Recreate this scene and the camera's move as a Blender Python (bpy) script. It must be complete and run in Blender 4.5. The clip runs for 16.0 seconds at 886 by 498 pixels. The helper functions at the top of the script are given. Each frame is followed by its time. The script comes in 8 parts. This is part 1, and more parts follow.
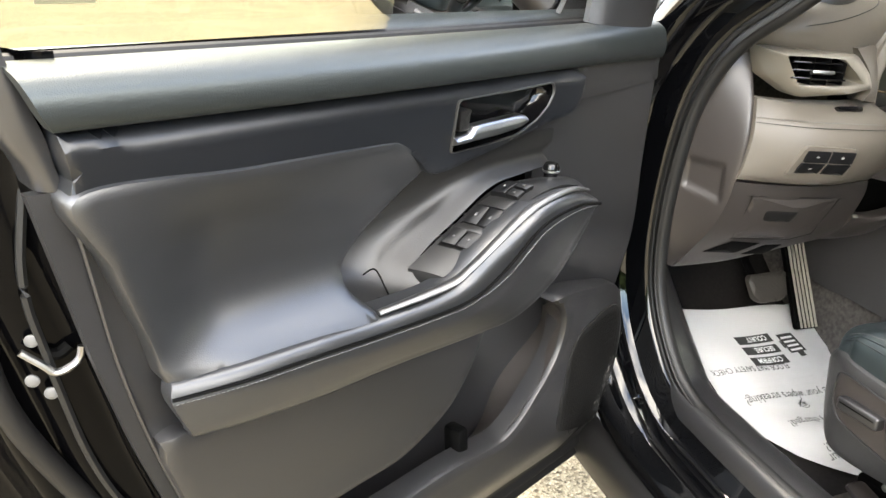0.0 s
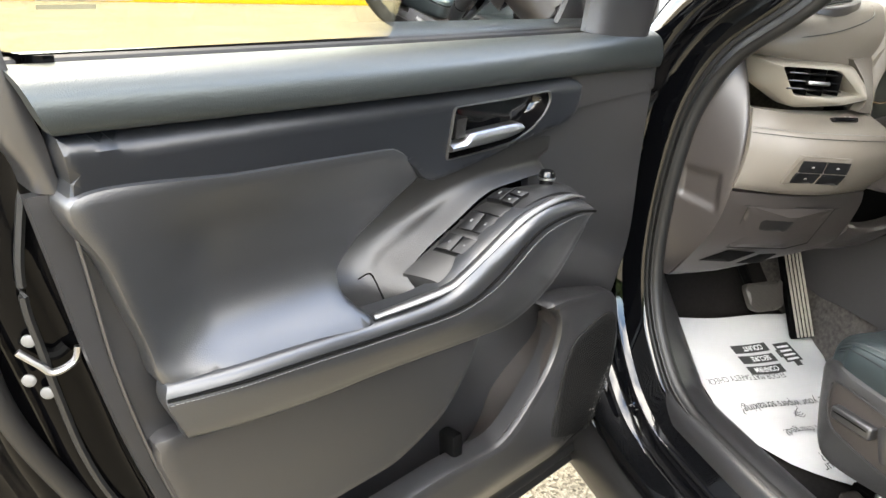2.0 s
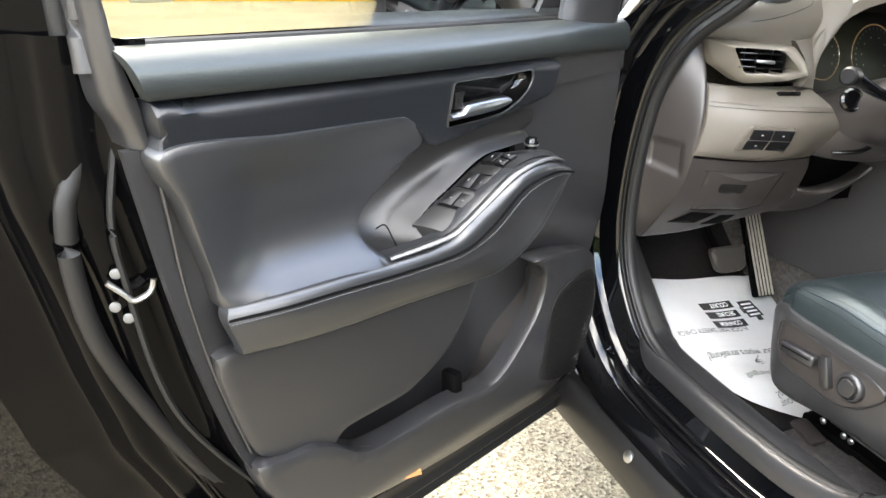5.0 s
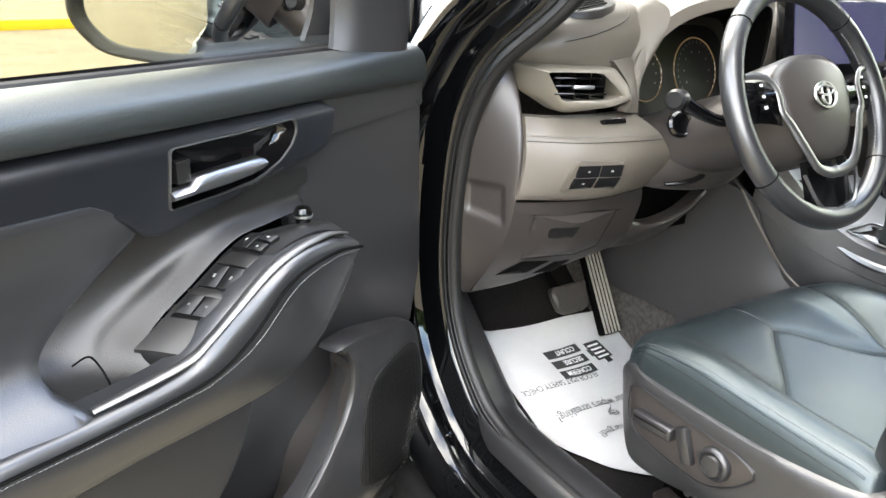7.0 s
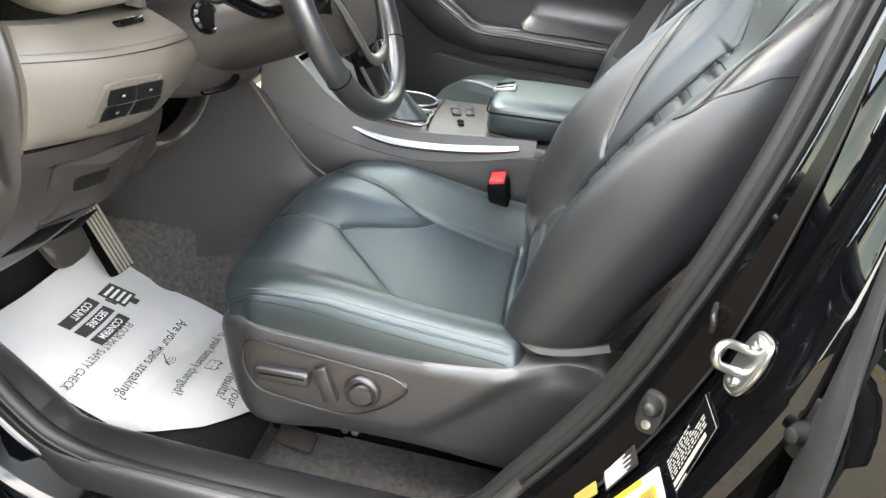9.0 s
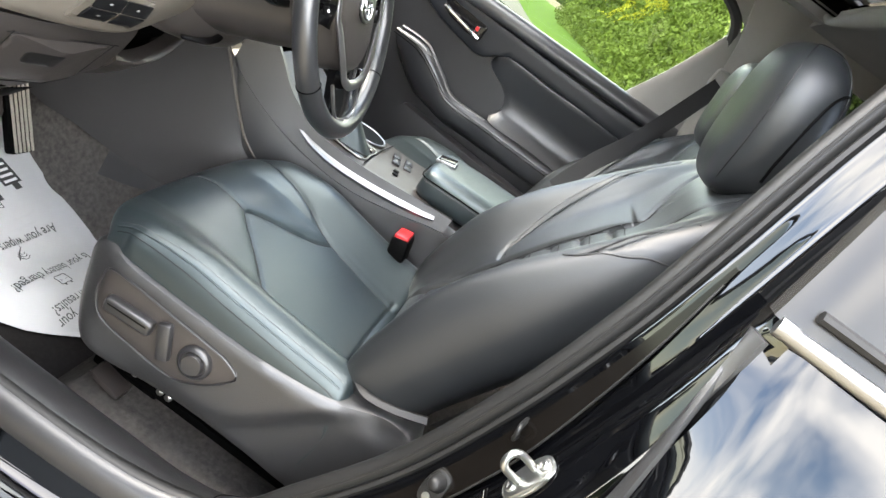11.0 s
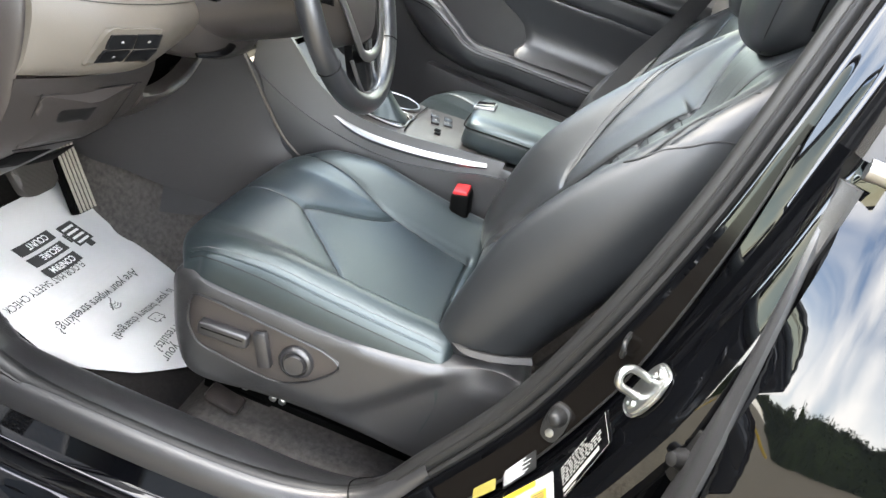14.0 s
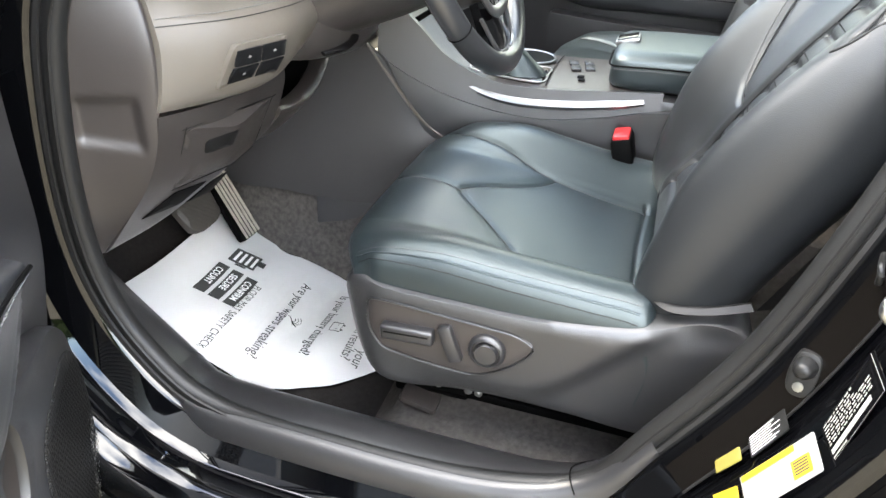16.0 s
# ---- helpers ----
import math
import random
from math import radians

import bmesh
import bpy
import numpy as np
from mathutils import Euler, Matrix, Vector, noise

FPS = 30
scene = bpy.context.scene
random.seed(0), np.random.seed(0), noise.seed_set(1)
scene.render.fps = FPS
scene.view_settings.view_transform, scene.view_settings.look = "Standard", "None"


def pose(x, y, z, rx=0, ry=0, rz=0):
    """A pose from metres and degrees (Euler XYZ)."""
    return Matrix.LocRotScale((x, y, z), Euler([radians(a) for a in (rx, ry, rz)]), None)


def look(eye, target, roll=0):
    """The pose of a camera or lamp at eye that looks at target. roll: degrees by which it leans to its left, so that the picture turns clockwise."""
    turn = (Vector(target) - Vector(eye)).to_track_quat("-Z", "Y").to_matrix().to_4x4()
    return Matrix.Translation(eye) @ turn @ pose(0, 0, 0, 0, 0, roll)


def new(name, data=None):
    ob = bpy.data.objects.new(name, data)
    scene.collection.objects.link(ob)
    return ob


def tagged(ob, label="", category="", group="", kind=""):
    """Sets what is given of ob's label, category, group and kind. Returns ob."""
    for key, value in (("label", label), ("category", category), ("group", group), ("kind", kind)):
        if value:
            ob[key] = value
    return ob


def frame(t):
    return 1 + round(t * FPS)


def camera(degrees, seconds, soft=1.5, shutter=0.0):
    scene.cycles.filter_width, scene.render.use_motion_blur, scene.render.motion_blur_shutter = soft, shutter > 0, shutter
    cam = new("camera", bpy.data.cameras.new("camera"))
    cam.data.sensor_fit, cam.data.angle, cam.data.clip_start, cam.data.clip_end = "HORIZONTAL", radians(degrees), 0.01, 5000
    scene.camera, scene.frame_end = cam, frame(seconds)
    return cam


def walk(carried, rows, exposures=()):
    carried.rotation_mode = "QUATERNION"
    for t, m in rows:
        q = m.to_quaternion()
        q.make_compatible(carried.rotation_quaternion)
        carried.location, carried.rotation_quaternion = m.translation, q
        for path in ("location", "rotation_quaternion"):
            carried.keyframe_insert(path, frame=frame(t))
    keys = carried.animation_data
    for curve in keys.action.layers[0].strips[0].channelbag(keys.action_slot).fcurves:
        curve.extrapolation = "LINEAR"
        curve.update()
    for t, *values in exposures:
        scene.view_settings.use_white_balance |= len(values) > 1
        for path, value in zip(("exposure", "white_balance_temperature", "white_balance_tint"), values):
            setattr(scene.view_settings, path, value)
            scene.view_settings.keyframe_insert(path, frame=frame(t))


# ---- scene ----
from mathutils import geometry

cam = camera(61.9, 16.0)
PATH = [
    (0, (-1.5849, 0.1254, 1.247), (-0.938, 1.8463, 0.458), 3.5),
    (0.5, (-1.5831, 0.1132, 1.241), (-0.9534, 1.8227, 0.415), 4.0),
    (1, (-1.5822, 0.1121, 1.237), (-0.9586, 1.8202, 0.404), 4.1),
    (1.5, (-1.5839, 0.1152, 1.247), (-0.9475, 1.8311, 0.44), 4.1),
    (2, (-1.5808, 0.1159, 1.249), (-0.9361, 1.8451, 0.477), 4.0),
    (2.5, (-1.5838, 0.1162, 1.249), (-0.9359, 1.8471, 0.485), 4.0),
    (3, (-1.5847, 0.1073, 1.248), (-0.9419, 1.8376, 0.478), 4.1),
    (3.5, (-1.5822, 0.0598, 1.249), (-0.943, 1.7845, 0.462), 4.1),
    (3.7, (-1.5924, 0.0267, 1.245), (-0.9464, 1.7487, 0.459), 4.1),
    (5.8, (-1.6749, -0.0367, 1.262), (-0.9494, 1.6656, 0.502), 3.1),
    (6, (-1.6333, 0.0095, 1.254), (-0.8859, 1.7097, 0.512), 3.3),
    (6.5, (-1.5287, 0.1039, 1.256), (-0.7386, 1.7889, 0.525), 2.8),
    (7, (-1.4499, 0.1717, 1.252), (-0.4222, 1.7263, 0.528), 2.3),
    (7.5, (-1.4278, 0.3283, 1.252), (-0.0089, 1.5419, 0.537), 1.5),
    (8, (-1.4348, 0.4847, 1.266), (0.2593, 1.2287, 0.508), 2.6),
    (8.5, (-1.4079, 0.5032, 1.261), (0.3588, 0.8846, 0.406), 4.9),
    (9, (-1.4155, 0.5079, 1.244), (0.3507, 0.6864, 0.323), 8.9),
    (9.5, (-1.4353, 0.5008, 1.248), (0.3387, 0.5932, 0.329), 17.2),
    (10, (-1.4566, 0.4988, 1.259), (0.3567, 0.5191, 0.416), 28.3),
    (10.2, (-1.4644, 0.5006, 1.268), (0.3678, 0.4778, 0.468), 32.0),
    (12.3, (-1.4834, 0.4813, 1.271), (0.4028, 0.4654, 0.604), 38.7),
    (12.5, (-1.4802, 0.483, 1.271), (0.4032, 0.4694, 0.598), 38.0),
    (13, (-1.4682, 0.4818, 1.27), (0.4016, 0.4846, 0.562), 34.5),
    (13.5, (-1.4683, 0.4808, 1.268), (0.3755, 0.5052, 0.495), 28.8),
    (14, (-1.4728, 0.4863, 1.258), (0.3259, 0.5743, 0.388), 20.7),
    (14.5, (-1.4788, 0.4869, 1.249), (0.2828, 0.6277, 0.311), 13.4),
    (15, (-1.4784, 0.4808, 1.242), (0.2459, 0.6935, 0.252), 7.5),
    (15.5, (-1.4702, 0.482, 1.244), (0.2349, 0.7981, 0.247), 3.7),
    (16, (-1.4069, 0.5242, 1.212), (0.258, 0.9757, 0.2), 3.7),
]
walk(cam, [(t, look(eye, target, roll)) for t, eye, target, roll in PATH], [(0.0, 3.88, 7500, 10), (1.5, 4.06, 7400, 10), (3.0, 3.92, 7350, 10), (6.0, 3.92, 7000, 10), (8.5, 3.9, 7100, 10), (12.5, 3.88, 6950, 10), (16.0, 4.02, 6850, 10)])

# ---- world, sun, exposure ----
SUN_EL, SUN_ROT = radians(55), radians(-12)
sky = bpy.data.worlds.new("sky")
scene.world = sky
sky.use_nodes = True
wn, wl = sky.node_tree.nodes, sky.node_tree.links
wn.clear()
w_out, w_bg = wn.new("ShaderNodeOutputWorld"), wn.new("ShaderNodeBackground")
w_sky, w_co = wn.new("ShaderNodeTexSky"), wn.new("ShaderNodeTexCoord")
w_sky.sky_type, w_sky.sun_disc = "NISHITA", False
w_sky.sun_elevation, w_sky.sun_rotation = SUN_EL, SUN_ROT
w_noise, w_ramp, w_mix = wn.new("ShaderNodeTexNoise"), wn.new("ShaderNodeValToRGB"), wn.new("ShaderNodeMixRGB")
w_noise.inputs["Scale"].default_value, w_noise.inputs["Detail"].default_value = 2.2, 7.0
w_ramp.color_ramp.elements[0].position, w_ramp.color_ramp.elements[1].position = 0.42, 0.62
w_mix.inputs[2].default_value = (9.5, 9.6, 9.8, 1)
wl.new(w_co.outputs["Generated"], w_noise.inputs["Vector"])
wl.new(w_noise.outputs["Fac"], w_ramp.inputs["Fac"])
wl.new(w_ramp.outputs["Color"], w_mix.inputs[0])
wl.new(w_sky.outputs["Color"], w_mix.inputs[1])
wl.new(w_mix.outputs[0], w_bg.inputs["Color"])
wl.new(w_bg.outputs[0], w_out.inputs["Surface"])
w_bg.inputs["Strength"].default_value = 0.15

sun_data = bpy.data.lights.new("sun", "SUN")
sun_data.energy, sun_data.angle, sun_data.color = 0.35, radians(14.0), (1.0, 0.93, 0.82)
sun = new("sun", sun_data)
sun_dir = Vector((math.sin(SUN_ROT) * math.cos(SUN_EL), math.cos(SUN_ROT) * math.cos(SUN_EL), math.sin(SUN_EL)))
sun.matrix_world = look(sun_dir * 20, (0, 0, 0))


# ---- materials ----
def mat(name, col, rough=0.5, metal=0.0, bump=0.0, grain=900.0, var=0.12, coarse=9.0, spec=0.5, coat=0.0, cells=False, tint=None, sheen=(1, 1, 1)):
    """A surface with fine relief (grain) and slow variation of colour and gloss (coarse)."""
    m = bpy.data.materials.new(name)
    m.use_nodes = True
    nt = m.node_tree
    b = nt.nodes["Principled BSDF"]
    b.inputs["Roughness"].default_value, b.inputs["Metallic"].default_value = rough, metal
    b.inputs["Specular IOR Level"].default_value, b.inputs["Coat Weight"].default_value = spec, coat
    b.inputs["Specular Tint"].default_value = (*sheen, 1)
    b.inputs["Coat Roughness"].default_value = 0.03
    co = nt.nodes.new("ShaderNodeTexCoord")
    slow = nt.nodes.new("ShaderNodeTexNoise")
    slow.inputs["Scale"].default_value, slow.inputs["Detail"].default_value = coarse, 6.0
    nt.links.new(co.outputs["Object"], slow.inputs["Vector"])
    mix = nt.nodes.new("ShaderNodeMixRGB")
    dark = [c * (1 - var) for c in col]
    light = [min(1, c * (1 + var)) for c in (tint or col)]
    mix.inputs[1].default_value, mix.inputs[2].default_value = (*dark, 1), (*light, 1)
    nt.links.new(slow.outputs["Fac"], mix.inputs[0])
    nt.links.new(mix.outputs[0], b.inputs["Base Color"])
    gloss = nt.nodes.new("ShaderNodeMapRange")
    gloss.inputs["To Min"].default_value, gloss.inputs["To Max"].default_value = rough * (1 - 0.6 * var), rough * (1 + 0.6 * var)
    nt.links.new(slow.outputs["Fac"], gloss.inputs["Value"])
    nt.links.new(gloss.outputs[0], b.inputs["Roughness"])
    if bump:
        fine = nt.nodes.new("ShaderNodeTexVoronoi" if cells else "ShaderNodeTexNoise")
        fine.inputs["Scale"].default_value = grain
        nt.links.new(co.outputs["Object"], fine.inputs["Vector"])
        bp = nt.nodes.new("ShaderNodeBump")
        bp.inputs["Strength"].default_value, bp.inputs["Distance"].default_value = bump, 0.0008
        nt.links.new(fine.outputs["Distance" if cells else "Fac"], bp.inputs["Height"])
        nt.links.new(bp.outputs["Normal"], b.inputs["Normal"])
    return m


card = mat("grained_door_plastic", (0.015, 0.0148, 0.0157), 0.33, bump=0.16, grain=1100, cells=True, spec=0.8)
cover_m = mat("grained_seat_cover_plastic", (0.019, 0.0188, 0.0192), 0.36, bump=0.25, grain=900, cells=True, spec=0.85)
soft = mat("soft_padded_vinyl", (0.014, 0.0146, 0.0160), 0.31, bump=0.14, grain=800, cells=True, spec=0.9)
rail_m = mat("matt_soft_vinyl", (0.010, 0.0118, 0.0122), 0.42, bump=0.22, grain=700, cells=True, spec=0.62, sheen=(0.9, 1.0, 1.0))
band_m = mat("dark_decor_panel", (0.0045, 0.0055, 0.0075), 0.36, bump=0.06, grain=1500, spec=0.55)
leather = mat("black_leather", (0.0135, 0.0185, 0.0202), 0.37, sheen=(0.89, 1.0, 0.985), bump=0.2, grain=700, cells=True, var=0.14, spec=0.78)
bolster_m = mat("black_grained_vinyl", (0.0125, 0.0138, 0.0150), 0.40, bump=0.13, grain=900, cells=True, var=0.14, spec=0.55)
dash_m = mat("grey_dash_vinyl", (0.094, 0.0825, 0.0685), 0.45, spec=0.4, bump=0.12, grain=900, cells=True)
dash_low = mat("dark_dash_plastic", (0.030, 0.0258, 0.0238), 0.36, bump=0.12, grain=1000, cells=True, spec=0.55)
well_m = mat("grey_footwell_plastic", (0.037, 0.0357, 0.0355), 0.42, bump=0.08, grain=1000, cells=True, spec=0.35)
satin = mat("satin_silver_trim", (0.29, 0.287, 0.282), 0.38, metal=1.0, var=0.06)
door_satin = mat("brushed_silver_trim", (0.17, 0.169, 0.167), 0.46, metal=1.0, var=0.08, coarse=30)
champagne = mat("champagne_vent_trim", (0.27, 0.245, 0.205), 0.42, metal=0.6, var=0.06)
chrome = mat("chrome", (0.8, 0.8, 0.82), 0.08, metal=1.0, var=0.03)
lever_m = mat("satin_chrome", (0.32, 0.32, 0.324), 0.3, metal=1.0, var=0.05)
zinc = mat("zinc_plated_steel", (0.42, 0.425, 0.41), 0.32, metal=1.0, var=0.15, coarse=60)
piano = mat("gloss_black_plastic", (0.0022, 0.0022, 0.0025), 0.12)
paint = mat("black_car_paint", (0.0012, 0.0013, 0.0016), 0.025, var=0.2, spec=0.55)
jamb_m = mat("satin_black_jamb_paint", (0.0012, 0.0012, 0.0014), 0.12, spec=0.1, var=0.2)
rubber = mat("black_rubber", (0.006, 0.0058, 0.0058), 0.5, bump=0.1, grain=600, spec=0.35)
seal_m = mat("grey_rubber_seal", (0.009, 0.009, 0.009), 0.45, bump=0.15, grain=500, spec=0.34)
carpet = mat("charcoal_carpet", (0.036, 0.033, 0.0305), 0.95, bump=1.0, grain=900, var=0.5, coarse=120, tint=(0.082, 0.076, 0.07), spec=0.04)
paper_m = mat("white_paper", (0.58, 0.58, 0.58), 0.75, bump=0.08, grain=60, var=0.05)
ink = mat("black_print", (0.03425, 0.03425, 0.03425), 0.7)
ink_grey = mat("grey_print", (0.5754, 0.5754, 0.5754), 0.8)
white_print = mat("white_print", (0.82, 0.82, 0.82), 0.6)
thread = mat("grey_thread", (0.12, 0.12, 0.12), 0.8)
cap_m = mat("pale_screw_cap", (0.10, 0.098, 0.094), 0.5)
yellow_m = mat("yellow_label", (0.3288, 0.2192, 0.01096), 0.5)
sticker_m = mat("sticker_paper", (0.1918, 0.1891, 0.1781), 0.6, var=0.06)
dull_yellow = mat("faded_yellow_label", (0.1644, 0.137, 0.0274), 0.5)
switch_m = mat("black_switch_plastic", (0.005, 0.005, 0.0055), 0.4, spec=0.3)
pod_m = mat("charcoal_pod_plastic", (0.006, 0.0058, 0.0058), 0.4, bump=0.15, grain=1300, spec=0.45)
cup_m = mat("pebbled_pull_cup_plastic", (0.008, 0.0076, 0.0072), 0.4, bump=0.2, grain=800, cells=True, spec=0.6)
# Brown tint is painted in for the ground reflected in the black pillar.
panel_m = mat("satin_black_panel_with_brown_reflection", (0.0035, 0.003, 0.0026), 0.14, spec=0.18, var=0.25)
red_m = mat("red_plastic", (0.40, 0.012, 0.014), 0.4)
orange_m = mat("orange_reflector", (0.7535, 0.274, 0.1096), 0.3)
liner_m = mat("grey_headliner_cloth", (0.274, 0.274, 0.274), 0.9, bump=0.4, grain=1500)
pillar_m = mat("grey_pillar_trim", (0.3151, 0.3096, 0.2946), 0.6, bump=0.15, grain=900)
belt_m = mat("seat_belt_webbing", (0.0274, 0.0274, 0.02877), 0.75, bump=0.5, grain=1400)
pedal_m = mat("worn_pedal_rubber", (0.03, 0.027, 0.023), 0.6, bump=1.0, grain=200, var=0.3, coarse=70)
rib_m = mat("pale_pedal_ribs", (0.3014, 0.274, 0.2329), 0.6, var=0.25, coarse=60)
# Near black: dark plastic, seam lines, and shade painted into gaps and holes.
dark_m = mat("black_plastic_and_gap_shade", (0.0018, 0.0018, 0.0018), 0.6, spec=0.05)


def glassy(name, col):
    """A thin pane: clear, tinted, with the gloss of glass."""
    m = bpy.data.materials.new(name)
    m.use_nodes = True
    nt = m.node_tree
    nt.nodes.clear()
    out, mix = nt.nodes.new("ShaderNodeOutputMaterial"), nt.nodes.new("ShaderNodeMixShader")
    clear, gloss, fres = nt.nodes.new("ShaderNodeBsdfTransparent"), nt.nodes.new("ShaderNodeBsdfGlossy"), nt.nodes.new("ShaderNodeFresnel")
    clear.inputs["Color"].default_value = (*col, 1)
    gloss.inputs["Roughness"].default_value = 0.0
    fres.inputs["IOR"].default_value = 1.45
    nt.links.new(fres.outputs[0], mix.inputs[0])
    nt.links.new(clear.outputs[0], mix.inputs[1])
    nt.links.new(gloss.outputs[0], mix.inputs[2])
    nt.links.new(mix.outputs[0], out.inputs["Surface"])
    return m


glass = glassy("greenish_window_glass", (0.44, 0.425, 0.325))
clear_glass = glassy("clear_window_glass", (0.84, 0.88, 0.85))
roof_glass = glassy("tinted_sunroof_glass", (0.12, 0.128, 0.125))
tint_glass = glassy("dark_tinted_glass", (0.07, 0.075, 0.075))
tinted = glassy("green_tinted_glass", (0.42, 0.46, 0.39))
privacy = mat("tinted_rear_glass", (0.01644, 0.01918, 0.02055), 0.03, spec=0.4)
mirror_m = mat("mirror", (0.792, 0.82, 0.82), 0.01, metal=1.0, var=0.0)


def glow(name, low, high, strength, scale):
    m = bpy.data.materials.new(name)
    m.use_nodes = True
    nt = m.node_tree
    b = nt.nodes["Principled BSDF"]
    b.inputs["Base Color"].default_value, b.inputs["Roughness"].default_value = (0.01, 0.01, 0.012, 1), 0.15
    co, no, mx = nt.nodes.new("ShaderNodeTexCoord"), nt.nodes.new("ShaderNodeTexNoise"), nt.nodes.new("ShaderNodeMixRGB")
    no.inputs["Scale"].default_value = scale
    mx.inputs[1].default_value, mx.inputs[2].default_value = (*low, 1), (*high, 1)
    nt.links.new(co.outputs["Object"], no.inputs["Vector"])
    nt.links.new(no.outputs["Fac"], mx.inputs[0])
    nt.links.new(mx.outputs[0], b.inputs["Emission Color"])
    b.inputs["Emission Strength"].default_value = strength
    return m


screen_m = glow("lit_touchscreen", (0.006, 0.008, 0.10), (0.055, 0.028, 0.22), 0.06, 6)
gauge_m = glow("lit_gauge_ring", (0.5, 0.33, 0.15), (0.6, 0.40, 0.2), 0.014, 40)


def ground_material():
    m = bpy.data.materials.new("exposed_aggregate_concrete")
    m.use_nodes = True
    nt = m.node_tree
    b = nt.nodes["Principled BSDF"]
    co = nt.nodes.new("ShaderNodeTexCoord")
    vo, no, big = nt.nodes.new("ShaderNodeTexVoronoi"), nt.nodes.new("ShaderNodeTexNoise"), nt.nodes.new("ShaderNodeTexNoise")
    vo.inputs["Scale"].default_value, no.inputs["Scale"].default_value, big.inputs["Scale"].default_value = 130, 320, 1.3
    for n in (vo, no, big):
        nt.links.new(co.outputs["Object"], n.inputs["Vector"])
    hue = nt.nodes.new("ShaderNodeSeparateColor")
    nt.links.new(vo.outputs["Color"], hue.inputs[0])
    ramp = nt.nodes.new("ShaderNodeValToRGB")
    cr_ = ramp.color_ramp
    cr_.elements[0].color, cr_.elements[1].color = (0.060, 0.050, 0.034, 1), (0.28, 0.248, 0.180, 1)
    for p, c in ((0.25, (0.150, 0.127, 0.088, 1)), (0.6, (0.206, 0.179, 0.128, 1))):
        e = cr_.elements.new(p)
        e.color = c
    nt.links.new(hue.outputs[0], ramp.inputs["Fac"])
    mul = nt.nodes.new("ShaderNodeMixRGB")
    mul.blend_type, mul.inputs[0].default_value = "MULTIPLY", 0.5
    tone = nt.nodes.new("ShaderNodeMapRange")
    tone.inputs["From Min"].default_value, tone.inputs["From Max"].default_value = 0.3, 0.7
    tone.inputs["To Min"].default_value, tone.inputs["To Max"].default_value = 0.7, 1.1
    nt.links.new(big.outputs["Fac"], tone.inputs["Value"])
    nt.links.new(ramp.outputs["Color"], mul.inputs[1])
    nt.links.new(tone.outputs[0], mul.inputs[2])
    nt.links.new(mul.outputs[0], b.inputs["Base Color"])
    b.inputs["Roughness"].default_value, b.inputs["Specular IOR Level"].default_value = 0.9, 0.1
    bp = nt.nodes.new("ShaderNodeBump")
    bp.inputs["Distance"].default_value = 0.004
    nt.links.new(vo.outputs["Distance"], bp.inputs["Height"])
    nt.links.new(bp.outputs["Normal"], b.inputs["Normal"])
    return m


ground_m = ground_material()
line_m = mat("yellow_road_paint", (0.5754, 0.3699, 0.02055), 0.8, var=0.15, bump=0.5, grain=200, spec=0.1)
grass_m = mat("mown_grass", (0.03562, 0.0822, 0.00548), 0.9, var=0.5, coarse=5, tint=(0.0685, 0.1302, 0.00959), spec=0.1)
leaf_m = mat("hedge_leaves", (0.04384, 0.07946, 0.01096), 0.7, var=0.55, coarse=2.5, tint=(0.1302, 0.1781, 0.03014), spec=0.2)
flower_m = mat("yellow_petals", (0.3288, 0.3288, 0.0274), 0.7, var=0.3, spec=0.2)
tree_m = mat("dark_tree_leaves", (0.01918, 0.03562, 0.00822), 0.7, var=0.5, coarse=1.0, tint=(0.0411, 0.06165, 0.0137), spec=0.2)
path_m = mat("pale_footpath", (0.137, 0.1315, 0.1165), 0.9, var=0.1, coarse=1.5, spec=0.1)


# ---- building helpers ----
def cr(pts, n, closed=False):
    """n points evenly spaced along a smooth curve through pts."""
    p = np.array([tuple(q) for q in pts], float)
    k = len(p)
    if k == 1:
        return [Vector(p[0])] * n
    dense = []
    for i in range(k if closed else k - 1):
        a, b_, c, d = (p[(i - 1) % k], p[i], p[(i + 1) % k], p[(i + 2) % k]) if closed else (p[max(i - 1, 0)], p[i], p[i + 1], p[min(i + 2, k - 1)])
        for s in np.linspace(0, 1, 12, endpoint=False):
            dense.append(0.5 * (2 * b_ + (c - a) * s + (2 * a - 5 * b_ + 4 * c - d) * s * s + (3 * b_ - a - 3 * c + d) * s ** 3))
    dense.append(p[0] if closed else p[-1])
    dense = np.array(dense)
    length = np.concatenate([[0], np.cumsum(np.linalg.norm(np.diff(dense, axis=0), axis=1))])
    at = np.linspace(0, length[-1], n, endpoint=not closed)
    return [Vector([np.interp(q, length, dense[:, j]) for j in range(p.shape[1])]) for q in at]


def loft(rows, nu, nv, bm=None, closed=False, cap=False):
    """A smooth skin over curves. closed: each curve is a loop."""
    bm = bm or bmesh.new()
    cur = [cr(r, nu, closed) for r in rows]
    cols = [cr([c[i] for c in cur], nv) for i in range(nu)]
    vs = [[bm.verts.new(cols[i][j]) for i in range(nu)] for j in range(nv)]
    for j in range(nv - 1):
        for i in range(nu if closed else nu - 1):
            i2 = (i + 1) % nu
            bm.faces.new((vs[j][i], vs[j][i2], vs[j + 1][i2], vs[j + 1][i]))
    if cap:
        bm.faces.new(vs[0])
        bm.faces.new(list(reversed(vs[-1])))
    return bm


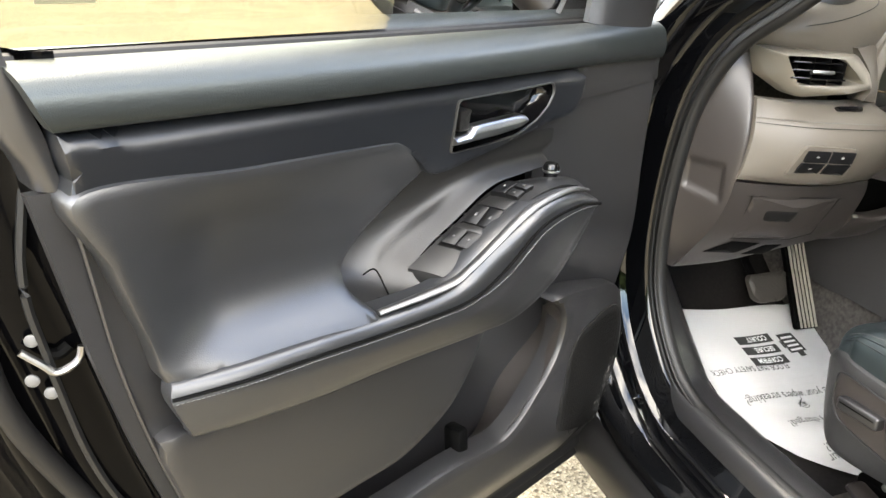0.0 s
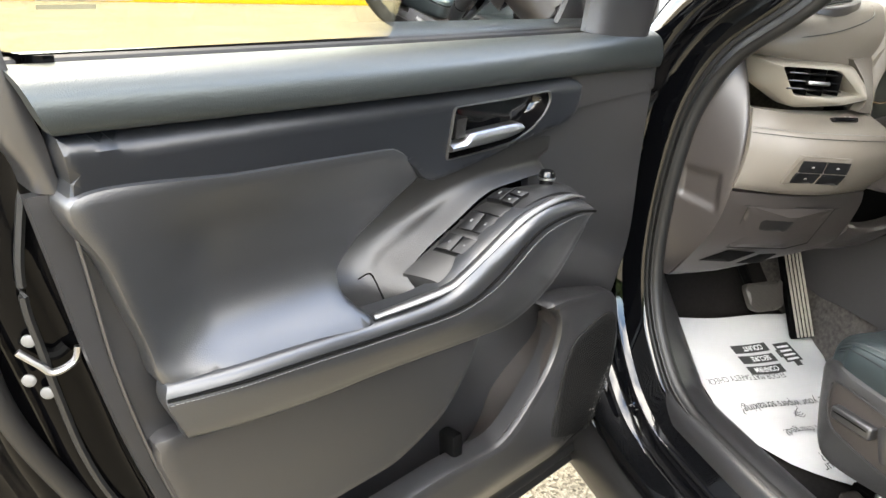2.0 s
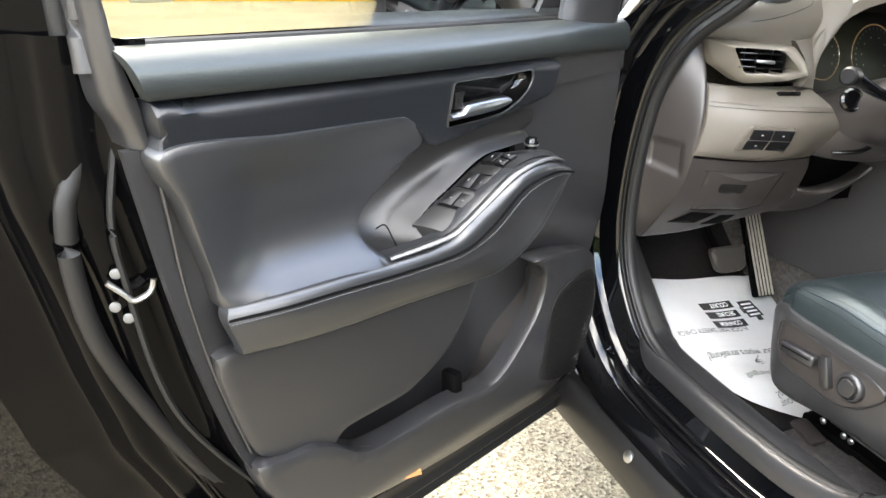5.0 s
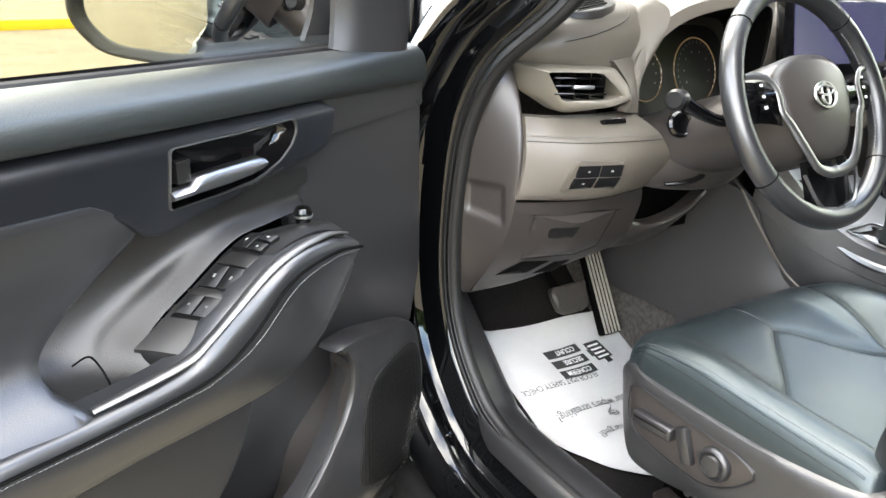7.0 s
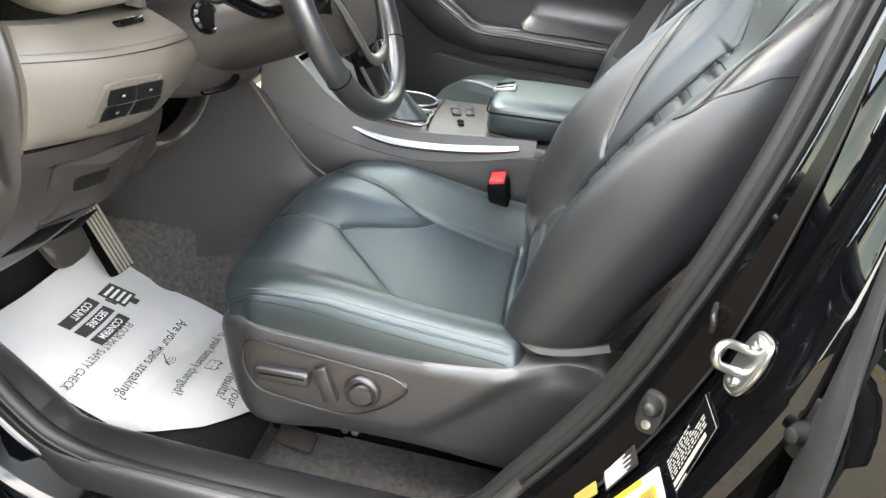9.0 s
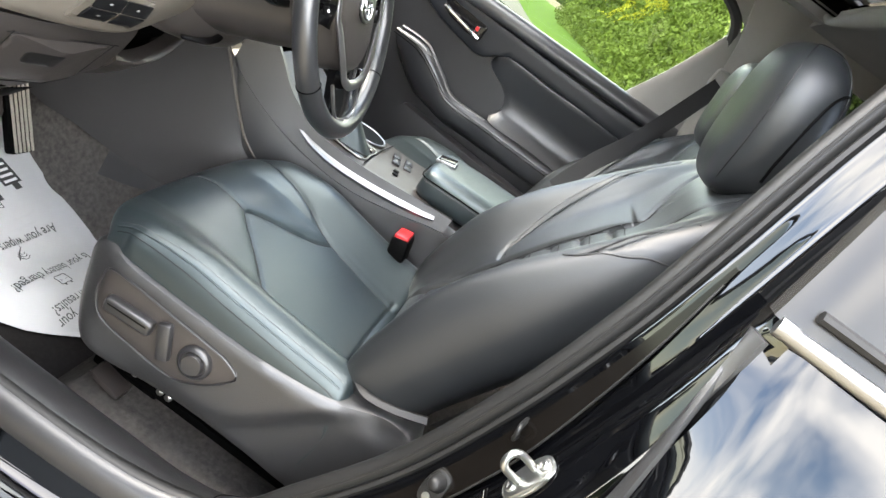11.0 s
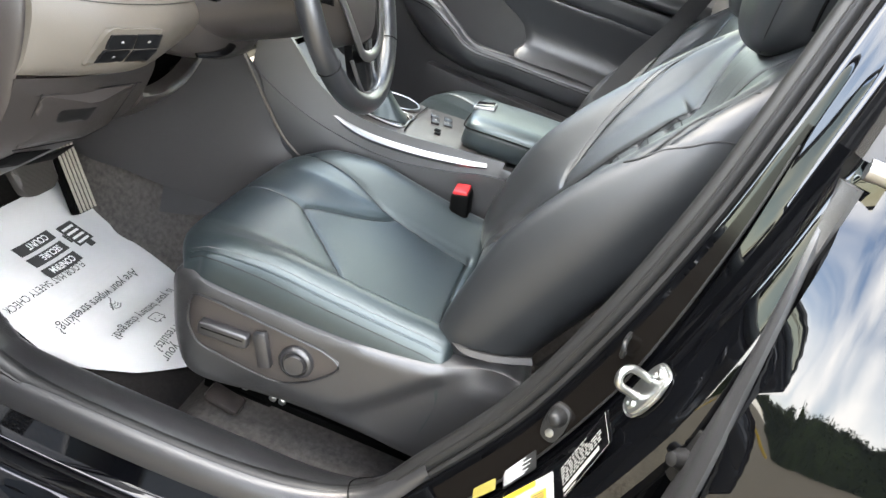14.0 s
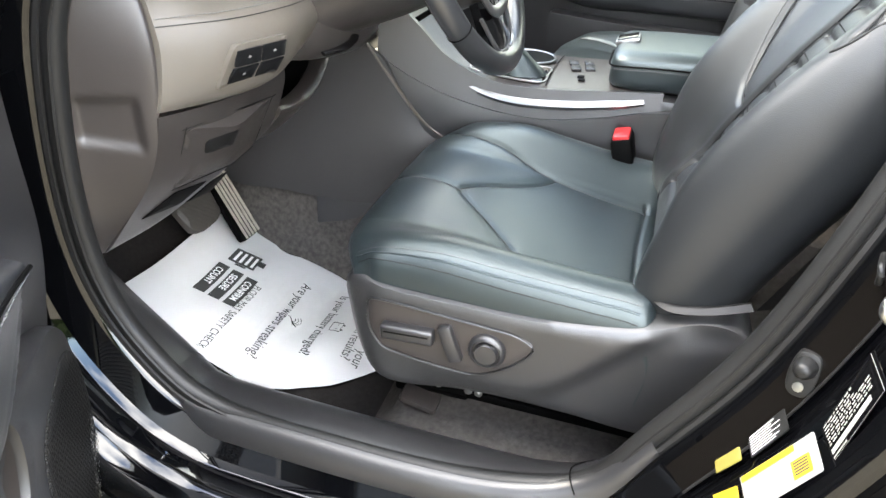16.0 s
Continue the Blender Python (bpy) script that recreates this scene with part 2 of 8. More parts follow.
def skirt(bm, way):
    """Turns the open border back along way, to give a sheet thickness."""
    edges = [e for e in bm.edges if e.is_boundary]
    made = bmesh.ops.extrude_edge_only(bm, edges=edges)
    for v in made["geom"]:
        if isinstance(v, bmesh.types.BMVert):
            v.co += Vector(way)
    return bm


def tube(path, r, seg=8, n=None, closed=False, bm=None, flat=1.0, up=(0, 0, 1)):
    """A round (or flattened) bar along a smooth path. r: a radius, or one for each control point."""
    bm = bm or bmesh.new()
    n = n or 6 * len(path)
    pts = cr(path, n, closed)
    rad = [r] * n if not isinstance(r, (list, tuple)) else [np.interp(i / (n - 1), np.linspace(0, 1, len(r)), r) for i in range(n)]
    rings = []
    for i, p in enumerate(pts):
        a, b_ = (pts[(i - 1) % n], pts[(i + 1) % n]) if closed else (pts[max(i - 1, 0)], pts[min(i + 1, n - 1)])
        t = (b_ - a).normalized()
        side = t.cross(Vector(up))
        side = side.normalized() if side.length > 1e-4 else t.orthogonal().normalized()
        top = side.cross(t)
        rings.append([bm.verts.new(p + side * math.cos(q) * rad[i] + top * math.sin(q) * rad[i] * flat) for q in np.linspace(0, 2 * math.pi, seg, endpoint=False)])
    for i in range(n if closed else n - 1):
        x, y = rings[i], rings[(i + 1) % n]
        for k in range(seg):
            bm.faces.new((x[k], x[(k + 1) % seg], y[(k + 1) % seg], y[k]))
    if not closed:
        bm.faces.new(rings[0])
        bm.faces.new(list(reversed(rings[-1])))
    return bm


def box(size, m, bevel=0.003, bm=None, seg=2):
    """A box with rounded edges at the pose m."""
    one = bmesh.new()
    bmesh.ops.create_cube(one, size=1.0)
    for v in one.verts:
        v.co = Vector([c * s for c, s in zip(v.co, size)])
    if bevel:
        bmesh.ops.bevel(one, geom=list(one.edges), offset=bevel, segments=seg, affect="EDGES", profile=0.5)
    bmesh.ops.transform(one, matrix=m, verts=one.verts)
    if bm is None:
        return one
    return join(bm, one)


def join(bm, other):
    new_v = {v: bm.verts.new(v.co) for v in other.verts}
    for f in other.faces:
        bm.faces.new([new_v[v] for v in f.verts])
    other.free()
    return bm


def lathe(profile, m, seg=28, bm=None):
    """A turned shape: profile of (radius, height) about the z axis of m."""
    bm = bm or bmesh.new()
    rings = [[bm.verts.new(m @ Vector((r * math.cos(a), r * math.sin(a), h))) for a in np.linspace(0, 2 * math.pi, seg, endpoint=False)] for r, h in profile]
    for x, y in zip(rings, rings[1:]):
        for k in range(seg):
            bm.faces.new((x[k], x[(k + 1) % seg], y[(k + 1) % seg], y[k]))
    bm.faces.new(list(reversed(rings[0])))
    bm.faces.new(rings[-1])
    return bm


def loop(pts, per=8):
    """A smooth closed outline through 2D points."""
    return [tuple(v) for v in cr(pts, per * len(pts), True)]


def rounded(poly, rad, seg=4):
    """A polygon with rounded corners."""
    out, k = [], len(poly)
    for i in range(k):
        p, a, b_ = Vector(poly[i]), Vector(poly[i - 1]), Vector(poly[(i + 1) % k])
        da, db = (a - p), (b_ - p)
        q = min(rad, da.length * 0.45, db.length * 0.45)
        s, e = p + da.normalized() * q, p + db.normalized() * q
        for t in np.linspace(0, 1, seg + 1):
            out.append(tuple((1 - t) ** 2 * s + 2 * t * (1 - t) * p + t * t * e))
    return out


def pad(outline, place, h, r=0.004, depth=0.012, step=0.014, bm=None, hole=None):
    """A padded panel: the outline (a, b) filled with a fine mesh whose height is h(a, b), its rim rounded by r and turned back by depth. hole: an outline left open."""
    bm = bm or bmesh.new()
    o = np.array(outline, float)
    area = 0.5 * np.sum(o[:, 0] * np.roll(o[:, 1], -1) - np.roll(o[:, 0], -1) * o[:, 1])
    if area < 0:
        o = o[::-1]
    nxt = np.roll(o, -1, 0)
    tang = nxt - np.roll(o, 1, 0)
    tang /= np.maximum(np.linalg.norm(tang, axis=1, keepdims=True), 1e-9)
    inward = np.stack([-tang[:, 1], tang[:, 0]], 1)

    def away(q):
        ab = nxt - o
        t = np.clip(np.sum((q - o) * ab, 1) / np.maximum(np.sum(ab * ab, 1), 1e-12), 0, 1)
        return np.min(np.linalg.norm(q - (o + ab * t[:, None]), axis=1))

    def inside(q):
        x, y = q
        c = ((o[:, 1] > y) != (nxt[:, 1] > y)) & (x < (nxt[:, 0] - o[:, 0]) * (y - o[:, 1]) / np.where(nxt[:, 1] == o[:, 1], 1e-12, nxt[:, 1] - o[:, 1]) + o[:, 0])
        return np.count_nonzero(c) % 2 == 1

    pts = [tuple(q) for q in o]
    for f in (0.3, 1.0):
        for q in o + inward * r * f:
            if inside(q) and away(q) > r * f * 0.8:
                pts.append(tuple(q))
    lo, hi = o.min(0), o.max(0)
    for a in np.arange(lo[0] + step / 2, hi[0], step):
        for b_ in np.arange(lo[1] + step / 2, hi[1], step):
            q = np.array((a + 1e-4 * math.sin(9 * b_), b_ + 1e-4 * math.sin(7 * a)))
            if inside(q) and away(q) > r + step * 0.35:
                pts.append(tuple(q))
    k, cuts = len(o), []
    if hole:
        ho = np.array(hole, float)
        hn = np.roll(ho, -1, 0)

        def in_hole(q):
            x, y = q
            c = ((ho[:, 1] > y) != (hn[:, 1] > y)) & (x < (hn[:, 0] - ho[:, 0]) * (y - ho[:, 1]) / np.where(hn[:, 1] == ho[:, 1], 1e-12, hn[:, 1] - ho[:, 1]) + ho[:, 0])
            return np.count_nonzero(c) % 2 == 1
        start = len(pts)
        pts += [tuple(q) for q in ho]
        cuts = [(start + i, start + (i + 1) % len(ho)) for i in range(len(ho))]
    res = geometry.delaunay_2d_cdt([Vector(q) for q in pts], cuts, [list(range(k))], 1, 1e-7)
    verts, faces = res[0], res[2]
    if hole:
        faces = [f for f in faces if not in_hole(sum((Vector(verts[i]) for i in f), Vector((0, 0))) / len(f))]

    def high(q):
        d = away(np.array(q))
        e = 0.0 if d >= r else r * (1 - math.sqrt(max(0.0, 1 - (1 - d / r) ** 2)))
        return h(q[0], q[1]) - e
    vs = [bm.verts.new(place(v[0], v[1], high(v))) for v in verts]
    for f in faces:
        if len(set(f)) > 2:
            bm.faces.new([vs[i] for i in f])
    if depth:
        mine = set(vs)
        rim = [e for e in bm.edges if e.is_boundary and e.verts[0] in mine]
        made = bmesh.ops.extrude_edge_only(bm, edges=rim)
        zero, unit = Vector(place(o[0][0], o[0][1], 0)), Vector(place(o[0][0], o[0][1], 1))
        for v in made["geom"]:
            if isinstance(v, bmesh.types.BMVert):
                v.co -= (unit - zero) * depth
    return bm


def thing(name, at, label, category, kind="", group=""):
    e = new(name)
    e.empty_display_size = 0.05
    e.location = at
    return tagged(e, label, category, group, kind)


def part(name, bm, material, parent=None, label="", sharp=40):
    """Links a bmesh as one mesh object under a thing or a part."""
    bmesh.ops.recalc_face_normals(bm, faces=bm.faces)
    me = bpy.data.meshes.new(name)
    bm.to_mesh(me)
    bm.free()
    me.materials.append(material)
    me.polygons.foreach_set("use_smooth", [True] * len(me.polygons))
    me.set_sharp_from_angle(angle=radians(sharp))
    ob = new(name, me)
    if parent:
        ob.parent = parent
        if parent.type == "EMPTY":
            ob.matrix_parent_inverse = parent.matrix_basis.inverted()
    return tagged(ob, label)


def solo(name, bm, material, label, category, kind="", group="", sharp=40):
    return tagged(part(name, bm, material, None, "", sharp), label, category, group, kind)


def words(body, size, place, h, bold=0.0, align="LEFT"):
    """Flat lettering as a mesh, its points (a, b) carried by place(a, b, h)."""
    c = bpy.data.curves.new("lettering", "FONT")
    c.body, c.size, c.align_x, c.offset = body, size, align, bold
    o = bpy.data.objects.new("lettering", c)
    scene.collection.objects.link(o)
    me = bpy.data.meshes.new_from_object(o.evaluated_get(bpy.context.evaluated_depsgraph_get()))
    bm = bmesh.new()
    bm.from_mesh(me)
    for v in bm.verts:
        v.co = place(v.co.x, v.co.y, h)
    bpy.data.objects.remove(o)
    bpy.data.meshes.remove(me)
    return bm


def bars(rows, place, h, bm=None):
    """Plain bars for small print: rows of (a0, a1, b0, b1)."""
    bm = bm or bmesh.new()
    for a0, a1, b0, b1 in rows:
        k = max(1, int(abs(a1 - a0) / 0.02))
        for i in range(k):
            p, q = a0 + (a1 - a0) * i / k, a0 + (a1 - a0) * (i + 1) / k
            bm.faces.new([bm.verts.new(place(*c, h)) for c in ((p, b0), (q, b0), (q, b1), (p, b1))])
    return bm


def stitches(path, pitch=0.0045, length=0.003, r=0.0006, lift=(0, 0, 0)):
    """A row of sewn thread along a path."""
    total = sum((b_ - a).length for a, b_ in zip(cr(path, 60), cr(path, 60)[1:]))
    n = max(2, int(total / pitch))
    pts = cr(path, 2 * n)
    bm = bmesh.new()
    for i in range(n - 1):
        a = pts[2 * i] + Vector(lift)
        way = (pts[2 * i + 1] - pts[2 * i]).normalized()
        side = way.orthogonal().normalized()
        top = side.cross(way)
        ends = []
        for q in (a, a + way * length):
            ends.append([bm.verts.new(q + side * r * math.cos(k) + top * r * math.sin(k)) for k in (0, 2.1, 4.2)])
        for k in range(3):
            bm.faces.new((ends[0][k], ends[0][(k + 1) % 3], ends[1][(k + 1) % 3], ends[1][k]))
    return bm


def near_all(x, y, line):
    """Distances in the plane from many points to a polyline."""
    best = np.full(x.shape, 9.0)
    for (ax, ay), (bx, by) in zip(line, line[1:]):
        dx, dy = bx - ax, by - ay
        t = np.clip(((x - ax) * dx + (y - ay) * dy) / (dx * dx + dy * dy + 1e-12), 0, 1)
        best = np.minimum(best, np.hypot(x - ax - t * dx, y - ay - t * dy))
    return best


def ss(a, b_, x):
    t = min(1.0, max(0.0, (x - a) / (b_ - a)))
    return t * t * (3 - 2 * t)


# ---- the open driver's door: u runs from the hinge to the latch, n into the cabin ----
HINGE, DU = Vector((-0.7992, 1.201, 0)), Vector((-0.8991, -0.4378, 0))
DN = Vector((0.4378, -0.8991, 0))


def D(u, n, z):
    return HINGE + DU * u + DN * n + Vector((0, 0, z))


def Dp(u, z, n):
    return D(u, n, z)


def Dl(pts):
    return [D(*p) for p in pts]


door = thing("front_door", D(0.5, 0, 0.28), "open black car door with padded dark grey inner trim", "car door")

# painted shell
part("outer_skin", skirt(loft([Dl([(1.19, -0.14, z), (0.6, -0.125 + b, z), (0.02, -0.105, z)]) for z, b in ((0.30, 0.03), (0.5, 0.0), (0.8, -0.01), (1.0, 0.0), (1.13, 0.03))], 24, 16), DN * 0.012), paint, door)
jamb_rows = []
for z in (0.30, 0.40, 0.50, 0.56, 0.622, 0.68, 0.748, 0.80, 0.866, 0.92, 0.968, 1.0, 1.035, 1.08, 1.15):
    ub = float(np.interp(z, [0.30, 0.40, 0.50, 0.622, 0.748, 0.866, 0.968, 1.035, 1.15], [0.77, 0.79, 0.845, 0.904, 0.94, 0.966, 0.99, 1.0, 1.0]))
    jamb_rows.append(Dl([(ub + 0.19, -0.135, z), (ub + 0.15, -0.115, z), (ub + 0.115, -0.095, z), (ub + 0.108, -0.075, z), (ub + 0.095, -0.05, z), (ub + 0.068, -0.042, z), (ub + 0.056, -0.024, z), (ub + 0.03, -0.017, z), (ub + 0.014, -0.014, z), (ub + 0.006, 0.0, z), (ub - 0.004, 0.024, z), (ub - 0.02, 0.028, z)]))
part("rear_edge_panel", loft(jamb_rows, 60, 60), jamb_m, door, "gloss black painted door edge")
part("frame_flange", skirt(loft([Dl([(1.042, -0.036, z), (1.07, -0.055, z), (1.12, -0.09, z), (1.19, -0.135, z)]) for z in (1.10, 1.25, 1.42, 1.62)], 10, 10), DN * -0.006), jamb_m, door, "gloss black window frame flange")
part("inner_panel", loft([Dl([(min(0.985, 0.80 + 0.35 * max(0, z - 0.4)), -0.045, z), (0.5, -0.045, z), (0.09, -0.045, z)]) for z in (0.33, 0.7, 1.14)], 12, 12), dark_m, door)
part("front_edge_panel", loft([Dl([(0.09, 0.03, z), (0.07, 0.0, z), (0.05, -0.04, z), (0.03, -0.10, z)]) for z in (0.30, 0.7, 1.13)], 10, 8), paint, door)
part("bottom_edge", skirt(loft([Dl([(0.96, n, z0 + 0.02), (0.6, n, z0), (0.12, n, z0)]) for n, z0 in ((0.03, 0.40), (0.022, 0.372), (0.028, 0.358), (0.01, 0.335), (0.016, 0.318), (-0.02, 0.292), (-0.06, 0.30), (-0.1, 0.31))], 16, 40), (0, 0, 0.004)), rubber, door, "black rubber seal along the bottom edge")
part("weatherstrip", tube(Dl([(1.04, -0.03, 1.55), (1.038, -0.03, 1.30), (1.036, -0.03, 1.196), (1.031, -0.03, 1.117), (1.026, -0.03, 1.088), (1.038, -0.03, 1.02), (1.055, -0.03, 0.976), (1.056, -0.03, 0.897), (1.036, -0.03, 0.798), (0.967, -0.03, 0.644), (0.893, -0.03, 0.525), (0.80, -0.02, 0.43), (0.68, -0.01, 0.385)]), 0.0115, 10, 90), rubber, door, "thick black rubber door seal")
part("seal_lip", tube(Dl([(1.002, -0.010, 1.06), (1.013, -0.010, 1.002), (1.018, -0.010, 0.969), (1.018, -0.010, 0.932), (1.012, -0.010, 0.892), (1.004, -0.010, 0.838), (0.989, -0.010, 0.76), (0.964, -0.010, 0.686), (0.921, -0.010, 0.61), (0.86, -0.010, 0.52)]), 0.0042, 6, 60), seal_m, door)
for u, n, z in ((1.019, -0.014, 0.899), (1.024, -0.014, 0.860), (1.011, -0.013, 0.842)):
    dot = part("screw_cap", lathe([(0.0062, 0), (0.0062, 0.002), (0.005, 0.003), (0.001, 0.0032)], Matrix.Translation(D(u, n, z)) @ (DU * 0.55 + DN * 0.83).to_track_quat("Z", "Y").to_matrix().to_4x4(), 16), cap_m, door, "small white screw cap")
latch = part("latch", tube(Dl([(1.030, -0.014, 0.891), (1.016, -0.008, 0.876), (1.006, -0.004, 0.866), (0.988, -0.002, 0.872), (0.983, -0.002, 0.886)]), 0.0036, 8, 30), lever_m, door, "chromed latch catch")
part("latch_slot", tube(Dl([(1.01, -0.014, 0.882), (1.0, -0.013, 0.879), (0.99, -0.013, 0.884)]), 0.006, 8, 20), dark_m, latch)
part("access_cover", pad(rounded([(0.965, 0.50), (0.925, 0.455), (0.885, 0.42), (0.90, 0.49), (0.935, 0.525)], 0.008), Dp, lambda u, z: -0.03, 0.003, 0.004), dark_m, door)

# trim panel: base surface and raised pads
base_bm = loft([Dl([(1.018, 0.038, 1.046), (0.75, 0.032, 1.05), (0.4, 0.045, 1.055), (0.12, 0.05, 1.058)]),
                              Dl([(1.0, 0.04, 0.95), (0.75, 0.028, 0.95), (0.4, 0.045, 0.95), (0.117, 0.05, 0.93)]),
                              Dl([(0.986, 0.044, 0.875), (0.75, 0.03, 0.87), (0.4, 0.045, 0.85), (0.112, 0.05, 0.80)]),
                              Dl([(0.958, 0.044, 0.763), (0.7, 0.018, 0.72), (0.4, -0.005, 0.70), (0.11, 0.03, 0.66)]),
                              Dl([(0.915, 0.044, 0.632), (0.7, -0.02, 0.58), (0.4, -0.03, 0.56), (0.10, 0.02, 0.52)]),
                              Dl([(0.865, 0.04, 0.54), (0.65, -0.02, 0.46), (0.4, -0.03, 0.44), (0.13, 0.02, 0.43)])], 60, 60)
BOWL = [(0.40, 1.000), (0.45, 1.000), (0.53, 1.004), (0.60, 0.992), (0.66, 0.972), (0.715, 0.938), (0.750, 0.910), (0.750, 0.865), (0.62, 0.868), (0.55, 0.90), (0.40, 0.945)]


def within(q, poly):
    """Whether q lies inside a polygon."""
    odd = False
    for (ax, ay), (bx, by) in zip(poly, poly[1:] + poly[:1]):
        if (ay > q[1]) != (by > q[1]) and q[0] < (bx - ax) * (q[1] - ay) / (by - ay) + ax:
            odd = not odd
    return odd


gone = [f for f in base_bm.faces if within(((f.calc_center_median() - HINGE).dot(DU), f.calc_center_median().z), BOWL)]
bmesh.ops.delete(base_bm, geom=gone, context="FACES")
part("trim_base", skirt(base_bm, DN * -0.012), card, door)
part("belt_pad", skirt(loft([Dl([(1.02, 0.008, 1.134), (0.6, 0.008, 1.132), (0.13, 0.008, 1.134)]), Dl([(1.021, 0.018, 1.1425), (0.6, 0.018, 1.1405), (0.13, 0.018, 1.142)]), Dl([(1.021, 0.035, 1.145), (0.6, 0.035, 1.143), (0.13, 0.033, 1.143)]), Dl([(1.02, 0.062, 1.141), (0.6, 0.062, 1.139), (0.13, 0.05, 1.139)]),
                             Dl([(1.017, 0.078, 1.130), (0.6, 0.082, 1.128), (0.125, 0.058, 1.129)]), Dl([(1.011, 0.081, 1.114), (0.6, 0.087, 1.112), (0.122, 0.061, 1.112)]),
                             Dl([(1.004, 0.076, 1.102), (0.6, 0.082, 1.100), (0.12, 0.06, 1.098)]), Dl([(1.0, 0.06, 1.098), (0.6, 0.064, 1.096), (0.12, 0.057, 1.09)])], 60, 40), DN * -0.02), rail_m, door, "soft padded dark belt rail")
part("belt_seal", tube(Dl([(1.02, 0.006, 1.141), (0.6, 0.006, 1.139), (0.25, 0.006, 1.14)]), 0.006, 8, 20), rubber, door)
part("front_trim", pad(rounded([(0.43, 1.106), (0.12, 1.095), (0.115, 1.055), (0.36, 1.046), (0.40, 1.06)], 0.01), Dp, lambda u, z: 0.053 + 0.006 * ss(0.2, 0.42, u), 0.0015, 0.02), card, door)
HANDLE = rounded([(0.588, 1.079), (0.504, 1.081), (0.415, 1.083), (0.409, 1.070), (0.416, 1.053), (0.434, 1.037), (0.458, 1.026), (0.476, 1.0205), (0.526, 1.018), (0.590, 1.0165)], 0.006)
band = loop([(0.998, 1.096), (0.977, 1.0965), (0.866, 1.097), (0.677, 1.099), (0.436, 1.101), (0.378, 1.099), (0.348, 1.089), (0.340, 1.073), (0.358, 1.040), (0.423, 1.025), (0.539, 1.003), (0.596, 0.994), (0.618, 0.999), (0.632, 1.012), (0.648, 1.024), (0.672, 1.033), (0.70, 1.037), (0.85, 1.040), (0.985, 1.043), (0.993, 1.06)], 6)


def band_depth(u, z):
    edge = 1.082 + 0.006 * ss(0.94, 0.99, u)
    return 0.0735 - 0.8 * max(0.0, z - edge) - 0.10 * max(0.0, edge - z) * ss(0.35, 0.42, u)


part("decor_panel", pad(band, Dp, band_depth, 0.004, 0.03, 0.0055, hole=HANDLE), band_m, door, "dark blue-black decor panel with a bevelled top edge", 25)


def pad_depth(u, z):
    shape = float(np.interp(z, [0.852, 0.862, 0.872, 0.885, 0.905, 0.94], [1.0, 0.97, 0.74, 0.36, 0.12, 0.0]))
    shape = ss(0.935, 0.858, z) ** 2 * 0.55 + shape * 0.45
    upper = float(np.interp(z, [0.94, 0.985, 1.03, 1.06], [0.041, 0.049, 0.070, 0.080]))
    k = ss(0.87, 0.985, u)
    upper = upper * (1 - k) + 0.076 * k
    grip = float(np.interp(u, [0.71, 0.79, 0.868, 0.938], [0.102, 0.095, 0.087, 0.073]))
    return upper + (grip - upper) * shape


part("arm_pad", pad(loop([(0.995, 1.052), (0.85, 1.049), (0.70, 1.046), (0.665, 1.042), (0.632, 1.02), (0.616, 0.996), (0.645, 0.971), (0.692, 0.935), (0.722, 0.908), (0.727, 0.885), (0.712, 0.856), (0.787, 0.855), (0.867, 0.855), (0.932, 0.853), (0.95, 0.905), (0.974, 0.98)], 7), Dp, pad_depth, 0.008, 0.04, 0.009), soft, door, "smooth dark grey padded arm panel")
strip_rows = [Dl([(0.936, 0.06, 0.863), (0.867, 0.072, 0.866), (0.787, 0.08, 0.866), (0.712, 0.085, 0.866), (0.626, 0.105, 0.88), (0.575, 0.12, 0.92), (0.517, 0.13, 0.958), (0.453, 0.13, 0.967), (0.396, 0.128, 0.95)]),
              Dl([(0.938, 0.075, 0.862), (0.868, 0.089, 0.863), (0.79, 0.097, 0.863), (0.71, 0.104, 0.861), (0.62, 0.122, 0.872), (0.571, 0.135, 0.905), (0.516, 0.148, 0.952), (0.45, 0.15, 0.96), (0.394, 0.146, 0.945)]),
              Dl([(0.942, 0.08, 0.852), (0.875, 0.095, 0.853), (0.797, 0.103, 0.853), (0.706, 0.11, 0.851), (0.612, 0.126, 0.860), (0.566, 0.137, 0.886), (0.514, 0.151, 0.938), (0.45, 0.154, 0.95), (0.393, 0.149, 0.939)]),
              Dl([(0.94, 0.083, 0.84), (0.872, 0.097, 0.838), (0.79, 0.105, 0.835), (0.70, 0.112, 0.832), (0.59, 0.128, 0.838), (0.54, 0.138, 0.862), (0.49, 0.15, 0.905), (0.43, 0.152, 0.935), (0.392, 0.148, 0.936)]),
              Dl([(0.926, 0.08, 0.808), (0.868, 0.088, 0.804), (0.784, 0.094, 0.80), (0.69, 0.099, 0.80), (0.56, 0.112, 0.80), (0.50, 0.122, 0.812), (0.452, 0.135, 0.852), (0.415, 0.143, 0.905), (0.391, 0.144, 0.931)]),
              Dl([(0.922, 0.07, 0.797), (0.866, 0.077, 0.792), (0.782, 0.083, 0.788), (0.684, 0.087, 0.787), (0.548, 0.097, 0.786), (0.486, 0.107, 0.794), (0.437, 0.122, 0.837), (0.405, 0.134, 0.895), (0.392, 0.138, 0.928)]),
              Dl([(0.92, 0.035, 0.796), (0.866, 0.035, 0.791), (0.782, 0.035, 0.787), (0.684, 0.035, 0.786), (0.548, 0.035, 0.785), (0.482, 0.04, 0.793), (0.43, 0.05, 0.836), (0.398, 0.06, 0.895), (0.386, 0.07, 0.928)])]
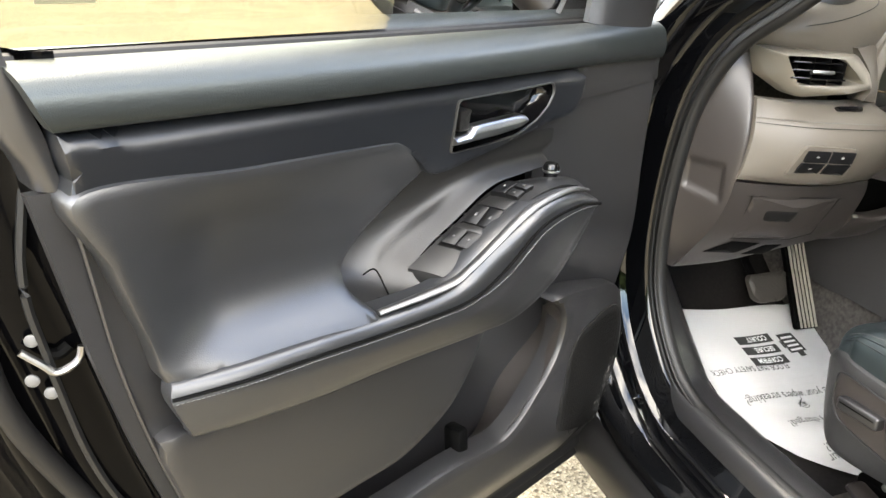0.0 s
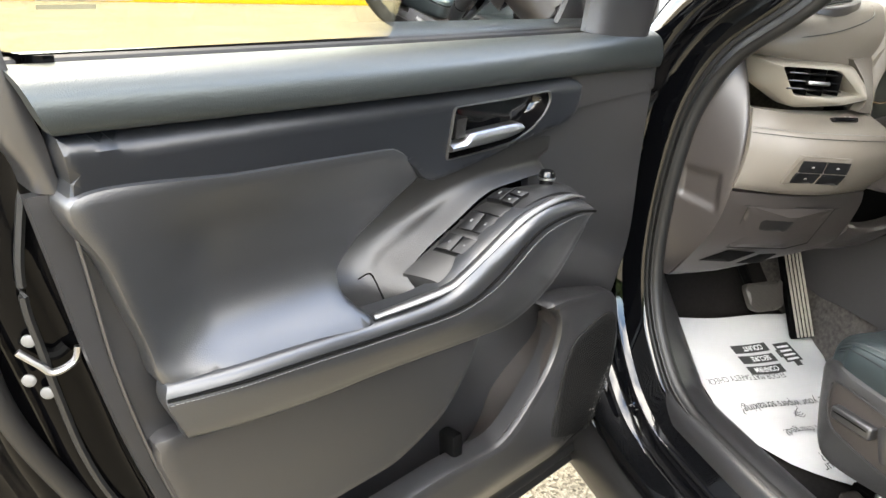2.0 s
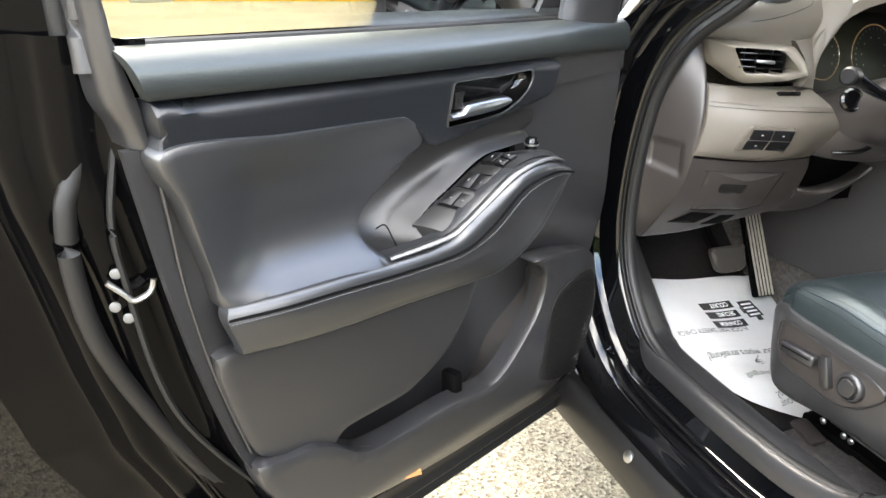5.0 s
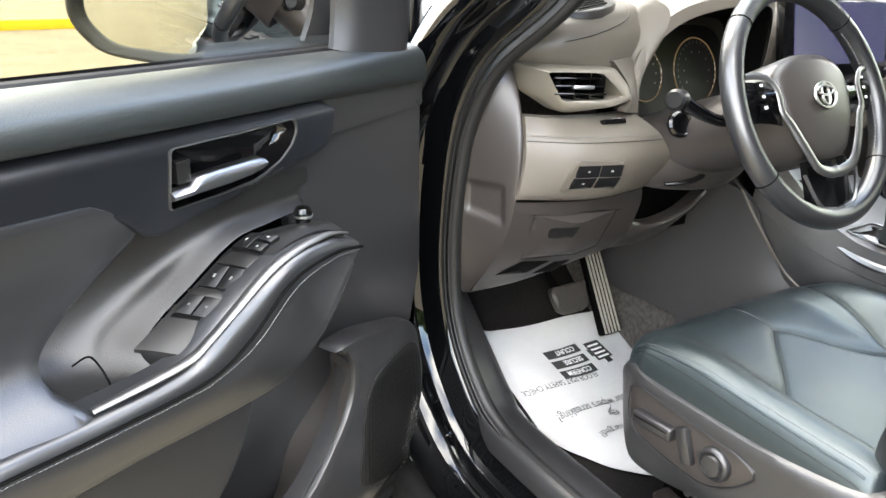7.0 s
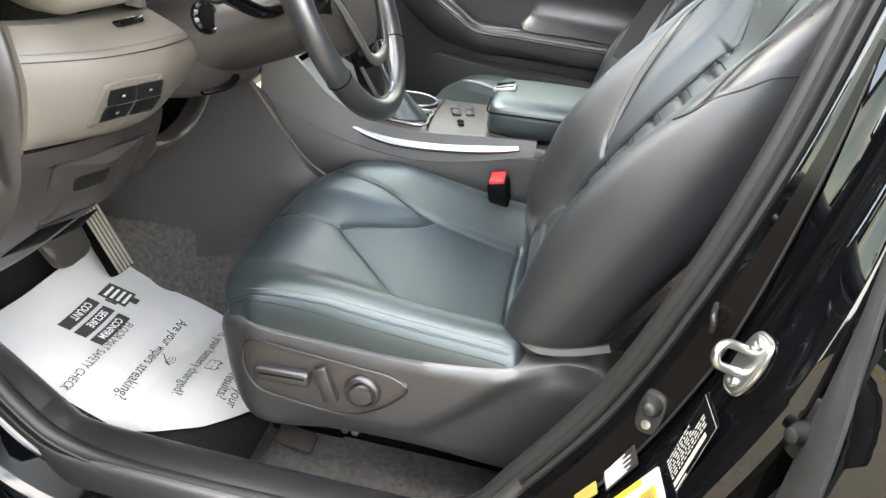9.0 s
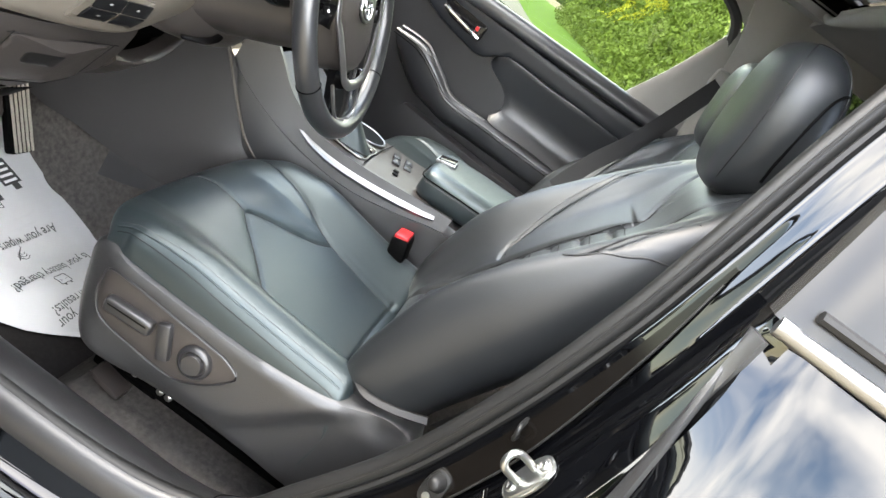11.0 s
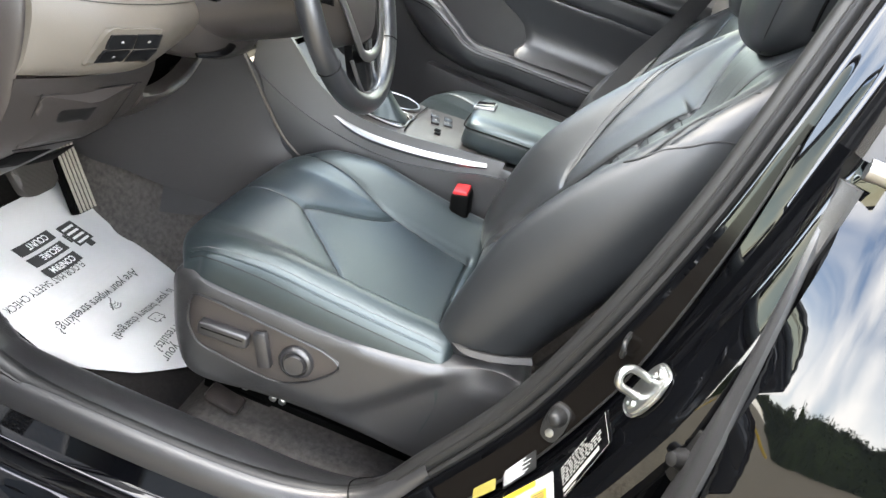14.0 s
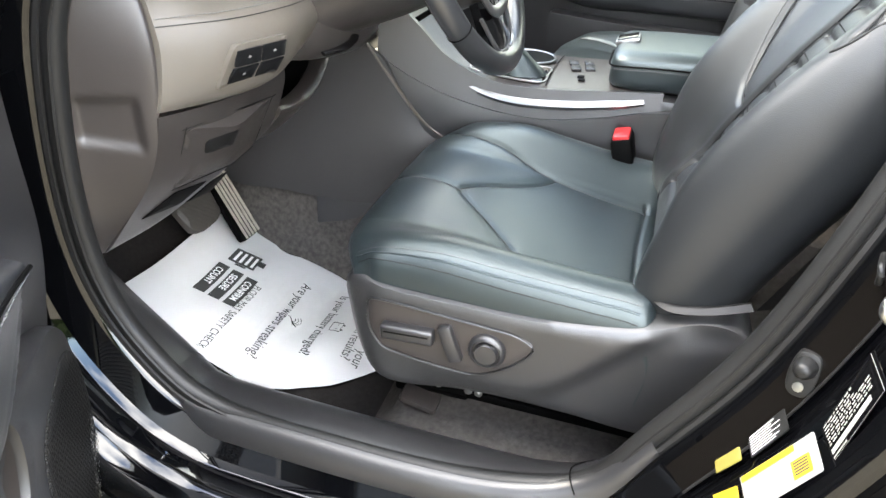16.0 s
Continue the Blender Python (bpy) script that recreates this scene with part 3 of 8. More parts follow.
arm = part("armrest", skirt(loft(strip_rows, 90, 44), DN * -0.02), soft, door, "padded armrest wrapped in stitched dark vinyl")
part("stitching", stitches(Dl([(0.94, 0.0842, 0.847), (0.875, 0.0985, 0.848), (0.797, 0.1065, 0.848), (0.706, 0.1135, 0.846), (0.64, 0.1245, 0.8505), (0.604, 0.1305, 0.8555), (0.557, 0.1412, 0.8795), (0.507, 0.1550, 0.9305), (0.448, 0.1578, 0.9445), (0.395, 0.152, 0.9375)])), thread, arm, "row of pale grey stitches")
part("seam", tube(Dl([(0.942, 0.083, 0.852), (0.875, 0.098, 0.853), (0.797, 0.106, 0.853), (0.706, 0.113, 0.851), (0.612, 0.1295, 0.860), (0.566, 0.141, 0.887), (0.514, 0.155, 0.939), (0.45, 0.158, 0.951), (0.393, 0.152, 0.940)]), 0.0018, 6, 80), dark_m, arm)
part("silver_trim", tube(Dl([(0.713, 0.094, 0.867), (0.626, 0.113, 0.881), (0.60, 0.12, 0.896), (0.575, 0.128, 0.918), (0.54, 0.135, 0.945), (0.517, 0.138, 0.957), (0.48, 0.14, 0.965), (0.44, 0.14, 0.966), (0.405, 0.138, 0.957)]), [0.005, 0.0068, 0.0068, 0.0068, 0.0068, 0.0062, 0.0035], 10, 60, flat=0.55), door_satin, door, "satin silver trim strip")
# pull cup and switch panel
part("pull_cup", loft([Dl([(0.368, 0.034, 0.968), (0.385, 0.058, 0.968), (0.45, 0.066, 0.968), (0.508, 0.064, 0.961), (0.57, 0.062, 0.928), (0.61, 0.060, 0.905), (0.638, 0.066, 0.885), (0.64, 0.09, 0.868), (0.675, 0.095, 0.862), (0.725, 0.088, 0.860)]),
                       Dl([(0.368, 0.034, 0.979), (0.384, 0.046, 0.979), (0.448, 0.050, 0.979), (0.514, 0.046, 0.972), (0.576, 0.042, 0.938), (0.62, 0.038, 0.914), (0.652, 0.036, 0.893), (0.665, 0.050, 0.870), (0.69, 0.058, 0.864), (0.735, 0.056, 0.866)]),
                       Dl([(0.368, 0.047, 0.992), (0.383, 0.048, 0.992), (0.446, 0.048, 0.992), (0.521, 0.042, 0.985), (0.584, 0.026, 0.95), (0.632, 0.018, 0.928), (0.668, 0.014, 0.905), (0.688, 0.018, 0.885), (0.712, 0.024, 0.878), (0.745, 0.024, 0.88)]),
                       Dl([(0.368, 0.0485, 1.012), (0.382, 0.0480, 1.014), (0.444, 0.0475, 1.014), (0.533, 0.044, 1.014), (0.605, 0.024, 0.994), (0.665, 0.006, 0.974), (0.715, -0.006, 0.944), (0.745, -0.010, 0.918), (0.752, -0.008, 0.895), (0.765, -0.006, 0.88)])], 80, 30), cup_m, door, "hollow pull cup beside the switch panel")
part("cup_lid_line", tube(Dl([(0.70, 0.052, 0.893), (0.678, 0.046, 0.891), (0.672, 0.056, 0.872), (0.676, 0.068, 0.864), (0.69, 0.066, 0.866)]), 0.0011, 5, 30), dark_m, door)
POD_ROWS = [Dl([(0.642, 0.062, 0.888), (0.57, 0.066, 0.928), (0.508, 0.07, 0.96), (0.45, 0.082, 0.966), (0.405, 0.10, 0.966)]), Dl([(0.628, 0.085, 0.886), (0.56, 0.093, 0.928), (0.50, 0.10, 0.968), (0.45, 0.11, 0.973), (0.405, 0.118, 0.965)]),
            Dl([(0.614, 0.106, 0.881), (0.558, 0.117, 0.922), (0.507, 0.127, 0.962), (0.45, 0.13, 0.970), (0.403, 0.132, 0.958)])]
pod = part("switch_panel", skirt(loft(POD_ROWS, 40, 14), (0, 0, -0.03)), pod_m, door, "dark window switch panel")
pod_cur = [cr(r, 121) for r in POD_ROWS]


def pod_at(s, t):
    """A place on the switch panel: s from its rear end to its front, t from the door to the cabin."""
    i = min(120, max(0, round(s * 120)))
    a, b_, c = (pod_cur[k][i] for k in range(3))
    return a.lerp(b_, t * 2) if t < 0.5 else b_.lerp(c, t * 2 - 1)


def slab(s0, s1, t0, t1, low, high, deep=0.006):
    """A key on the switch panel, its rear edge low and its front edge high above it."""
    bm = bmesh.new()
    o, e, f = pod_at(s0, t0), pod_at(s1, t0), pod_at(s0, t1)
    up = (f - o).cross(e - o).normalized()
    up = up if up.z > 0 else -up
    steps, rows = (0.0, 0.0, 0.06, 0.5, 0.94, 1.0, 1.0), []
    for j, a in enumerate(steps):
        row = []
        for i, b_ in enumerate(steps):
            rim = j in (0, 6) or i in (0, 6)
            lip = j in (1, 5) or i in (1, 5)
            h = low + (high - low) * a
            row.append(bm.verts.new(pod_at(s0 + (s1 - s0) * a, t0 + (t1 - t0) * b_) + up * (-deep if rim else h - 0.0008 * lip)))
        rows.append(row)
    for a, b_ in zip(rows, rows[1:]):
        for i in range(6):
            bm.faces.new((a[i], a[i + 1], b_[i + 1], b_[i]))
    bmesh.ops.recalc_face_normals(bm, faces=bm.faces)
    return bm


part("switch_well", slab(0.165, 0.655, 0.09, 0.80, 0.0010, 0.0010), dark_m, pod)
for s0, s1, t0, t1, low, high in ((0.18, 0.275, 0.12, 0.43, 0.003, 0.0075), (0.18, 0.275, 0.46, 0.77, 0.003, 0.0075), (0.335, 0.435, 0.12, 0.43, 0.003, 0.0075), (0.335, 0.435, 0.46, 0.77, 0.003, 0.0075),
                                  (0.53, 0.64, 0.12, 0.46, 0.006, 0.006), (0.53, 0.58, 0.49, 0.77, 0.006, 0.006), (0.59, 0.64, 0.49, 0.77, 0.006, 0.006)):
    key = part("lock_button" if s0 > 0.5 else "window_switch", slab(s0, s1, t0, t1, low, high), switch_m, pod)
    sm, tm, hm_ = (s0 + s1) / 2, (t0 + t1) / 2, (low + high) / 2
    part("mark", slab(sm - 0.006, sm + 0.006, tm - 0.025, tm + 0.025, hm_ + 0.0005, hm_ + 0.0005, 0), sticker_m if s0 > 0.5 else thread, key)
for s0, s1 in ((0.279, 0.331), (0.439, 0.526)):
    part("switch_ramp", slab(s0, s1, 0.12, 0.77, 0.006, 0.0015), cup_m, pod)
knob = part("mirror_knob", lathe([(0.012, 0), (0.012, 0.002), (0.0085, 0.003), (0.0085, 0.012), (0.0105, 0.014), (0.0105, 0.021), (0.008, 0.025), (0.002, 0.026)], Matrix.Translation(D(0.433, 0.098, 0.962)), 24), piano, door, "black mirror adjuster knob")
part("knob_band", lathe([(0.0088, 0.0125), (0.0112, 0.0145), (0.0112, 0.0165), (0.0088, 0.0175)], Matrix.Translation(D(0.433, 0.098, 0.962)), 24), zinc, knob)

# inside handle
def drawn_in(poly, d):
    """An outline moved inwards by d."""
    c = Vector((sum(p[0] for p in poly), sum(p[1] for p in poly))) / len(poly)
    return [tuple(Vector(p) + (c - Vector(p)).normalized() * d) for p in poly]


bm = bmesh.new()
rings = [(HANDLE, 0.066), (HANDLE, 0.0758), (drawn_in(HANDLE, 0.0022), 0.0762), (drawn_in(HANDLE, 0.003), 0.073)]
rings = [[bm.verts.new(D(u, n - 0.10 * max(0, 1.083 - z), z)) for u, z in o] for o, n in rings]
for va, vb in zip(rings, rings[1:]):
    for i in range(len(va)):
        bm.faces.new((va[i], va[(i + 1) % len(va)], vb[(i + 1) % len(va)], vb[i]))
bezel = part("handle_bezel", bm, door_satin, door, "thin satin bezel round the inside handle")
bm = bmesh.new()
rings = [[bm.verts.new(D(u, n - 0.10 * max(0, 1.083 - z), z)) for u, z in drawn_in(HANDLE, d)] for d, n in ((0.003, 0.0735), (0.0045, 0.066), (0.008, 0.057), (0.014, 0.0525))]
for va, vb in zip(rings, rings[1:]):
    for i in range(len(va)):
        bm.faces.new((va[i], va[(i + 1) % len(va)], vb[(i + 1) % len(va)], vb[i]))
bm.faces.new(rings[-1])
part("handle_recess", bm, piano, bezel, "gloss black hollow behind the lever")
LEVER = ((0.589, 1.0322, 0.0046), (0.565, 1.0330, 0.0050), (0.557, 1.0370, 0.0085), (0.545, 1.0375, 0.0090), (0.515, 1.0385, 0.0090), (0.485, 1.0400, 0.0082), (0.470, 1.0415, 0.0068), (0.463, 1.0420, 0.0040))
bm = bmesh.new()
rows = [[bm.verts.new(D(u, n, z + k * hh)) for k, n in ((-1.0, 0.064), (-1.0, 0.0735), (-0.75, 0.0765), (-0.1, 0.0780), (0.1, 0.0778), (0.8, 0.0735), (1.0, 0.0705), (1.0, 0.062))] for u, z, hh in LEVER]
for va, vb in zip(rows, rows[1:]):
    for i in range(7):
        bm.faces.new((va[i], va[i + 1], vb[i + 1], vb[i]))
bm.faces.new(rows[0])
bm.faces.new(list(reversed(rows[-1])))
part("handle_lever", bm, lever_m, bezel, "satin chrome pull lever", 35)
part("lock_tab", pad(rounded([(0.580, 1.064), (0.562, 1.0655), (0.560, 1.041), (0.577, 1.040)], 0.003), Dp, lambda u, z: 0.070 + 0.25 * max(0, z - 1.052), 0.002, 0.016, 0.006), pod_m, bezel, "black sliding lock tab")

# lower panel, map pocket and loudspeaker
part("lower_panel", pad(loop([(0.938, 0.796), (0.86, 0.792), (0.70, 0.788), (0.52, 0.785), (0.478, 0.775), (0.487, 0.742), (0.503, 0.692), (0.532, 0.644), (0.568, 0.619), (0.604, 0.603), (0.638, 0.595), (0.704, 0.593), (0.75, 0.589), (0.772, 0.565), (0.80, 0.575), (0.86, 0.60), (0.90, 0.635), (0.94, 0.75), (0.945, 0.782)], 6), Dp, lambda u, z: 0.05 + 0.012 * ss(0.6, 0.8, z), 0.007, 0.085, 0.012), card, door)
pocket = loop([(0.90, 0.61), (0.85, 0.605), (0.807, 0.60), (0.765, 0.577), (0.731, 0.551), (0.70, 0.541), (0.64, 0.538), (0.533, 0.54), (0.463, 0.534), (0.419, 0.533), (0.383, 0.551), (0.345, 0.587), (0.313, 0.624), (0.297, 0.661), (0.295, 0.70), (0.308, 0.725), (0.332, 0.742), (0.28, 0.744), (0.22, 0.733), (0.156, 0.718), (0.115, 0.69), (0.098, 0.64), (0.085, 0.58), (0.095, 0.50), (0.118, 0.44), (0.18, 0.405), (0.35, 0.405), (0.55, 0.412), (0.70, 0.435), (0.82, 0.49), (0.88, 0.55)], 5)
part("map_pocket", pad(pocket, Dp, lambda u, z: 0.064 - 0.012 * ss(0.25, 0.12, u) - 0.02 * ss(0.47, 0.40, z), 0.009, 0.03, 0.012), card, door, "moulded map pocket with scuff marks")
part("pocket_wall", loft([Dl([(0.334, 0.054, 0.742), (0.297, 0.054, 0.703), (0.30, 0.054, 0.661), (0.315, 0.054, 0.624), (0.345, 0.054, 0.587), (0.385, 0.054, 0.551), (0.42, 0.054, 0.533), (0.463, 0.054, 0.533), (0.533, 0.054, 0.538), (0.609, 0.054, 0.538), (0.70, 0.054, 0.541), (0.755, 0.05, 0.57)]),
                               Dl([(0.30, 0.02, 0.71), (0.285, 0.02, 0.672), (0.302, 0.02, 0.632), (0.325, 0.02, 0.597), (0.35, 0.02, 0.56), (0.385, 0.02, 0.528), (0.42, 0.02, 0.513), (0.463, 0.02, 0.512), (0.533, 0.02, 0.514), (0.609, 0.02, 0.515), (0.70, 0.02, 0.523), (0.76, 0.02, 0.56)]),
                               Dl([(0.24, -0.028, 0.675), (0.274, -0.028, 0.637), (0.318, -0.028, 0.60), (0.345, -0.028, 0.565), (0.364, -0.028, 0.51), (0.39, -0.028, 0.478), (0.42, -0.028, 0.47), (0.463, -0.028, 0.468), (0.525, -0.028, 0.466), (0.60, -0.028, 0.47), (0.70, -0.028, 0.49), (0.77, -0.025, 0.55)])], 60, 24), dash_low, door, "smooth inner wall of the map pocket")
part("pocket_divider", box((0.022, 0.034, 0.066), Matrix.Translation(D(0.492, 0.026, 0.538)) @ pose(0, 0, 0, 6, 0, math.degrees(math.atan2(DU.y, DU.x))), 0.006), dark_m, door)
grille_m = mat("perforated_speaker_grille", (0.009, 0.0088, 0.0088), 0.55, bump=0.0, spec=0.2)
gn = grille_m.node_tree
g_vo, g_co, g_bp = gn.nodes.new("ShaderNodeTexVoronoi"), gn.nodes.new("ShaderNodeTexCoord"), gn.nodes.new("ShaderNodeBump")
g_vo.inputs["Scale"].default_value, g_vo.inputs["Randomness"].default_value = 260, 0.0
g_bp.inputs["Distance"].default_value = 0.003
gn.links.new(g_co.outputs["Object"], g_vo.inputs["Vector"])
gn.links.new(g_vo.outputs["Distance"], g_bp.inputs["Height"])
gn.links.new(g_bp.outputs["Normal"], gn.nodes["Principled BSDF"].inputs["Normal"])
part("speaker_grille", pad(loop([(0.245, 0.662), (0.20, 0.672), (0.14, 0.672), (0.108, 0.645), (0.098, 0.58), (0.104, 0.50), (0.125, 0.45), (0.18, 0.445), (0.255, 0.468), (0.283, 0.49), (0.278, 0.57), (0.268, 0.63)], 6), Dp, lambda u, z: 0.0665 - 0.012 * ss(0.25, 0.12, u), 0.003, 0.004, 0.012), grille_m, door, "perforated speaker grille with white scuffs at its edge")
# Flat dark discs stand for the shade inside the grille's holes.
bm = bmesh.new()
for i in range(30):
    for k in range(38):
        u, z = 0.112 + 0.006 * i + 0.003 * (k % 2), 0.455 + 0.0056 * k
        if (abs(u - 0.19) / 0.082) ** 4 + (abs(z - 0.558) / 0.105) ** 4 < 1:
            n = 0.0665 - 0.012 * ss(0.25, 0.12, u) + 0.0034
            bm.faces.new([bm.verts.new(D(u + 0.0018 * math.cos(q), n, z + 0.0018 * math.sin(q))) for q in (0, 1.05, 2.09, 3.14, 4.19, 5.24)])
part("dark_hole_discs", bm, dark_m, door, "rows of small flat dark discs painted in place of holes")
bm = bmesh.new()
rng = random.Random(4)
for i in range(90):
    t = rng.random()
    u, z = 0.112 + 0.05 * t * rng.random() + 0.012 * rng.random(), 0.55 - 0.09 * t + rng.uniform(-0.02, 0.02)
    w, hgt = rng.uniform(0.0005, 0.0018), rng.uniform(0.0005, 0.0012)
    n = 0.0675 - 0.012 * ss(0.25, 0.12, u) + 0.0025
    bm.faces.new([bm.verts.new(D(u + a * w, n, z + b_ * hgt + a * 0.5 * w)) for a, b_ in ((-1, -1), (1, -0.6), (0.8, 1), (-0.9, 0.7))])
part("scuffs", bm, sticker_m, door, "white scuff marks")
part("reflector", pad(rounded([(0.64, 0.437), (0.585, 0.42), (0.592, 0.44), (0.64, 0.455)], 0.004), Dp, lambda u, z: 0.055, 0.002, 0.008, 0.01), orange_m, door, "orange reflector lens")

# window, frame, sail panel
lean = 0.20


def F(u, n, z):
    return D(u, n + lean * max(0, z - 1.2), z)


part("window_frame", tube([F(1.03, 0.012, 1.12), F(1.028, 0.012, 1.2), F(1.012, 0.014, 1.40), F(0.98, 0.02, 1.53), F(0.9, 0.02, 1.58), F(0.7, 0.02, 1.575), F(0.5, 0.02, 1.50), F(0.32, 0.02, 1.33), F(0.2, 0.02, 1.20), F(0.16, 0.02, 1.14)], 0.014, 10, 90, flat=0.9), card, door, "dark window frame")
part("frame_trim", skirt(loft([[D(0.991, 0.043, 1.048), D(0.996, 0.0435, 1.065), D(1.000, 0.044, 1.09), D(1.010, 0.045, 1.121), D(1.018, 0.045, 1.148), D(1.022, 0.045, 1.175), D(1.025, 0.047, 1.202), D(1.02, 0.06, 1.30), D(0.99, 0.09, 1.5)],
                               [D(1.000, 0.043, 1.0475), D(1.005, 0.043, 1.065), D(1.014, 0.044, 1.09), D(1.021, 0.0445, 1.121), D(1.026, 0.044, 1.148), D(1.029, 0.044, 1.175), D(1.031, 0.046, 1.202), D(1.028, 0.06, 1.30), D(1.0, 0.09, 1.5)],
                               [D(1.009, 0.03, 1.047), D(1.013, 0.031, 1.065), D(1.026, 0.031, 1.09), D(1.031, 0.031, 1.121), D(1.034, 0.031, 1.148), D(1.036, 0.031, 1.175), D(1.038, 0.033, 1.202), D(1.036, 0.045, 1.30), D(1.01, 0.075, 1.5)],
                               [D(1.009, 0.0, 1.046), D(1.013, 0.0, 1.065), D(1.027, 0.0, 1.09), D(1.032, 0.0, 1.121), D(1.035, 0.0, 1.148), D(1.037, 0.0, 1.175), D(1.039, 0.0, 1.202), D(1.037, 0.01, 1.30), D(1.012, 0.04, 1.5)]], 40, 24), DN * -0.01), card, door, "smooth plastic window frame trim")
part("edge_ridge", tube(Dl([(0.991, 0.0435, 1.04), (0.981, 0.0435, 0.97), (0.968, 0.0445, 0.873), (0.941, 0.0445, 0.756), (0.901, 0.0445, 0.63)]), 0.0022, 6, 40), card, door)
pane = part("window_pane", loft([[F(1.015, 0.0, 1.13), F(0.6, 0.0, 1.13), F(0.2, 0.0, 1.13)], [F(1.01, 0.0, 1.35), F(0.7, 0.0, 1.35), F(0.36, 0.0, 1.35)], [F(0.97, 0.0, 1.56), F(0.8, 0.0, 1.57), F(0.62, 0.0, 1.55)]], 10, 8), glass, door, "clear greenish window glass")
pane.visible_shadow = False
part("etched_mark", bars([(1.0 - w, 1.0, z, z + 0.0035) for z, w in ((1.205, 0.05), (1.199, 0.07), (1.192, 0.05), (1.186, 0.075), (1.18, 0.045))], lambda a, b_, h: D(a - 0.02, h, b_), 0.003), ink_grey, door)
part("sail_panel", skirt(loft([Dl([(0.292, 0.03, 1.145), (0.286, 0.03, 1.20), (0.30, 0.045, 1.32)]), Dl([(0.254, 0.05, 1.138), (0.25, 0.052, 1.20), (0.27, 0.07, 1.32)]), Dl([(0.165, 0.054, 1.135), (0.163, 0.058, 1.20), (0.2, 0.075, 1.30)]), Dl([(0.15, 0.03, 1.135), (0.148, 0.03, 1.20), (0.185, 0.05, 1.3)])], 12, 24), DN * -0.008), card, door, "triangular mirror base trim")

# outside mirror
RIMS = [(-0.110, 1.205), (-0.109, 1.172), (-0.090, 1.147), (-0.062, 1.131), (-0.012, 1.125), (0.052, 1.123), (0.090, 1.133), (0.107, 1.165), (0.116, 1.205), (0.112, 1.250), (0.085, 1.272), (0.0, 1.278), (-0.085, 1.270), (-0.107, 1.245)]
M_AT, M_OUT = D(0.437, -0.134, 0), (DU * 0.95 + DN * 0.30).normalized()
M_ALONG = Vector((0, 0, 1)).cross(M_OUT)


def M(a, z, h):
    """A place on the outside mirror: a along its face towards the car, h out of the face."""
    return M_AT + M_ALONG * a + M_OUT * h + Vector((0, 0, z))


def shell(k, h):
    """The mirror housing's outline, drawn in towards its middle by k."""
    return [M(a * k, 1.20 + (z - 1.20) * k, h) for a, z in RIMS]


wing = part("wing_mirror", loft([shell(0.80, -0.010), shell(0.83, 0.0), shell(0.93, 0.004), shell(1.0, -0.004), shell(1.0, -0.03), shell(0.93, -0.07), shell(0.75, -0.105), shell(0.4, -0.125), shell(0.1, -0.128)], 100, 40, closed=True, cap=True), pod_m, door, "dark outside mirror housing")
part("mirror_glass", pad(loop([(a * 0.82, 1.20 + (z - 1.20) * 0.84) for a, z in RIMS], 5), M, lambda a, z: -0.004, 0.002, 0.004, 0.03), mirror_m, wing, "mirror glass")
part("mirror_arm", loft([[p + q for q in (Vector((0, 0, -0.032)), DU * 0.03 + Vector((0, 0, -0.028)), DU * 0.035 + Vector((0, 0, 0.02)), Vector((0, 0, 0.035)), DU * -0.035 + Vector((0, 0, 0.02)), DU * -0.03 + Vector((0, 0, -0.028)))] for p in (M(0.03, 1.175, -0.07), M(0.09, 1.17, -0.085), D(0.27, -0.06, 1.165), D(0.22, -0.012, 1.165))], 30, 20, closed=True, cap=True), pod_m, wing)

check = part("check_strap", box((0.03, 0.07, 0.018), Matrix.Translation(D(-0.012, 0.0, 0.789)) @ pose(0, 0, 0, 0, 0, 20), 0.003), zinc, door, "zinc door check strap")
part("bolt", lathe([(0.008, 0), (0.008, 0.006), (0.004, 0.008)], Matrix.Translation(D(-0.014, 0.026, 0.789)) @ DN.to_track_quat("Z", "Y").to_matrix().to_4x4(), 6), zinc, check)
part("hinge", box((0.05, 0.03, 0.07), Matrix.Translation(D(0.02, -0.04, 0.55)), 0.006), paint, door)


# ---- car body round the doorway ----
body = thing("car_body", (-0.8, 0.6, 0.25), "glossy black car body with a wide open front doorway", "car body")
RING = [(-0.775, 0.93, 0.505), (-0.775, 0.72, 0.503), (-0.772, 0.59, 0.515), (-0.765, 0.50, 0.548), (-0.757, 0.445, 0.63), (-0.75, 0.375, 0.755), (-0.745, 0.325, 0.90), (-0.735, 0.288, 1.045), (-0.72, 0.265, 1.17), (-0.70, 0.243, 1.30), (-0.672, 0.215, 1.43), (-0.635, 0.20, 1.53),
        (-0.605, 0.26, 1.59), (-0.59, 0.48, 1.61), (-0.605, 0.70, 1.55), (-0.67, 0.845, 1.38), (-0.74, 0.965, 1.21), (-0.768, 1.07, 1.118), (-0.782, 1.12, 1.03), (-0.788, 1.138, 0.94), (-0.79, 1.146, 0.82), (-0.788, 1.138, 0.71), (-0.784, 1.108, 0.625), (-0.78, 1.05, 0.55), (-0.777, 1.0, 0.518)]
ring_n = len(RING)
centre = Vector((0, 0.70, 1.05))


def ring(dx, do):
    """The doorway's outline moved out of the car by dx and widened by do."""
    out = []
    for i, p in enumerate(RING):
        a, b_ = Vector(RING[i - 1]), Vector(RING[(i + 1) % ring_n])
        t = (b_ - a)
        o = Vector((0, t.z, -t.y)).normalized()
        if o.dot(Vector((0, p[1], p[2])) - centre) < 0:
            o = -o
        out.append(Vector(p) + o * do - Vector((dx, 0, 0)))
    return out


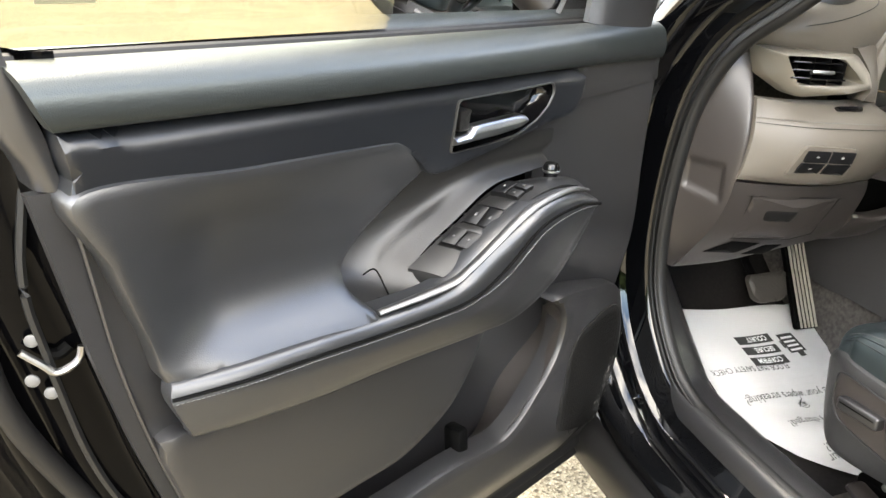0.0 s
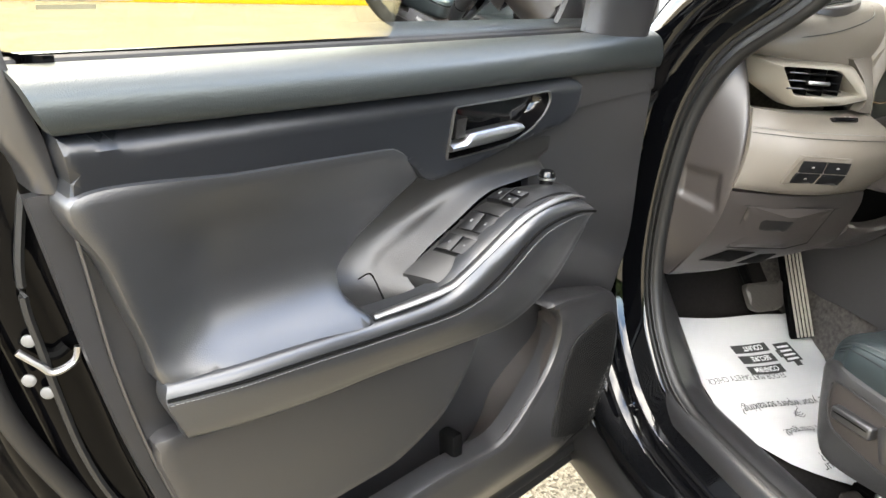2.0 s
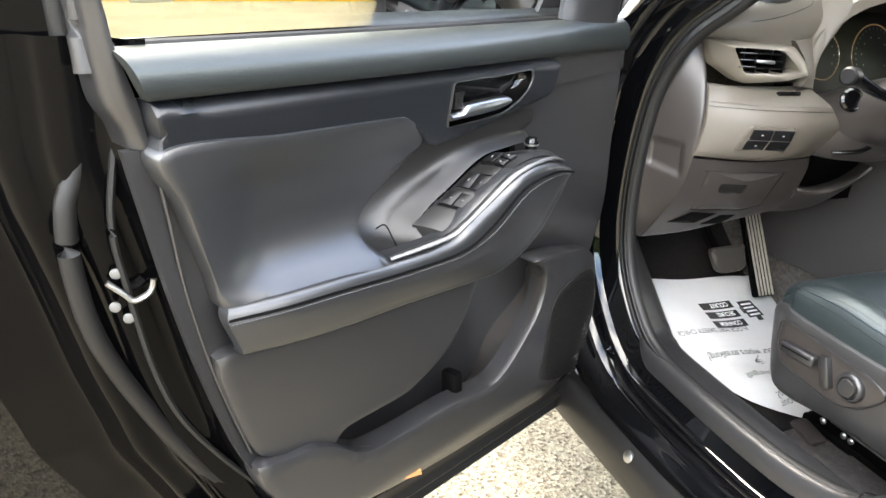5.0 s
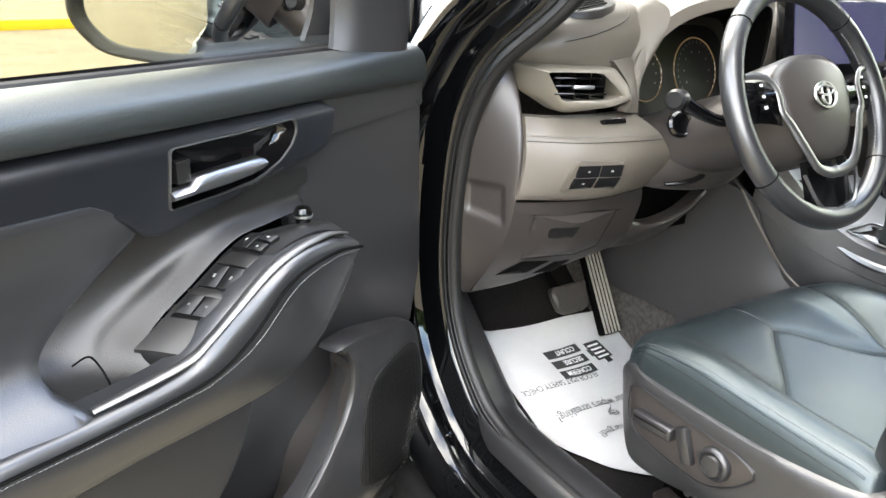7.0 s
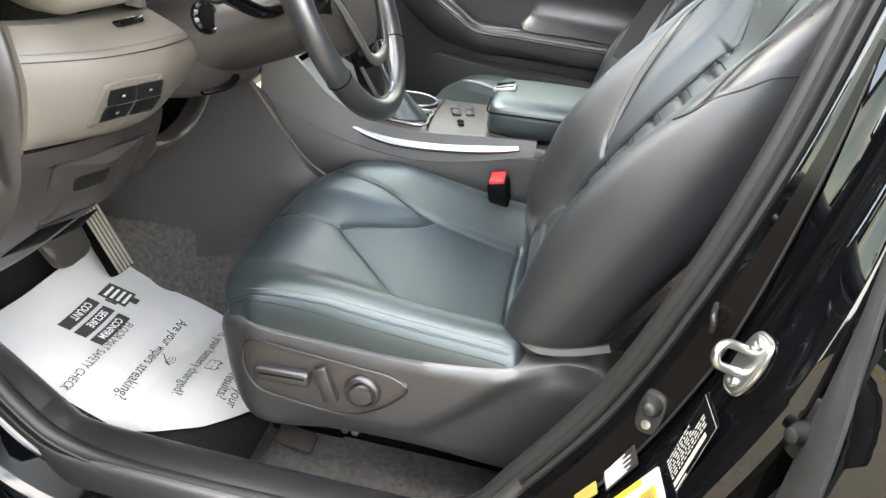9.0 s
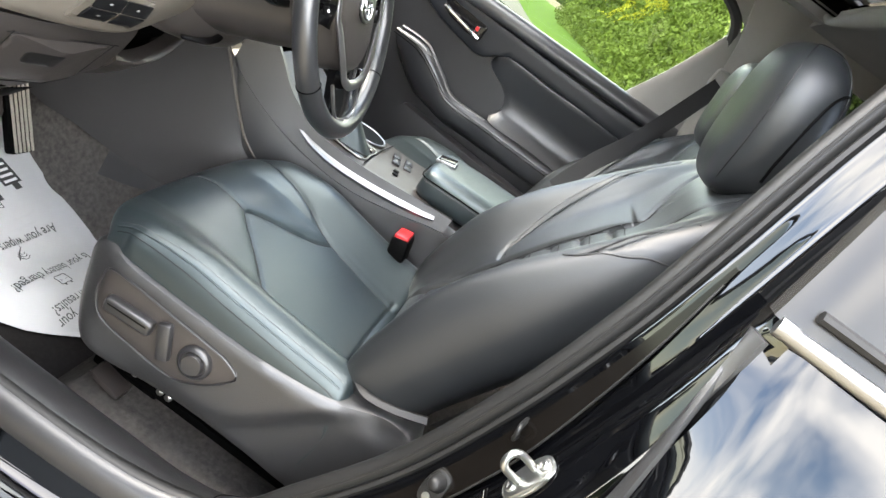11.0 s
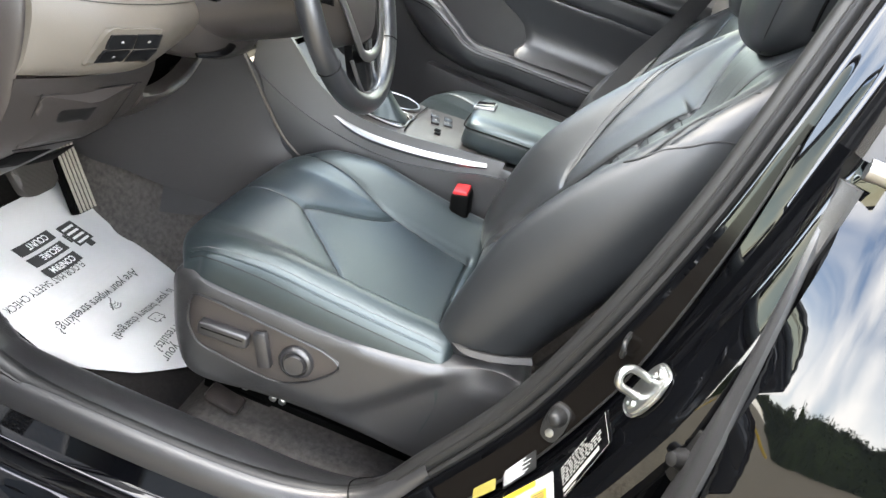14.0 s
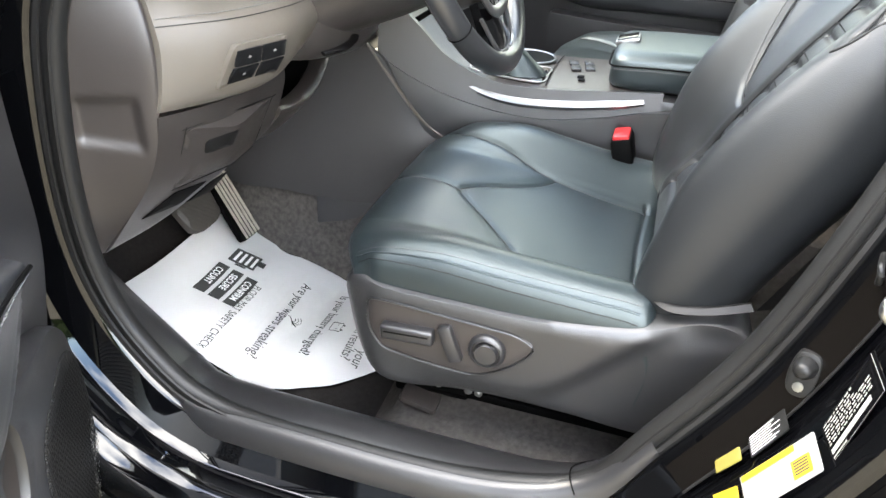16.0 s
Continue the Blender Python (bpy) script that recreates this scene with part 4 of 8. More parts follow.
part("door_seal", tube(ring(-0.003, -0.003), 0.0135, 10, 200, closed=True, up=(1, 0, 0)), seal_m, body, "ribbed grey rubber doorway seal")
part("seal_bead", tube(ring(0.009, -0.007), 0.0022, 6, 260, closed=True, up=(1, 0, 0)), rubber, body)
part("seal_lip", tube(ring(0.006, 0.010), 0.006, 8, 200, closed=True, up=(1, 0, 0)), rubber, body)
JAMB = [(-0.02, 0.004), (0.008, 0.012), (0.014, 0.016), (0.016, 0.019), (0.036, 0.046), (0.044, 0.0505), (0.047, 0.0515), (0.052, 0.0505), (0.078, 0.0545), (0.086, 0.0575), (0.091, 0.063), (0.096, 0.0655), (0.106, 0.075), (0.113, 0.084), (0.1165, 0.098), (0.113, 0.108), (0.104, 0.113), (0.101, 0.118), (0.10, 0.14)]
JAMB_HIGH = [(-0.02, 0.004), (0.008, 0.012), (0.014, 0.016), (0.017, 0.019), (0.022, 0.030), (0.026, 0.042), (0.030, 0.047), (0.036, 0.0505), (0.055, 0.0535), (0.066, 0.056), (0.074, 0.061), (0.079, 0.069), (0.081, 0.080), (0.081, 0.092), (0.078, 0.102), (0.071, 0.108), (0.068, 0.112), (0.066, 0.118), (0.064, 0.14)]


def jamb_row(low, high):
    """One line of the jamb: the deep lower section passing into the flatter upper one."""
    return [a.lerp(b_, ss(0.95, 1.12, a.z)) for a, b_ in zip(ring(*low), ring(*high))]


bm = bmesh.new()
rings = [[bm.verts.new(p) for p in cr(jamb_row(low, high), 220, True)] for low, high in zip(JAMB, JAMB_HIGH)]
for va, vb in zip(rings, rings[1:]):
    for i in range(len(va)):
        bm.faces.new((va[i], va[(i + 1) % len(va)], vb[(i + 1) % len(va)], vb[i]))
part("door_jamb", bm, paint, body, "stepped gloss black door jamb", 24)
# satin panel on the inner face of the centre pillar, with its raised border
low_e, high_e = ring(0.0215, 0.0215), ring(0.0405, 0.0465)
bm = bmesh.new()
ea, eb = cr(low_e[4:9], 60), cr(high_e[4:9], 60)
taper = [min(1.0, 0.15 + 1.6 * (1 - i / 59)) for i in range(60)]
eb = [a.lerp(b_, t) for a, b_, t in zip(ea, eb, taper)]
rows = [[bm.verts.new(a.lerp(b_, f) + Vector((-0.0025, 0.0022, 0))) for a, b_ in zip(ea, eb)] for f in np.linspace(0, 1, 8)]
for va, vb in zip(rows, rows[1:]):
    for i in range(59):
        bm.faces.new((va[i], va[i + 1], vb[i + 1], vb[i]))
plate_p = part("pillar_panel", skirt(bm, (0.004, -0.003, 0)), panel_m, body, "satin black panel on the centre pillar, tinted brown for the reflected ground")
part("panel_border", tube([p + Vector((-0.003, 0.0025, 0)) for p in eb[::3]], 0.0016, 6, 80), rubber, plate_p)
# inner trim lining of the opening
part("sill_trim", skirt(loft([[(-0.779, 1.060, 0.535), (-0.797, 1.02, 0.492), (-0.799, 0.93, 0.482), (-0.799, 0.72, 0.480), (-0.796, 0.585, 0.492), (-0.786, 0.497, 0.530), (-0.771, 0.437, 0.622)],
                                [(-0.781, 1.058, 0.546), (-0.794, 1.02, 0.512), (-0.796, 0.93, 0.503), (-0.796, 0.72, 0.501), (-0.792, 0.588, 0.513), (-0.782, 0.50, 0.550), (-0.773, 0.441, 0.630)],
                                [(-0.776, 1.054, 0.556), (-0.784, 1.02, 0.526), (-0.784, 0.93, 0.517), (-0.784, 0.72, 0.515), (-0.78, 0.592, 0.527), (-0.770, 0.507, 0.562), (-0.764, 0.449, 0.636)],
                                [(-0.750, 1.054, 0.557), (-0.745, 1.02, 0.527), (-0.745, 0.93, 0.519), (-0.745, 0.72, 0.517), (-0.745, 0.58, 0.526), (-0.738, 0.50, 0.557), (-0.735, 0.447, 0.640)],
                                [(-0.710, 1.060, 0.540), (-0.705, 1.03, 0.510), (-0.702, 0.93, 0.500), (-0.702, 0.72, 0.498), (-0.704, 0.56, 0.503), (-0.70, 0.475, 0.535), (-0.702, 0.425, 0.620)],
                                [(-0.682, 1.060, 0.47), (-0.69, 1.035, 0.46), (-0.688, 0.93, 0.455), (-0.688, 0.72, 0.453), (-0.692, 0.55, 0.46), (-0.688, 0.46, 0.49), (-0.690, 0.40, 0.58)],
                                [(-0.674, 1.060, 0.37), (-0.685, 1.03, 0.36), (-0.684, 0.93, 0.36), (-0.684, 0.72, 0.36), (-0.688, 0.54, 0.36), (-0.686, 0.45, 0.36), (-0.686, 0.39, 0.45)]], 60, 40), (0.004, 0, -0.004)), card, body, "dark plastic sill scuff plate")
part("sill_joint", tube([(-0.786, 0.517, 0.5445), (-0.770, 0.526, 0.5535), (-0.745, 0.524, 0.5475), (-0.702, 0.502, 0.523)], 0.0009, 5, 24), dark_m, body)
part("cowl_side_trim", skirt(loft([[(-0.774, 1.021, 0.52), (-0.778, 1.07, 0.57), (-0.782, 1.108, 0.64), (-0.786, 1.136, 0.71), (-0.787, 1.142, 0.80)], [(-0.745, 1.021, 0.522), (-0.752, 1.075, 0.57), (-0.762, 1.125, 0.64), (-0.768, 1.152, 0.71), (-0.77, 1.165, 0.80)],
                                  [(-0.705, 1.031, 0.509), (-0.71, 1.10, 0.57), (-0.715, 1.17, 0.64), (-0.72, 1.22, 0.71), (-0.72, 1.25, 0.80)], [(-0.675, 1.04, 0.45), (-0.68, 1.14, 0.54), (-0.685, 1.25, 0.64), (-0.69, 1.32, 0.71), (-0.69, 1.36, 0.80)], [(-0.67, 1.04, 0.36), (-0.67, 1.2, 0.40), (-0.675, 1.4, 0.5), (-0.68, 1.45, 0.6), (-0.68, 1.46, 0.80)]], 30, 24), (0.004, 0.004, 0)), card, body, "dark plastic kick panel")
part("pillar_trim_lower", skirt(loft([[(-0.764, 0.565, 0.522), (-0.757, 0.49, 0.56), (-0.752, 0.43, 0.65), (-0.745, 0.365, 0.77), (-0.738, 0.318, 0.91), (-0.728, 0.28, 1.06), (-0.69, 0.235, 1.30), (-0.63, 0.195, 1.52)], [(-0.72, 0.55, 0.51), (-0.72, 0.45, 0.56), (-0.715, 0.39, 0.65), (-0.71, 0.33, 0.77), (-0.70, 0.28, 0.91), (-0.69, 0.24, 1.06), (-0.655, 0.20, 1.30), (-0.60, 0.16, 1.52)],
                                     [(-0.69, 0.54, 0.44), (-0.69, 0.36, 0.55), (-0.69, 0.25, 0.65), (-0.69, 0.17, 0.77), (-0.68, 0.12, 0.91), (-0.67, 0.09, 1.06), (-0.64, 0.06, 1.30), (-0.58, 0.03, 1.52)]], 40, 12), (0.01, -0.004, 0)), card, body)
part("rocker", loft([[(-0.874, y, 0.41), (-0.90, y, 0.395), (-0.91, y, 0.36), (-0.895, y, 0.31), (-0.85, y, 0.26), (-0.7, y, 0.24)] for y in (1.6, 1.0, 0.5, 0.0, -0.6, -1.2)], 20, 12), rubber, body, "matt black lower rocker cladding")
part("rocker_bolt", lathe([(0.012, 0), (0.012, 0.004), (0.006, 0.007)], Matrix.Translation((-0.902, 0.87, 0.385)) @ pose(0, 0, 0, 0, -70, 0), 12), zinc, body)
# B-pillar hardware
def facing(at, n, up="Y"):
    return Matrix.Translation(at) @ Vector(n).normalized().to_track_quat("Z", up).to_matrix().to_4x4()


jam = facing((-0.822, 0.275, 0.882), (-0.35, 0.88, 0.3))
EGG = [(0.0, 0.030), (0.011, 0.025), (0.0145, 0.0), (0.011, -0.025), (0.0, -0.031), (-0.011, -0.025), (-0.0145, 0.0), (-0.011, 0.025)]
striker = part("striker", pad(loop(EGG, 6), lambda a, b_, h: jam @ Vector((a, b_, h)), lambda a, b_: 0.006, 0.003, 0.006, 0.008), zinc, body, "zinc-plated door striker")
part("striker_lip", tube([jam @ Vector((a * 1.06, b_ * 1.04, 0.002)) for a, b_ in EGG], 0.0016, 6, 48, closed=True), zinc, striker)
part("striker_loop", tube([jam @ Vector(p) for p in ((-0.004, 0.010, 0.005), (-0.005, 0.011, 0.018), (-0.006, 0.0105, 0.030), (-0.005, 0.005, 0.037), (-0.003, -0.004, 0.037), (-0.001, -0.010, 0.031), (0.0, -0.011, 0.018), (0.0, -0.011, 0.005))], 0.0043, 10, 48), zinc, striker)
for v in (0.021, -0.021):
    part("screw", lathe([(0.0062, 0.0055), (0.0062, 0.0085), (0.005, 0.0095), (0.0025, 0.0095), (0.0022, 0.0075)], jam @ Matrix.Translation((0, v, 0)), 16), zinc, striker)
stop_m = facing((-0.7795, 0.3325, 0.782), (-0.9, 0.4, 0.17))
stop = part("bumper_stop", pad(loop([(a * 0.95, b_ * 0.8) for a, b_ in EGG], 6), lambda a, b_, h: stop_m @ Vector((a, b_ - 0.006, h)), lambda a, b_: 0.005, 0.003, 0.006, 0.008), seal_m, body, "grey door stop with a domed rubber button")
part("button", lathe([(0.011, 0.004), (0.011, 0.009), (0.0085, 0.013), (0.008, 0.018), (0.005, 0.021), (0.001, 0.0215)], stop_m @ Matrix.Translation((0, 0.003, 0)), 20), seal_m, stop)
part("screw", lathe([(0.005, 0.004), (0.005, 0.007), (0.002, 0.0075)], stop_m @ Matrix.Translation((0, -0.019, 0)), 12), zinc, stop)
part("cable_clip", tube([(-0.762, 0.302, 0.904), (-0.786, 0.309, 0.905), (-0.791, 0.308, 0.897), (-0.786, 0.306, 0.888), (-0.762, 0.298, 0.887)], 0.003, 8, 30), seal_m, body)
stop2_m = facing((-0.862, 0.222, 0.855), (-0.55, 0.8, 0.1))
stop2 = part("rear_bumper_stop", pad(loop([(a * 1.2, b_ * 1.05) for a, b_ in EGG], 6), lambda a, b_, h: stop2_m @ Vector((a, b_, h)), lambda a, b_: 0.006, 0.003, 0.008, 0.008), rubber, body, "black rubber stop behind the striker")
part("button", lathe([(0.011, 0.004), (0.011, 0.012), (0.008, 0.016), (0.007, 0.024), (0.002, 0.026)], stop2_m @ Matrix.Translation((0, -0.004, 0)), 18), rubber, stop2)
for z in (0.955, 1.03):
    part("grommet", lathe([(0.011, -0.002), (0.011, 0.003), (0.007, 0.004), (0.006, 0.002), (0.003, 0.002), (0.001, 0.006)], facing((-0.862, 0.213 - 0.1 * (z - 0.955), z), (-0.55, 0.8, 0.1)), 16), rubber, body)


def label_at(p, q, r):
    """A flat sticker's place from three corners: start, end of its long side, end of its short side."""
    p, q, r = Vector(p), Vector(q), Vector(r)
    n = (q - p).cross(r - p).normalized()
    n = n if n.x < 0 else -n
    return lambda a, b_, h: p + (q - p) * a + (r - p) * b_ + n * (h + 0.006)


FLAT = [(0, 0), (1, 0), (1, 1), (0, 1)]
tyre = label_at((-0.823, 0.362, 0.668), (-0.829, 0.319, 0.750), (-0.852, 0.352, 0.651))
sticker = part("tyre_label", pad(rounded(FLAT, 0.04), tyre, lambda a, b_: 0.0006, 0.0005, 0.001, 0.1), sticker_m, body, "white and yellow sticker with small print")
part("yellow_field", pad(rounded([(0.02, 0.02), (0.74, 0.02), (0.74, 0.18), (0.02, 0.18)], 0.02), tyre, lambda a, b_: 0.001, 0.0003, 0.0005, 0.2), yellow_m, sticker)
part("orange_field", pad(rounded([(0.66, 0.40), (0.90, 0.40), (0.90, 0.86), (0.66, 0.86)], 0.02), tyre, lambda a, b_: 0.001, 0.0003, 0.0005, 0.2), yellow_m, sticker)
rng = random.Random(12)
part("small_print", bars([(0.04, rng.uniform(0.45, 0.62), 0.25 + 0.055 * k, 0.268 + 0.055 * k) for k in range(13)], tyre, 0.0014), ink_grey, sticker)
part("dark_print", bars([(0.69, 0.87, 0.46 + 0.07 * k, 0.492 + 0.07 * k) for k in range(5)], tyre, 0.0014), ink, sticker)
yel = label_at((-0.823, 0.38, 0.637), (-0.829, 0.364, 0.663), (-0.843, 0.373, 0.622))
part("yellow_label", pad(rounded(FLAT, 0.05), yel, lambda a, b_: 0.0006, 0.0005, 0.001, 0.1), yellow_m, body, "small plain yellow sticker")
yel2 = label_at((-0.785, 0.382, 0.651), (-0.786, 0.364, 0.678), (-0.804, 0.379, 0.646))
part("yellow_label", pad(rounded(FLAT, 0.05), yel2, lambda a, b_: 0.0006, 0.0005, 0.001, 0.1), dull_yellow, body, "small dull yellow sticker")
grey_l = label_at((-0.786, 0.358, 0.688), (-0.787, 0.336, 0.735), (-0.806, 0.353, 0.680))
gl = part("grey_label", pad(rounded(FLAT, 0.05), grey_l, lambda a, b_: 0.0006, 0.0005, 0.001, 0.1), seal_m, body, "grey sticker with small print")
part("small_print", bars([(0.06, rng.uniform(0.6, 0.9), 0.12 + 0.11 * k, 0.16 + 0.11 * k) for k in range(8)], grey_l, 0.0014), ink_grey, gl)
vin = label_at((-0.826, 0.3135, 0.7545), (-0.823, 0.2985, 0.846), (-0.846, 0.300, 0.7345))
plate = part("maker_plate", pad(rounded(FLAT, 0.03), vin, lambda a, b_: 0.0006, 0.0004, 0.001, 0.1), piano, body, "black certification plate with white print")
dashes = []
for k in range(7):
    a = 0.05
    while a < (0.55 if k < 3 else 0.8):
        w = rng.uniform(0.03, 0.10)
        dashes.append((a, a + w, 0.06 + 0.085 * k, 0.105 + 0.085 * k))
        a += w + 0.02
part("plate_print", bars(dashes + [(0.05, 0.78, 0.70, 0.84), (0.05, 0.30, 0.90, 0.95), (0.955, 0.965, 0.0, 1.0), (0.02, 0.96, 0.985, 0.995)], vin, 0.0014), sticker_m, plate)

# outer panels
rear = thing("rear_door", (-0.9, -0.3, 0.3), "closed black rear car door with chrome belt moulding", "car door")
part("skin", loft([[(-0.86, 0.205, z), (-0.882 - 0.7 * b_, 0.228, z), (-0.895 - b_, 0.226, z), (-0.905 - b_, 0.212, z), (-0.922 - b_, 0.12, z), (-0.932 - b_, -0.3, z), (-0.918 - b_, -0.9, z)] for z, b_ in ((0.33, 0.0), (0.45, 0.022), (0.62, 0.042), (0.75, 0.046), (0.85, 0.038), (0.95, 0.015), (1.03, -0.010), (1.09, -0.031), (1.13, -0.046), (1.155, -0.057))], 60, 60), paint, rear)
part("belt_moulding", tube([(-0.850, 0.222, 1.163), (-0.862, 0.1, 1.166), (-0.868, -0.3, 1.172), (-0.858, -0.9, 1.18)], 0.008, 10, 30, flat=1.2), lever_m, rear, "satin chrome belt moulding")
part("window_seal", tube([(-0.86, 0.205, 1.192), (-0.864, 0.1, 1.194), (-0.867, -0.3, 1.198), (-0.855, -0.9, 1.206)], 0.006, 8, 20), rubber, rear)
part("window_pane", loft([[(-0.852, -0.06, 1.185), (-0.855, -0.2, 1.19), (-0.845, -0.85, 1.2)], [(-0.80, -0.09, 1.38), (-0.805, -0.2, 1.38), (-0.795, -0.8, 1.38)], [(-0.73, -0.12, 1.54), (-0.735, -0.3, 1.55), (-0.72, -0.65, 1.54)]], 16, 12), privacy, rear, "dark tinted rear window")
part("pillar_cover", skirt(loft([[(-0.846, 0.228, 1.168), (-0.822, 0.215, 1.27), (-0.788, 0.20, 1.39), (-0.722, 0.17, 1.55)], [(-0.858, 0.20, 1.168), (-0.832, 0.188, 1.27), (-0.796, 0.173, 1.39), (-0.73, 0.143, 1.55)], [(-0.861, 0.10, 1.168), (-0.836, 0.085, 1.27), (-0.80, 0.07, 1.39), (-0.733, 0.04, 1.55)], [(-0.862, -0.06, 1.17), (-0.838, -0.075, 1.27), (-0.802, -0.09, 1.39), (-0.735, -0.12, 1.55)]], 30, 12), (0.02, 0, 0)), mat("satin_grey_pillar_cover", (0.02, 0.019, 0.018), 0.22, spec=0.35), rear, "satin grey window pillar cover")
part("cover_gap", tube([(-0.864, -0.063, 1.17), (-0.840, -0.078, 1.27), (-0.804, -0.093, 1.39), (-0.737, -0.123, 1.55)], 0.004, 6, 24), rubber, rear)
# Lighter material than the skin: sky light on the black edge is painted in.
part("edge_flange", skirt(loft([[(-0.866, 0.226, z), (-0.884 - 0.7 * b_, 0.236, z), (-0.897 - b_, 0.232, z)] for z, b_ in ((0.5, 0.03), (0.8, 0.044), (1.0, -0.001), (1.09, -0.029), (1.148, -0.052))], 8, 30), (0.004, -0.006, 0)), cover_m, rear, "folded edge of the black door skin, lightened for the sky light on it")
fend = thing("front_fender", (-0.88, 1.7, 0.35), "black front fender and bonnet of the car", "car panel")
part("fender_skin", loft([[(-0.84, 1.235, z), (-0.875 - b_, 1.26, z), (-0.90 - b_, 1.7, z), (-0.88 - b_, 2.2, z)] for z, b_ in ((0.32, -0.02), (0.6, 0.0), (0.85, 0.01), (1.0, -0.01), (1.07, -0.05), (1.10, -0.12), (1.12, -0.2))], 30, 30), paint, fend)
part("bonnet", skirt(loft([[(-0.7, y, z), (-0.35, y, z + 0.05), (0, y, z + 0.06), (0.35, y, z + 0.05), (0.7, y, z)] for y, z in ((1.55, 1.12), (1.8, 1.10), (2.2, 1.04), (2.5, 0.92))], 20, 20), (0, 0, -0.02)), paint, fend)
part("hinge_cover", loft([[(-0.80, 1.235, z), (-0.83, 1.205, z), (-0.852, 1.215, z), (-0.858, 1.26, z)] for z in (0.35, 0.7, 0.95, 1.06, 1.13, 1.2)], 16, 16), paint, fend)
top = thing("car_roof", (0, 0, 1.6), "black car roof with grey headliner and windscreen", "car roof")
part("roof_skin", skirt(loft([[(-0.62, y, z), (-0.35, y, z + 0.05), (0, y, z + 0.06), (0.35, y, z + 0.05), (0.62, y, z)] for y, z in ((0.62, 1.60), (0.3, 1.65), (-0.3, 1.66), (-1.1, 1.62))], 16, 12), (0, 0, -0.02)), paint, top)
part("headliner", skirt(loft([[(-0.60, y, z), (-0.3, y, z + 0.01), (0, y, z + 0.012), (0.3, y, z + 0.01), (0.62, y, z - 0.01)] for y, z in ((0.08, 1.565), (-0.3, 1.57), (-0.8, 1.54), (-1.3, 1.45))], 16, 12), (0, 0, 0.03)), liner_m, top, "grey cloth headliner")
for x0, x1 in ((-0.60, -0.43), (0.43, 0.62)):
    part("side_lining", skirt(loft([[(x0, y, 1.56), (x1, y, 1.575)] for y in (0.66, 0.4, 0.08)], 4, 6), (0, 0, 0.03)), liner_m, top)
part("front_lining", skirt(loft([[(-0.43, y, 1.575), (0.43, y, 1.575)] for y in (0.66, 0.52)], 4, 4), (0, 0, 0.03)), liner_m, top)
part("roof_roll", tube([(-0.43, 0.085, 1.568), (0, 0.085, 1.572), (0.40, 0.085, 1.566), (0.44, 0.10, 1.575)], [0.012, 0.02, 0.02, 0.008], 10, 24), liner_m, top, "padded rear edge of the sunroof opening")
roof_win = part("sunroof", skirt(loft([[(-0.45, y, 1.625), (0, y, 1.64), (0.45, y, 1.625)] for y in (0.55, 0.3, 0.06)], 10, 6), (0, 0, 0.004)), roof_glass, top, "dark sunroof glass")
for x in (-0.435, 0.435):
    part("sunroof_rail", box((0.018, 0.46, 0.04), Matrix.Translation((x, 0.30, 1.60)), 0.003), dark_m, roof_win)
    part("rail_edge", box((0.004, 0.46, 0.004), Matrix.Translation((x - math.copysign(0.011, x), 0.30, 1.586)), 0.001), satin, roof_win)
shield = part("windscreen", loft([[(-0.60, 0.66, 1.58), (0, 0.70, 1.62), (0.60, 0.66, 1.58)], [(-0.66, 0.98, 1.40), (0, 1.05, 1.43), (0.66, 0.98, 1.40)], [(-0.72, 1.40, 1.15), (0, 1.55, 1.16), (0.72, 1.40, 1.15)]], 16, 12), clear_glass, top)
shield.visible_shadow = False
part("screen_pillar", skirt(loft([[(-0.60, 0.72, 1.57), (-0.68, 0.90, 1.40), (-0.75, 1.02, 1.24), (-0.79, 1.16, 1.10), (-0.80, 1.24, 0.95)], [(-0.655, 0.76, 1.58), (-0.735, 0.96, 1.40), (-0.79, 1.10, 1.25), (-0.825, 1.22, 1.13), (-0.84, 1.26, 1.0)], [(-0.63, 0.86, 1.56), (-0.70, 1.06, 1.40), (-0.75, 1.22, 1.26), (-0.77, 1.36, 1.16), (-0.78, 1.40, 1.05)]], 24, 10), (0.01, 0.01, 0)), paint, top)
part("pillar_lining", skirt(loft([[(-0.595, 0.71, 1.555), (-0.66, 0.88, 1.38), (-0.715, 1.0, 1.22), (-0.735, 1.10, 1.13)], [(-0.56, 0.74, 1.555), (-0.62, 0.94, 1.38), (-0.67, 1.12, 1.22), (-0.69, 1.25, 1.14)], [(-0.58, 0.80, 1.56), (-0.64, 1.0, 1.39), (-0.70, 1.2, 1.24), (-0.72, 1.34, 1.15)]], 20, 8), (-0.01, 0, 0)), mat("beige_pillar_lining", (0.5754, 0.4932, 0.3836), 0.7, bump=0.2, grain=900), top, "beige windscreen pillar lining")
part("rear_wall", skirt(loft([[(-0.85, -1.25, z), (0, -1.3, z), (0.85, -1.25, z)] for z in (0.35, 0.9, 1.5)], 8, 8), (0, -0.02, 0)), liner_m, top)
part("rear_quarter", skirt(loft([[(-0.80, -0.88, z), (-0.8, -1.3, z)] for z in (0.35, 1.5)], 4, 4), (-0.05, 0, 0)), paint, top)

# ---- passenger side ----
pd = thing("passenger_door", (0.8, 0.6, 0.35), "closed passenger car door with dark padded trim and silver strip", "car door")


def PX(y, z, h):
    return Vector((0.76 - h, y, z))


def Pl(pts):
    return [PX(*p) for p in pts]


